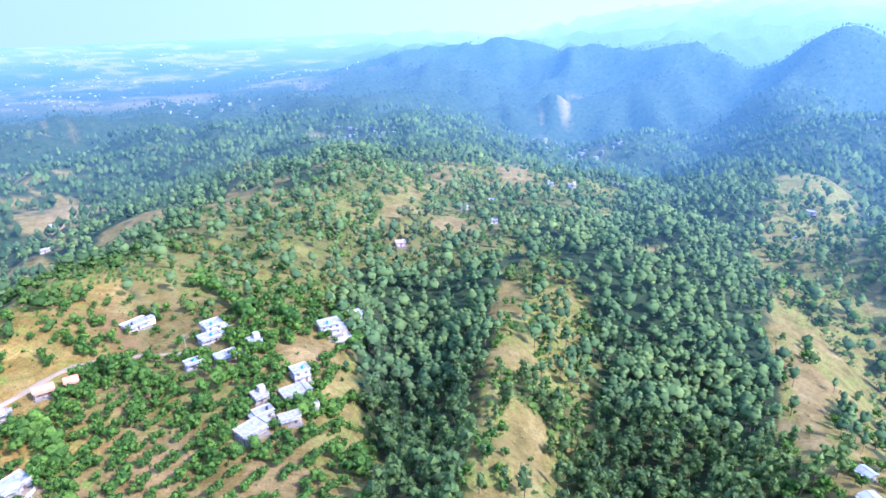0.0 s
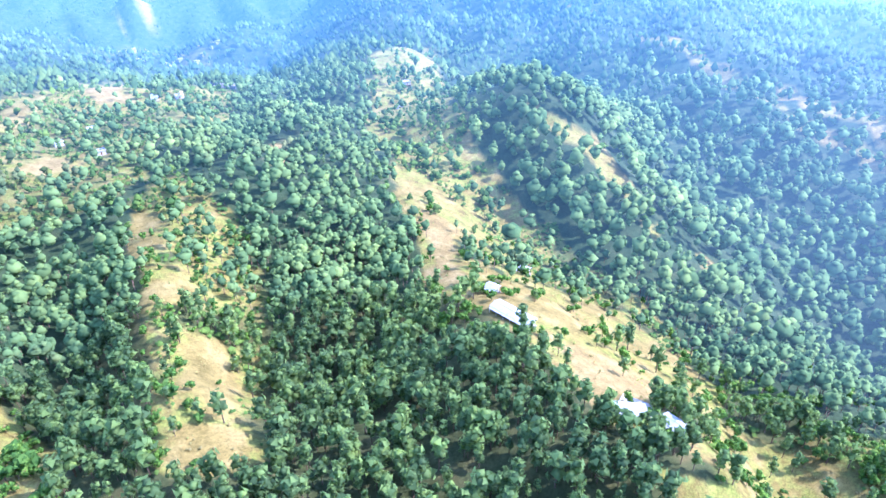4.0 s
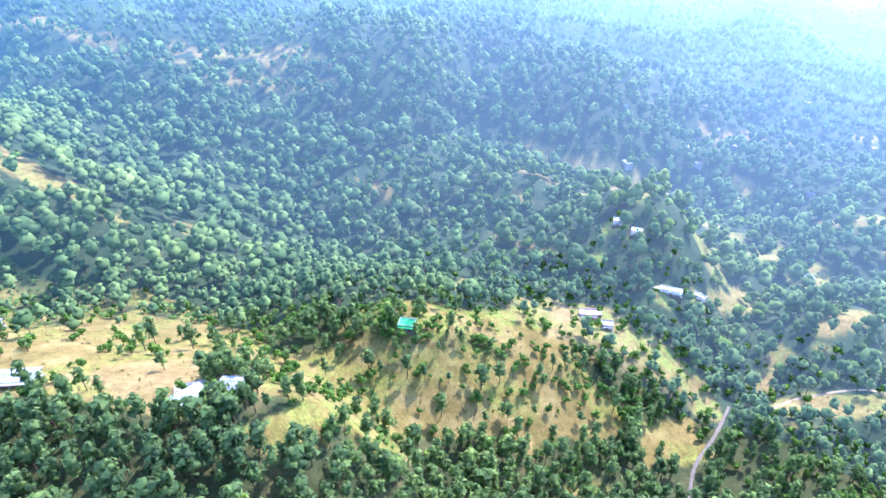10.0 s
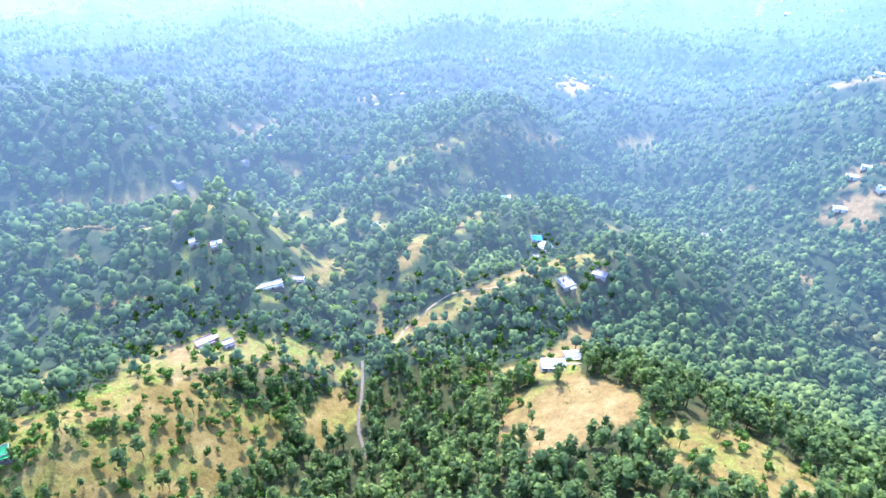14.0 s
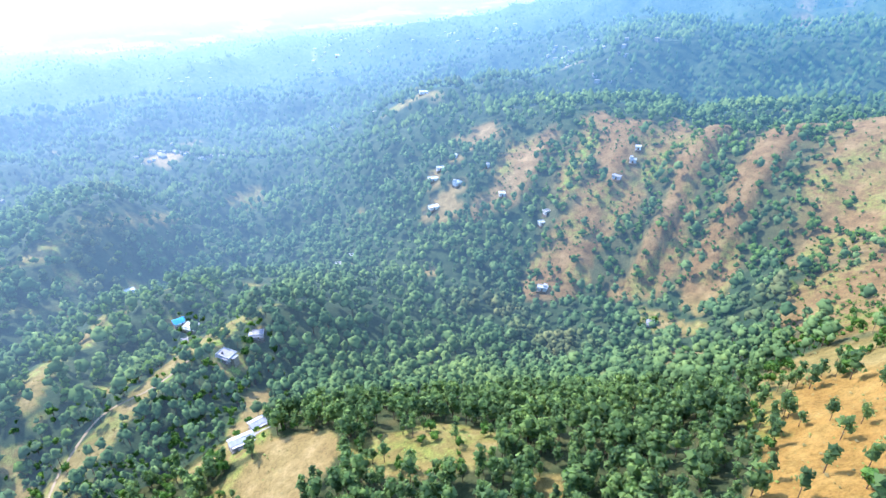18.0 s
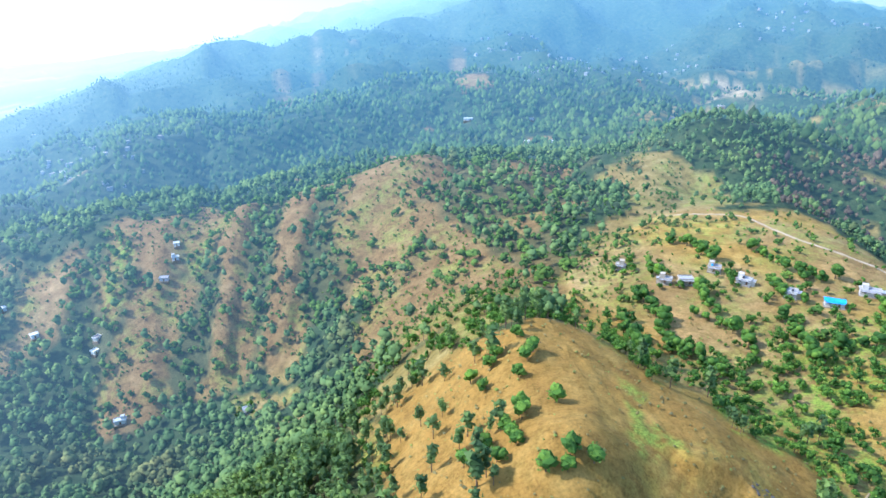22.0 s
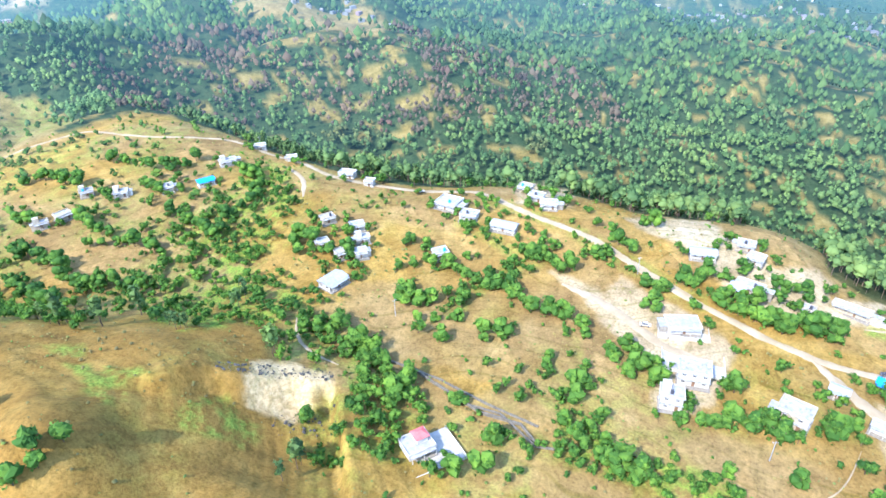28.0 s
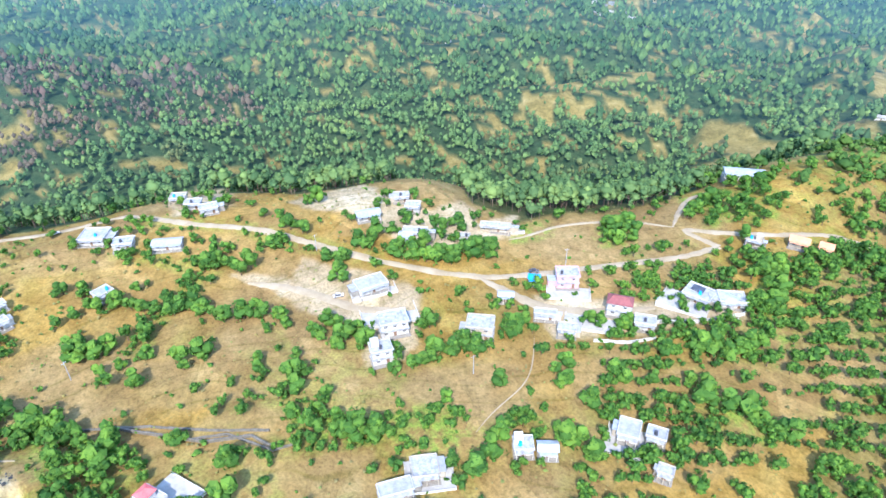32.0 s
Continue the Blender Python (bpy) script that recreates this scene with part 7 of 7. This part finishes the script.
    keep |= (rng.random(len(x)) < 0.13) & (sector(a, 155, 14, 3) * step(250, 280, r) > 0.5)
    for line, wide in ROADS:
        keep &= near_line(x, y, line) > wide * 0.6 + 0.6
    for cx, cy, size in KEEP_CLEAR:
        keep &= np.hypot(x - cx, y - cy) > size
    plant("bushes", "small round green bushes along terraces and gardens", "broad", 2, x[keep], y[keep], 0.25 + 0.4 * rng.random(keep.sum()) ** 1.5, BROAD, rng, False)
    rng = np.random.default_rng(115)
    x, y = scatter(rng, 270, 660, 19.0)
    dens, pine, lush, rock, field, tilled, pale, meadow, ruddy = cover(x, y)
    a, r = polar(x, y)
    keep = (rng.random(len(x)) < 0.25 + 0.55 * step(0.4, 0.6, grain(x, y, 21, 63))) & (sector(a, 166, 30, 3) > 0.5) & (dens < 0.6)
    for cx, cy, size in KEEP_CLEAR:
        keep &= np.hypot(x - cx, y - cy) > size
    plant("distant_scrub", "low green scrub on the dry ribs across the ravine", "broad", 2, x[keep], y[keep], 0.3 + 0.45 * rng.random(keep.sum()) ** 1.5, SCRUB_FAR, rng, False)
    rng = np.random.default_rng(116)
    x, y = scatter(rng, 130, 700, 15.0)
    keep = (stand(x, y, "sparse") > rng.random(len(x))) & (stand(x, y, "grass") < 0.4) & (stand(x, y, "field") < 0.3) & (grain(x, y, 16, 64) > 0.4)
    for cx, cy, size in KEEP_CLEAR:
        keep &= np.hypot(x - cx, y - cy) > size
    plant("distant_scrub", "green undergrowth between thin pines on the spurs", "broad", 1, x[keep], y[keep], 0.3 + 0.5 * rng.random(keep.sum()) ** 1.5, SCRUB_FAR, rng, False)
    # shade trees and shrubs round the houses
    rng = np.random.default_rng(119)
    spots = [(*plan(a, r), 0.4 * max(w, d)) for a, r, turn, w, d, storeys, kind in HOUSES if r < 430]
    x, y = [], []
    for hx, hy, wide in spots:
        for k in range(6):
            q, far = rng.random() * 6.283, wide + 2.2 + 5 * rng.random()
            x.append(hx + math.cos(q) * far), y.append(hy + math.sin(q) * far)
    x, y = np.array(x), np.array(y)
    keep = np.ones(len(x), bool)
    for line, wide in ROADS:
        keep &= near_line(x, y, line) > wide * 0.6 + 1.2
    for hx, hy, wide in spots:
        keep &= np.hypot(x - hx, y - hy) > wide + 1.8
    plant("garden_trees", "green shade trees and shrubs round the houses", "broad", 3, x[keep], y[keep], 0.65 + 0.75 * rng.random(keep.sum()), BROAD, rng)
    # orchard rows
    rng = np.random.default_rng(117)
    u, v = np.meshgrid(np.arange(-260, 260, 3.6), np.arange(-260, 260, 7.4))
    u, v = u.ravel() + rng.normal(size=u.size) * 0.5, v.ravel() + rng.normal(size=u.size) * 0.35
    c, s = math.cos(ORCHARD_TURN), math.sin(ORCHARD_TURN)
    x, y = u * c - v * s, u * s + v * c
    a, r = polar(x, y)
    keep = ((sector(a, 24, 13, 2) > 0.5) & (r > 150) & (r < 232)) | ((sector(a, 42, 9, 2) > 0.5) & (r > 110) & (r < 232))
    keep &= (grain(x, y, 34, 43) > 0.22) & (rng.random(len(x)) < 0.85)
    for line, wide in ROADS:
        keep &= near_line(x, y, line) > wide * 0.6 + 1.0
    for cx, cy, size in KEEP_CLEAR:
        keep &= np.hypot(x - cx, y - cy) > size + 1
    plant("orchard_trees", "small round fruit trees in rows on the terraces", "broad", 3, x[keep], y[keep], 0.8 + 0.4 * rng.random(keep.sum()), BROAD, rng)
    # dry tufts and low scrub in the open
    rng = np.random.default_rng(111)
    x, y = scatter(rng, 60, 420, 16.0)
    dens, pine, lush, rock, field, tilled, pale, meadow, ruddy = cover(x, y)
    keep = (rng.random(len(x)) > dens) & (rock < 0.3) & (rng.random(len(x)) < 0.25 + 0.75 * step(0.4, 0.6, grain(x, y, 26, 61)))
    for line, wide in ROADS:
        keep &= near_line(x, y, line) > wide * 0.6
    for cx, cy, size in KEEP_CLEAR:
        keep &= np.hypot(x - cx, y - cy) > size
    plant("scrub", "low dry tufts and weeds in the fields", "broad", 1, x[keep], y[keep], 0.1 + 0.22 * rng.random(keep.sum()) ** 2, TUFT, rng, False)


forest()


def hedge_trees():
    """Round trees along hedges and alone in the village fields."""
    rng = np.random.default_rng(141)
    xs, ys = [], []
    for line in HEDGES:
        for p, q in zip(line, line[1:]):
            (x0, y0), (x1, y1) = plan(*p), plan(*q)
            n = max(2, int(math.hypot(x1 - x0, y1 - y0) / 4.4))
            for k in range(n):
                xs.append(x0 + (x1 - x0) * (k + 0.5) / n), ys.append(y0 + (y1 - y0) * (k + 0.5) / n)
    x, y = np.array(xs) + rng.normal(size=len(xs)) * 1.1, np.array(ys) + rng.normal(size=len(xs)) * 1.1
    for a, r in LONE_TREES:
        px, py = plan(a, r)
        x, y = np.append(x, px), np.append(y, py)
    keep = np.ones(len(x), bool)
    for cx, cy, size in KEEP_CLEAR:
        keep &= np.hypot(x - cx, y - cy) > size
    for line, wide in ROADS:
        keep &= near_line(x, y, line) > wide * 0.5 + 1.4
    x, y = x[keep], y[keep]
    size = 0.85 + 0.75 * rng.random(len(x)) ** 1.4
    order = np.argsort(np.hypot(x, y))
    own, rest = order[:240], order[240:]
    LOOSE.append(("broad", x[own], y[own], size[own]))
    plant("hedge_trees", "round green broadleaf trees along far hedges of the fields", "broad", 4, x[rest], y[rest], 1.3 * size[rest], BROAD, rng)


hedge_trees()


def tree_kind(kind, k):
    rng = np.random.default_rng(900 + k + (50 if kind == "pine" else 0))
    v, t = crown(rng, kind, 3 if kind == "pine" else 4)
    more = [sprays(rng, v[i], 0.7, 5, 0.5 if kind == "pine" else 0.3) for i in rng.integers(0, len(v), 14)]
    v, t = stack([(v, t)] + more)
    top = mesh_from("crown", v, t, [PINE if kind == "pine" else BROAD], None, False)
    sv, st = stem(10.5 if kind == "pine" else 2.4, 0.2 if kind == "pine" else 0.13, 7)
    limbs = [(sv, st)]
    for i in range(5):
        q, z0 = rng.random() * 6.28, (4.5 + 1.2 * i if kind == "pine" else 1.0 + 0.25 * i)
        bv, bt = stem(1.5 if kind == "pine" else 1.1, 0.07, 4)
        tilt = np.array(Euler((1.0, 0, q)).to_matrix())
        limbs.append(((bv + (0, 0, 0.8)) @ tilt.T + (0, 0, z0), bt))
    lv, lt = stack(limbs)
    low = mesh_from("trunk", lv, lt, [BARK], None, True)
    return low, top


def loose_trees():
    label = {"pine": "tall green pine tree on the slope", "broad": "round green broadleaf tree in dry grass"}
    for kind, x, y, size in LOOSE:
        sets = [tree_kind(kind, k) for k in range(5)]
        z = height(x, y)
        for i in range(len(x)):
            low, top = sets[i % 5]
            root = new("pine_tree" if kind == "pine" else "broadleaf_tree")
            tagged(root, label[kind], "tree", "pine stand" if kind == "pine" else "village trees")
            root.location, root.rotation_euler = (x[i], y[i], z[i]), (0, 0, i * 2.4)
            root.scale = (size[i] * (1.0 if kind == "pine" else 1.3),) * 3
            for name, me in (("trunk", low), ("crown", top)):
                o = new(name, me)
                o.parent = root


loose_trees()

# ---- trees standing alone on the grass hill and by the brink ----
def lone_trees():
    sets = [tree_kind("broad", 20 + k) for k in range(4)]
    pines = [tree_kind("pine", 30 + k) for k in range(3)]
    for i, (a, r) in enumerate(KNOLL_TREES):
        x, y = plan(a, r)
        tall = a > 156
        low, top = pines[i % 3] if tall else sets[i % 4]
        root = new("pine_tree" if tall else "broadleaf_tree")
        tagged(root, "young green pine on the grass hill" if tall else "small dark green tree standing alone on dry grass", "tree", "trees on the grass hill")
        s = (0.55 + 0.25 * ((i * 37) % 10) / 10) if tall else (1.15 + 0.5 * ((i * 37) % 10) / 10)
        root.location, root.rotation_euler, root.scale = (x, y, float(height(x, y)[0])), (0, 0, i * 1.9), (s, s, s)
        for name, me in (("trunk", low), ("crown", top)):
            o = new(name, me)
            o.parent = root


lone_trees()


# ---- yards, walls ----
def yard(a, r, rel, w, d, k):
    x, y = plan(a, r)
    turn = a + rel
    q = radians(turn)
    cs = [(x + sx * w / 2 * math.cos(q) - sy * d / 2 * math.sin(q), y + sx * w / 2 * math.sin(q) + sy * d / 2 * math.cos(q)) for sx in (-1, 1) for sy in (-1, 1)]
    z = height(np.array([c[0] for c in cs] + [x]), np.array([c[1] for c in cs] + [y]))
    top = float(np.median(z)) + 0.18
    root = new("yard")
    tagged(root, "pale paved house yard with a low white wall", "yard")
    root.matrix_world = pose(x, y, top, 0, 0, turn)
    hw, hd = w / 2, d / 2
    part("paving", boxes((-hw, -hd, -(top - float(z.min())) - 0.8, hw, hd, 0.0)), PAVED, root)
    t = 0.22
    for b_ in ((-hw - t, -hd - t, -1.2, hw + t, -hd, 0.7, 0.03), (-hw - t, -hd, -1.2, -hw, hd, 0.7, 0.03), (hw, -hd, -1.2, hw + t, hd, 0.7, 0.03)):
        part("wall", boxes(b_), WHITEWASH, root)


for k, row in enumerate(YARDS):
    yard(*row, k)


def stone_wall(line, tall, thick, material, label):
    pts = []
    for p, q in zip(line, line[1:]):
        p0, p1 = Vector(plan(*p)), Vector(plan(*q))
        n = max(1, int((p1 - p0).length / 1.5))
        pts += [p0.lerp(p1, k / n) for k in range(n)]
    pts.append(Vector(plan(*line[-1])))
    rng = random.Random(len(pts))
    z = height(np.array([p.x for p in pts]), np.array([p.y for p in pts]))
    bm = bmesh.new()
    rings = []
    for k, p in enumerate(pts):
        d = (pts[min(k + 1, len(pts) - 1)] - pts[max(k - 1, 0)]).normalized()
        s = Vector((-d.y, d.x)) * thick / 2
        h = tall * (0.85 + 0.3 * rng.random())
        rings.append([bm.verts.new((p.x + s.x * f, p.y + s.y * f, z[k] + zz)) for f, zz in ((-1.2, -0.7), (-0.8, h), (0.8, h), (1.2, -0.7))])
    for a, b_ in zip(rings, rings[1:]):
        for i in range(3):
            bm.faces.new((a[i], b_[i], b_[i + 1], a[i + 1]))
    bm.faces.new(rings[0]), bm.faces.new(rings[-1][::-1])
    tagged(part("stone_wall", bm, material), label, "wall")


stone_wall(WALL_FIELD, 0.7, 0.6, GRAVEL, "dry stone field wall along a terrace edge")
stone_wall(WALL_FOOT, 0.7, 0.6, GRAVEL, "low dry stone wall below the fields")
stone_wall(WALL_BANK, 1.0, 0.7, GRAVEL, "dry stone retaining wall along the drop below the fields")
stone_wall(WALL_COMPOUND, 1.2, 0.4, WHITEWASH, "white retaining wall below the yard")
stone_wall(WALL_LONG, 1.4, 0.4, WHITEWASH, "long white retaining wall of the compound")


# ---- far towns ----
def towns():
    rng = np.random.default_rng(77)
    xs, ys, ws = [], [], []
    for a, r, size, count in TOWNS + MORE_TOWNS:
        cx, cy = plan(a, min(r, 4300))
        along = rng.normal(size=(count, 2)) * size * 0.55
        xs.append(cx + along[:, 0]), ys.append(cy + along[:, 1])
        ws.append(2.8 + 4.2 * rng.random(count) + 4 * rng.random(count) ** 6)
    x, y, w = np.concatenate(xs), np.concatenate(ys), np.concatenate(ws)
    z = height(x, y)
    cube = np.array([(sx, sy, sz) for sz in (0, 1) for sy in (-1, 1) for sx in (-1, 1)], float)
    quads = np.array([(0, 1, 5, 4), (1, 3, 7, 5), (3, 2, 6, 7), (2, 0, 4, 6), (4, 5, 7, 6)])
    q = rng.random(len(x)) * 3.14
    c, s = np.cos(q)[:, None], np.sin(q)[:, None]
    u, v = cube[None, :, 0] * w[:, None] * 0.6, cube[None, :, 1] * w[:, None] * 0.42
    px, py = u * c - v * s + x[:, None], u * s + v * c + y[:, None]
    pz = cube[None, :, 2] * (2.2 + 0.2 * w[:, None]) + z[:, None] + (cube[None, :, 2] - 1) * 3
    faces = (quads[None] + (np.arange(len(x)) * 8)[:, None, None]).reshape(-1, 4)
    # town walls glow faintly to imitate haze
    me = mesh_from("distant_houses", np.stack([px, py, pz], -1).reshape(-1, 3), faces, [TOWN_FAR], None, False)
    tagged(new("distant_houses", me), "tiny pale houses of far villages and towns", "houses", kind="stuff")


towns()


# ---- poles and cars ----
def pole_thing():
    root = new("utility_pole")
    tagged(root, "slim grey utility pole with a crossarm", "pole", "utility poles")
    bm = bmesh.new()
    bmesh.ops.create_cone(bm, cap_ends=True, segments=8, radius1=0.16, radius2=0.09, depth=8.6)
    bmesh.ops.translate(bm, vec=(0, 0, 3.7), verts=bm.verts)
    part("mast", bm, GREYROOF, root)
    part("crossarm", boxes((-0.9, -0.06, 7.3, 0.9, 0.06, 7.45, 0.02)), GREYROOF, root)
    for x in (-0.75, 0.0, 0.75):
        bm = bmesh.new()
        bmesh.ops.create_cone(bm, cap_ends=True, segments=6, radius1=0.07, radius2=0.04, depth=0.25)
        bmesh.ops.translate(bm, vec=(x, 0, 7.56), verts=bm.verts)
        part("insulator", bm, WHITEWASH, root)
    return root


def car_thing(material):
    root = new("car")
    tagged(root, "small dark parked car on the dirt road" if material is DARK else "small white parked car on the dirt road", "car")
    bm = boxes((-2.0, -0.8, 0.35, 2.0, 0.8, 0.85, 0.12))
    part("body", bm, material, root)
    bm = bmesh.new()
    vs = add_box(bm, -1.2, -0.72, 0.85, 1.0, 0.72, 1.42)
    for v in vs:
        if v.co.z > 1.2:
            v.co.x *= 0.72
            v.co.y *= 0.88
    part("cabin", bm, DARK, root)
    part("roof", boxes((-0.85, -0.6, 1.42, 0.7, 0.6, 1.47, 0.02)), material, root)
    for x in (-1.25, 1.25):
        for y in (-0.78, 0.78):
            bm = bmesh.new()
            bmesh.ops.create_cone(bm, cap_ends=True, segments=14, radius1=0.33, radius2=0.33, depth=0.2)
            bmesh.ops.rotate(bm, cent=(0, 0, 0), matrix=Matrix.Rotation(radians(90), 3, "X"), verts=bm.verts)
            bmesh.ops.translate(bm, vec=(x, y, 0.33), verts=bm.verts)
            part("wheel", bm, DARK, root)
    for y in (-0.55, 0.55):
        part("headlight", boxes((1.96, y - 0.16, 0.58, 2.03, y + 0.16, 0.74)), TIN, root)
    return root


first_pole = pole_thing()
for k, (a, r) in enumerate(POLES):
    x, y = plan(a, r)
    m = pose(x, y, float(height(x, y)[0]), 0, 0, a + 30)
    if k == 0:
        first_pole.matrix_world = m
    else:
        copy_thing(first_pole, m)
for k, (a, r) in enumerate(CARS):
    x, y = plan(a, r)
    car_thing(DARK if k == 0 else WHITEWASH).matrix_world = pose(x, y, float(height(x, y)[0]) + 0.28, 0, 0, a + 5)


# ---- rubble along the broken bank ----
def rubble():
    rng = np.random.default_rng(131)
    a = np.r_[114 + 12 * rng.random(160), 114 + 8 * rng.random(60)]
    r = np.r_[163 + 7 * rng.random(160), 146 + 10 * rng.random(60)]
    x, y = plan(a, r)
    z = height(x, y)
    bits = []
    for k in range(len(x)):
        size = 0.2 + 0.55 * rng.random() ** 3
        bits.append(clump(rng, ICO, np.array([x[k], y[k], z[k] + 0.1 * size]), size, 0.7))
    v, t = stack(bits)
    tagged(new("rubble", mesh_from("rubble", v, t, [SLAG], None, False)), "dark broken stones strewn along the bank", "stones", kind="stuff")


rubble()
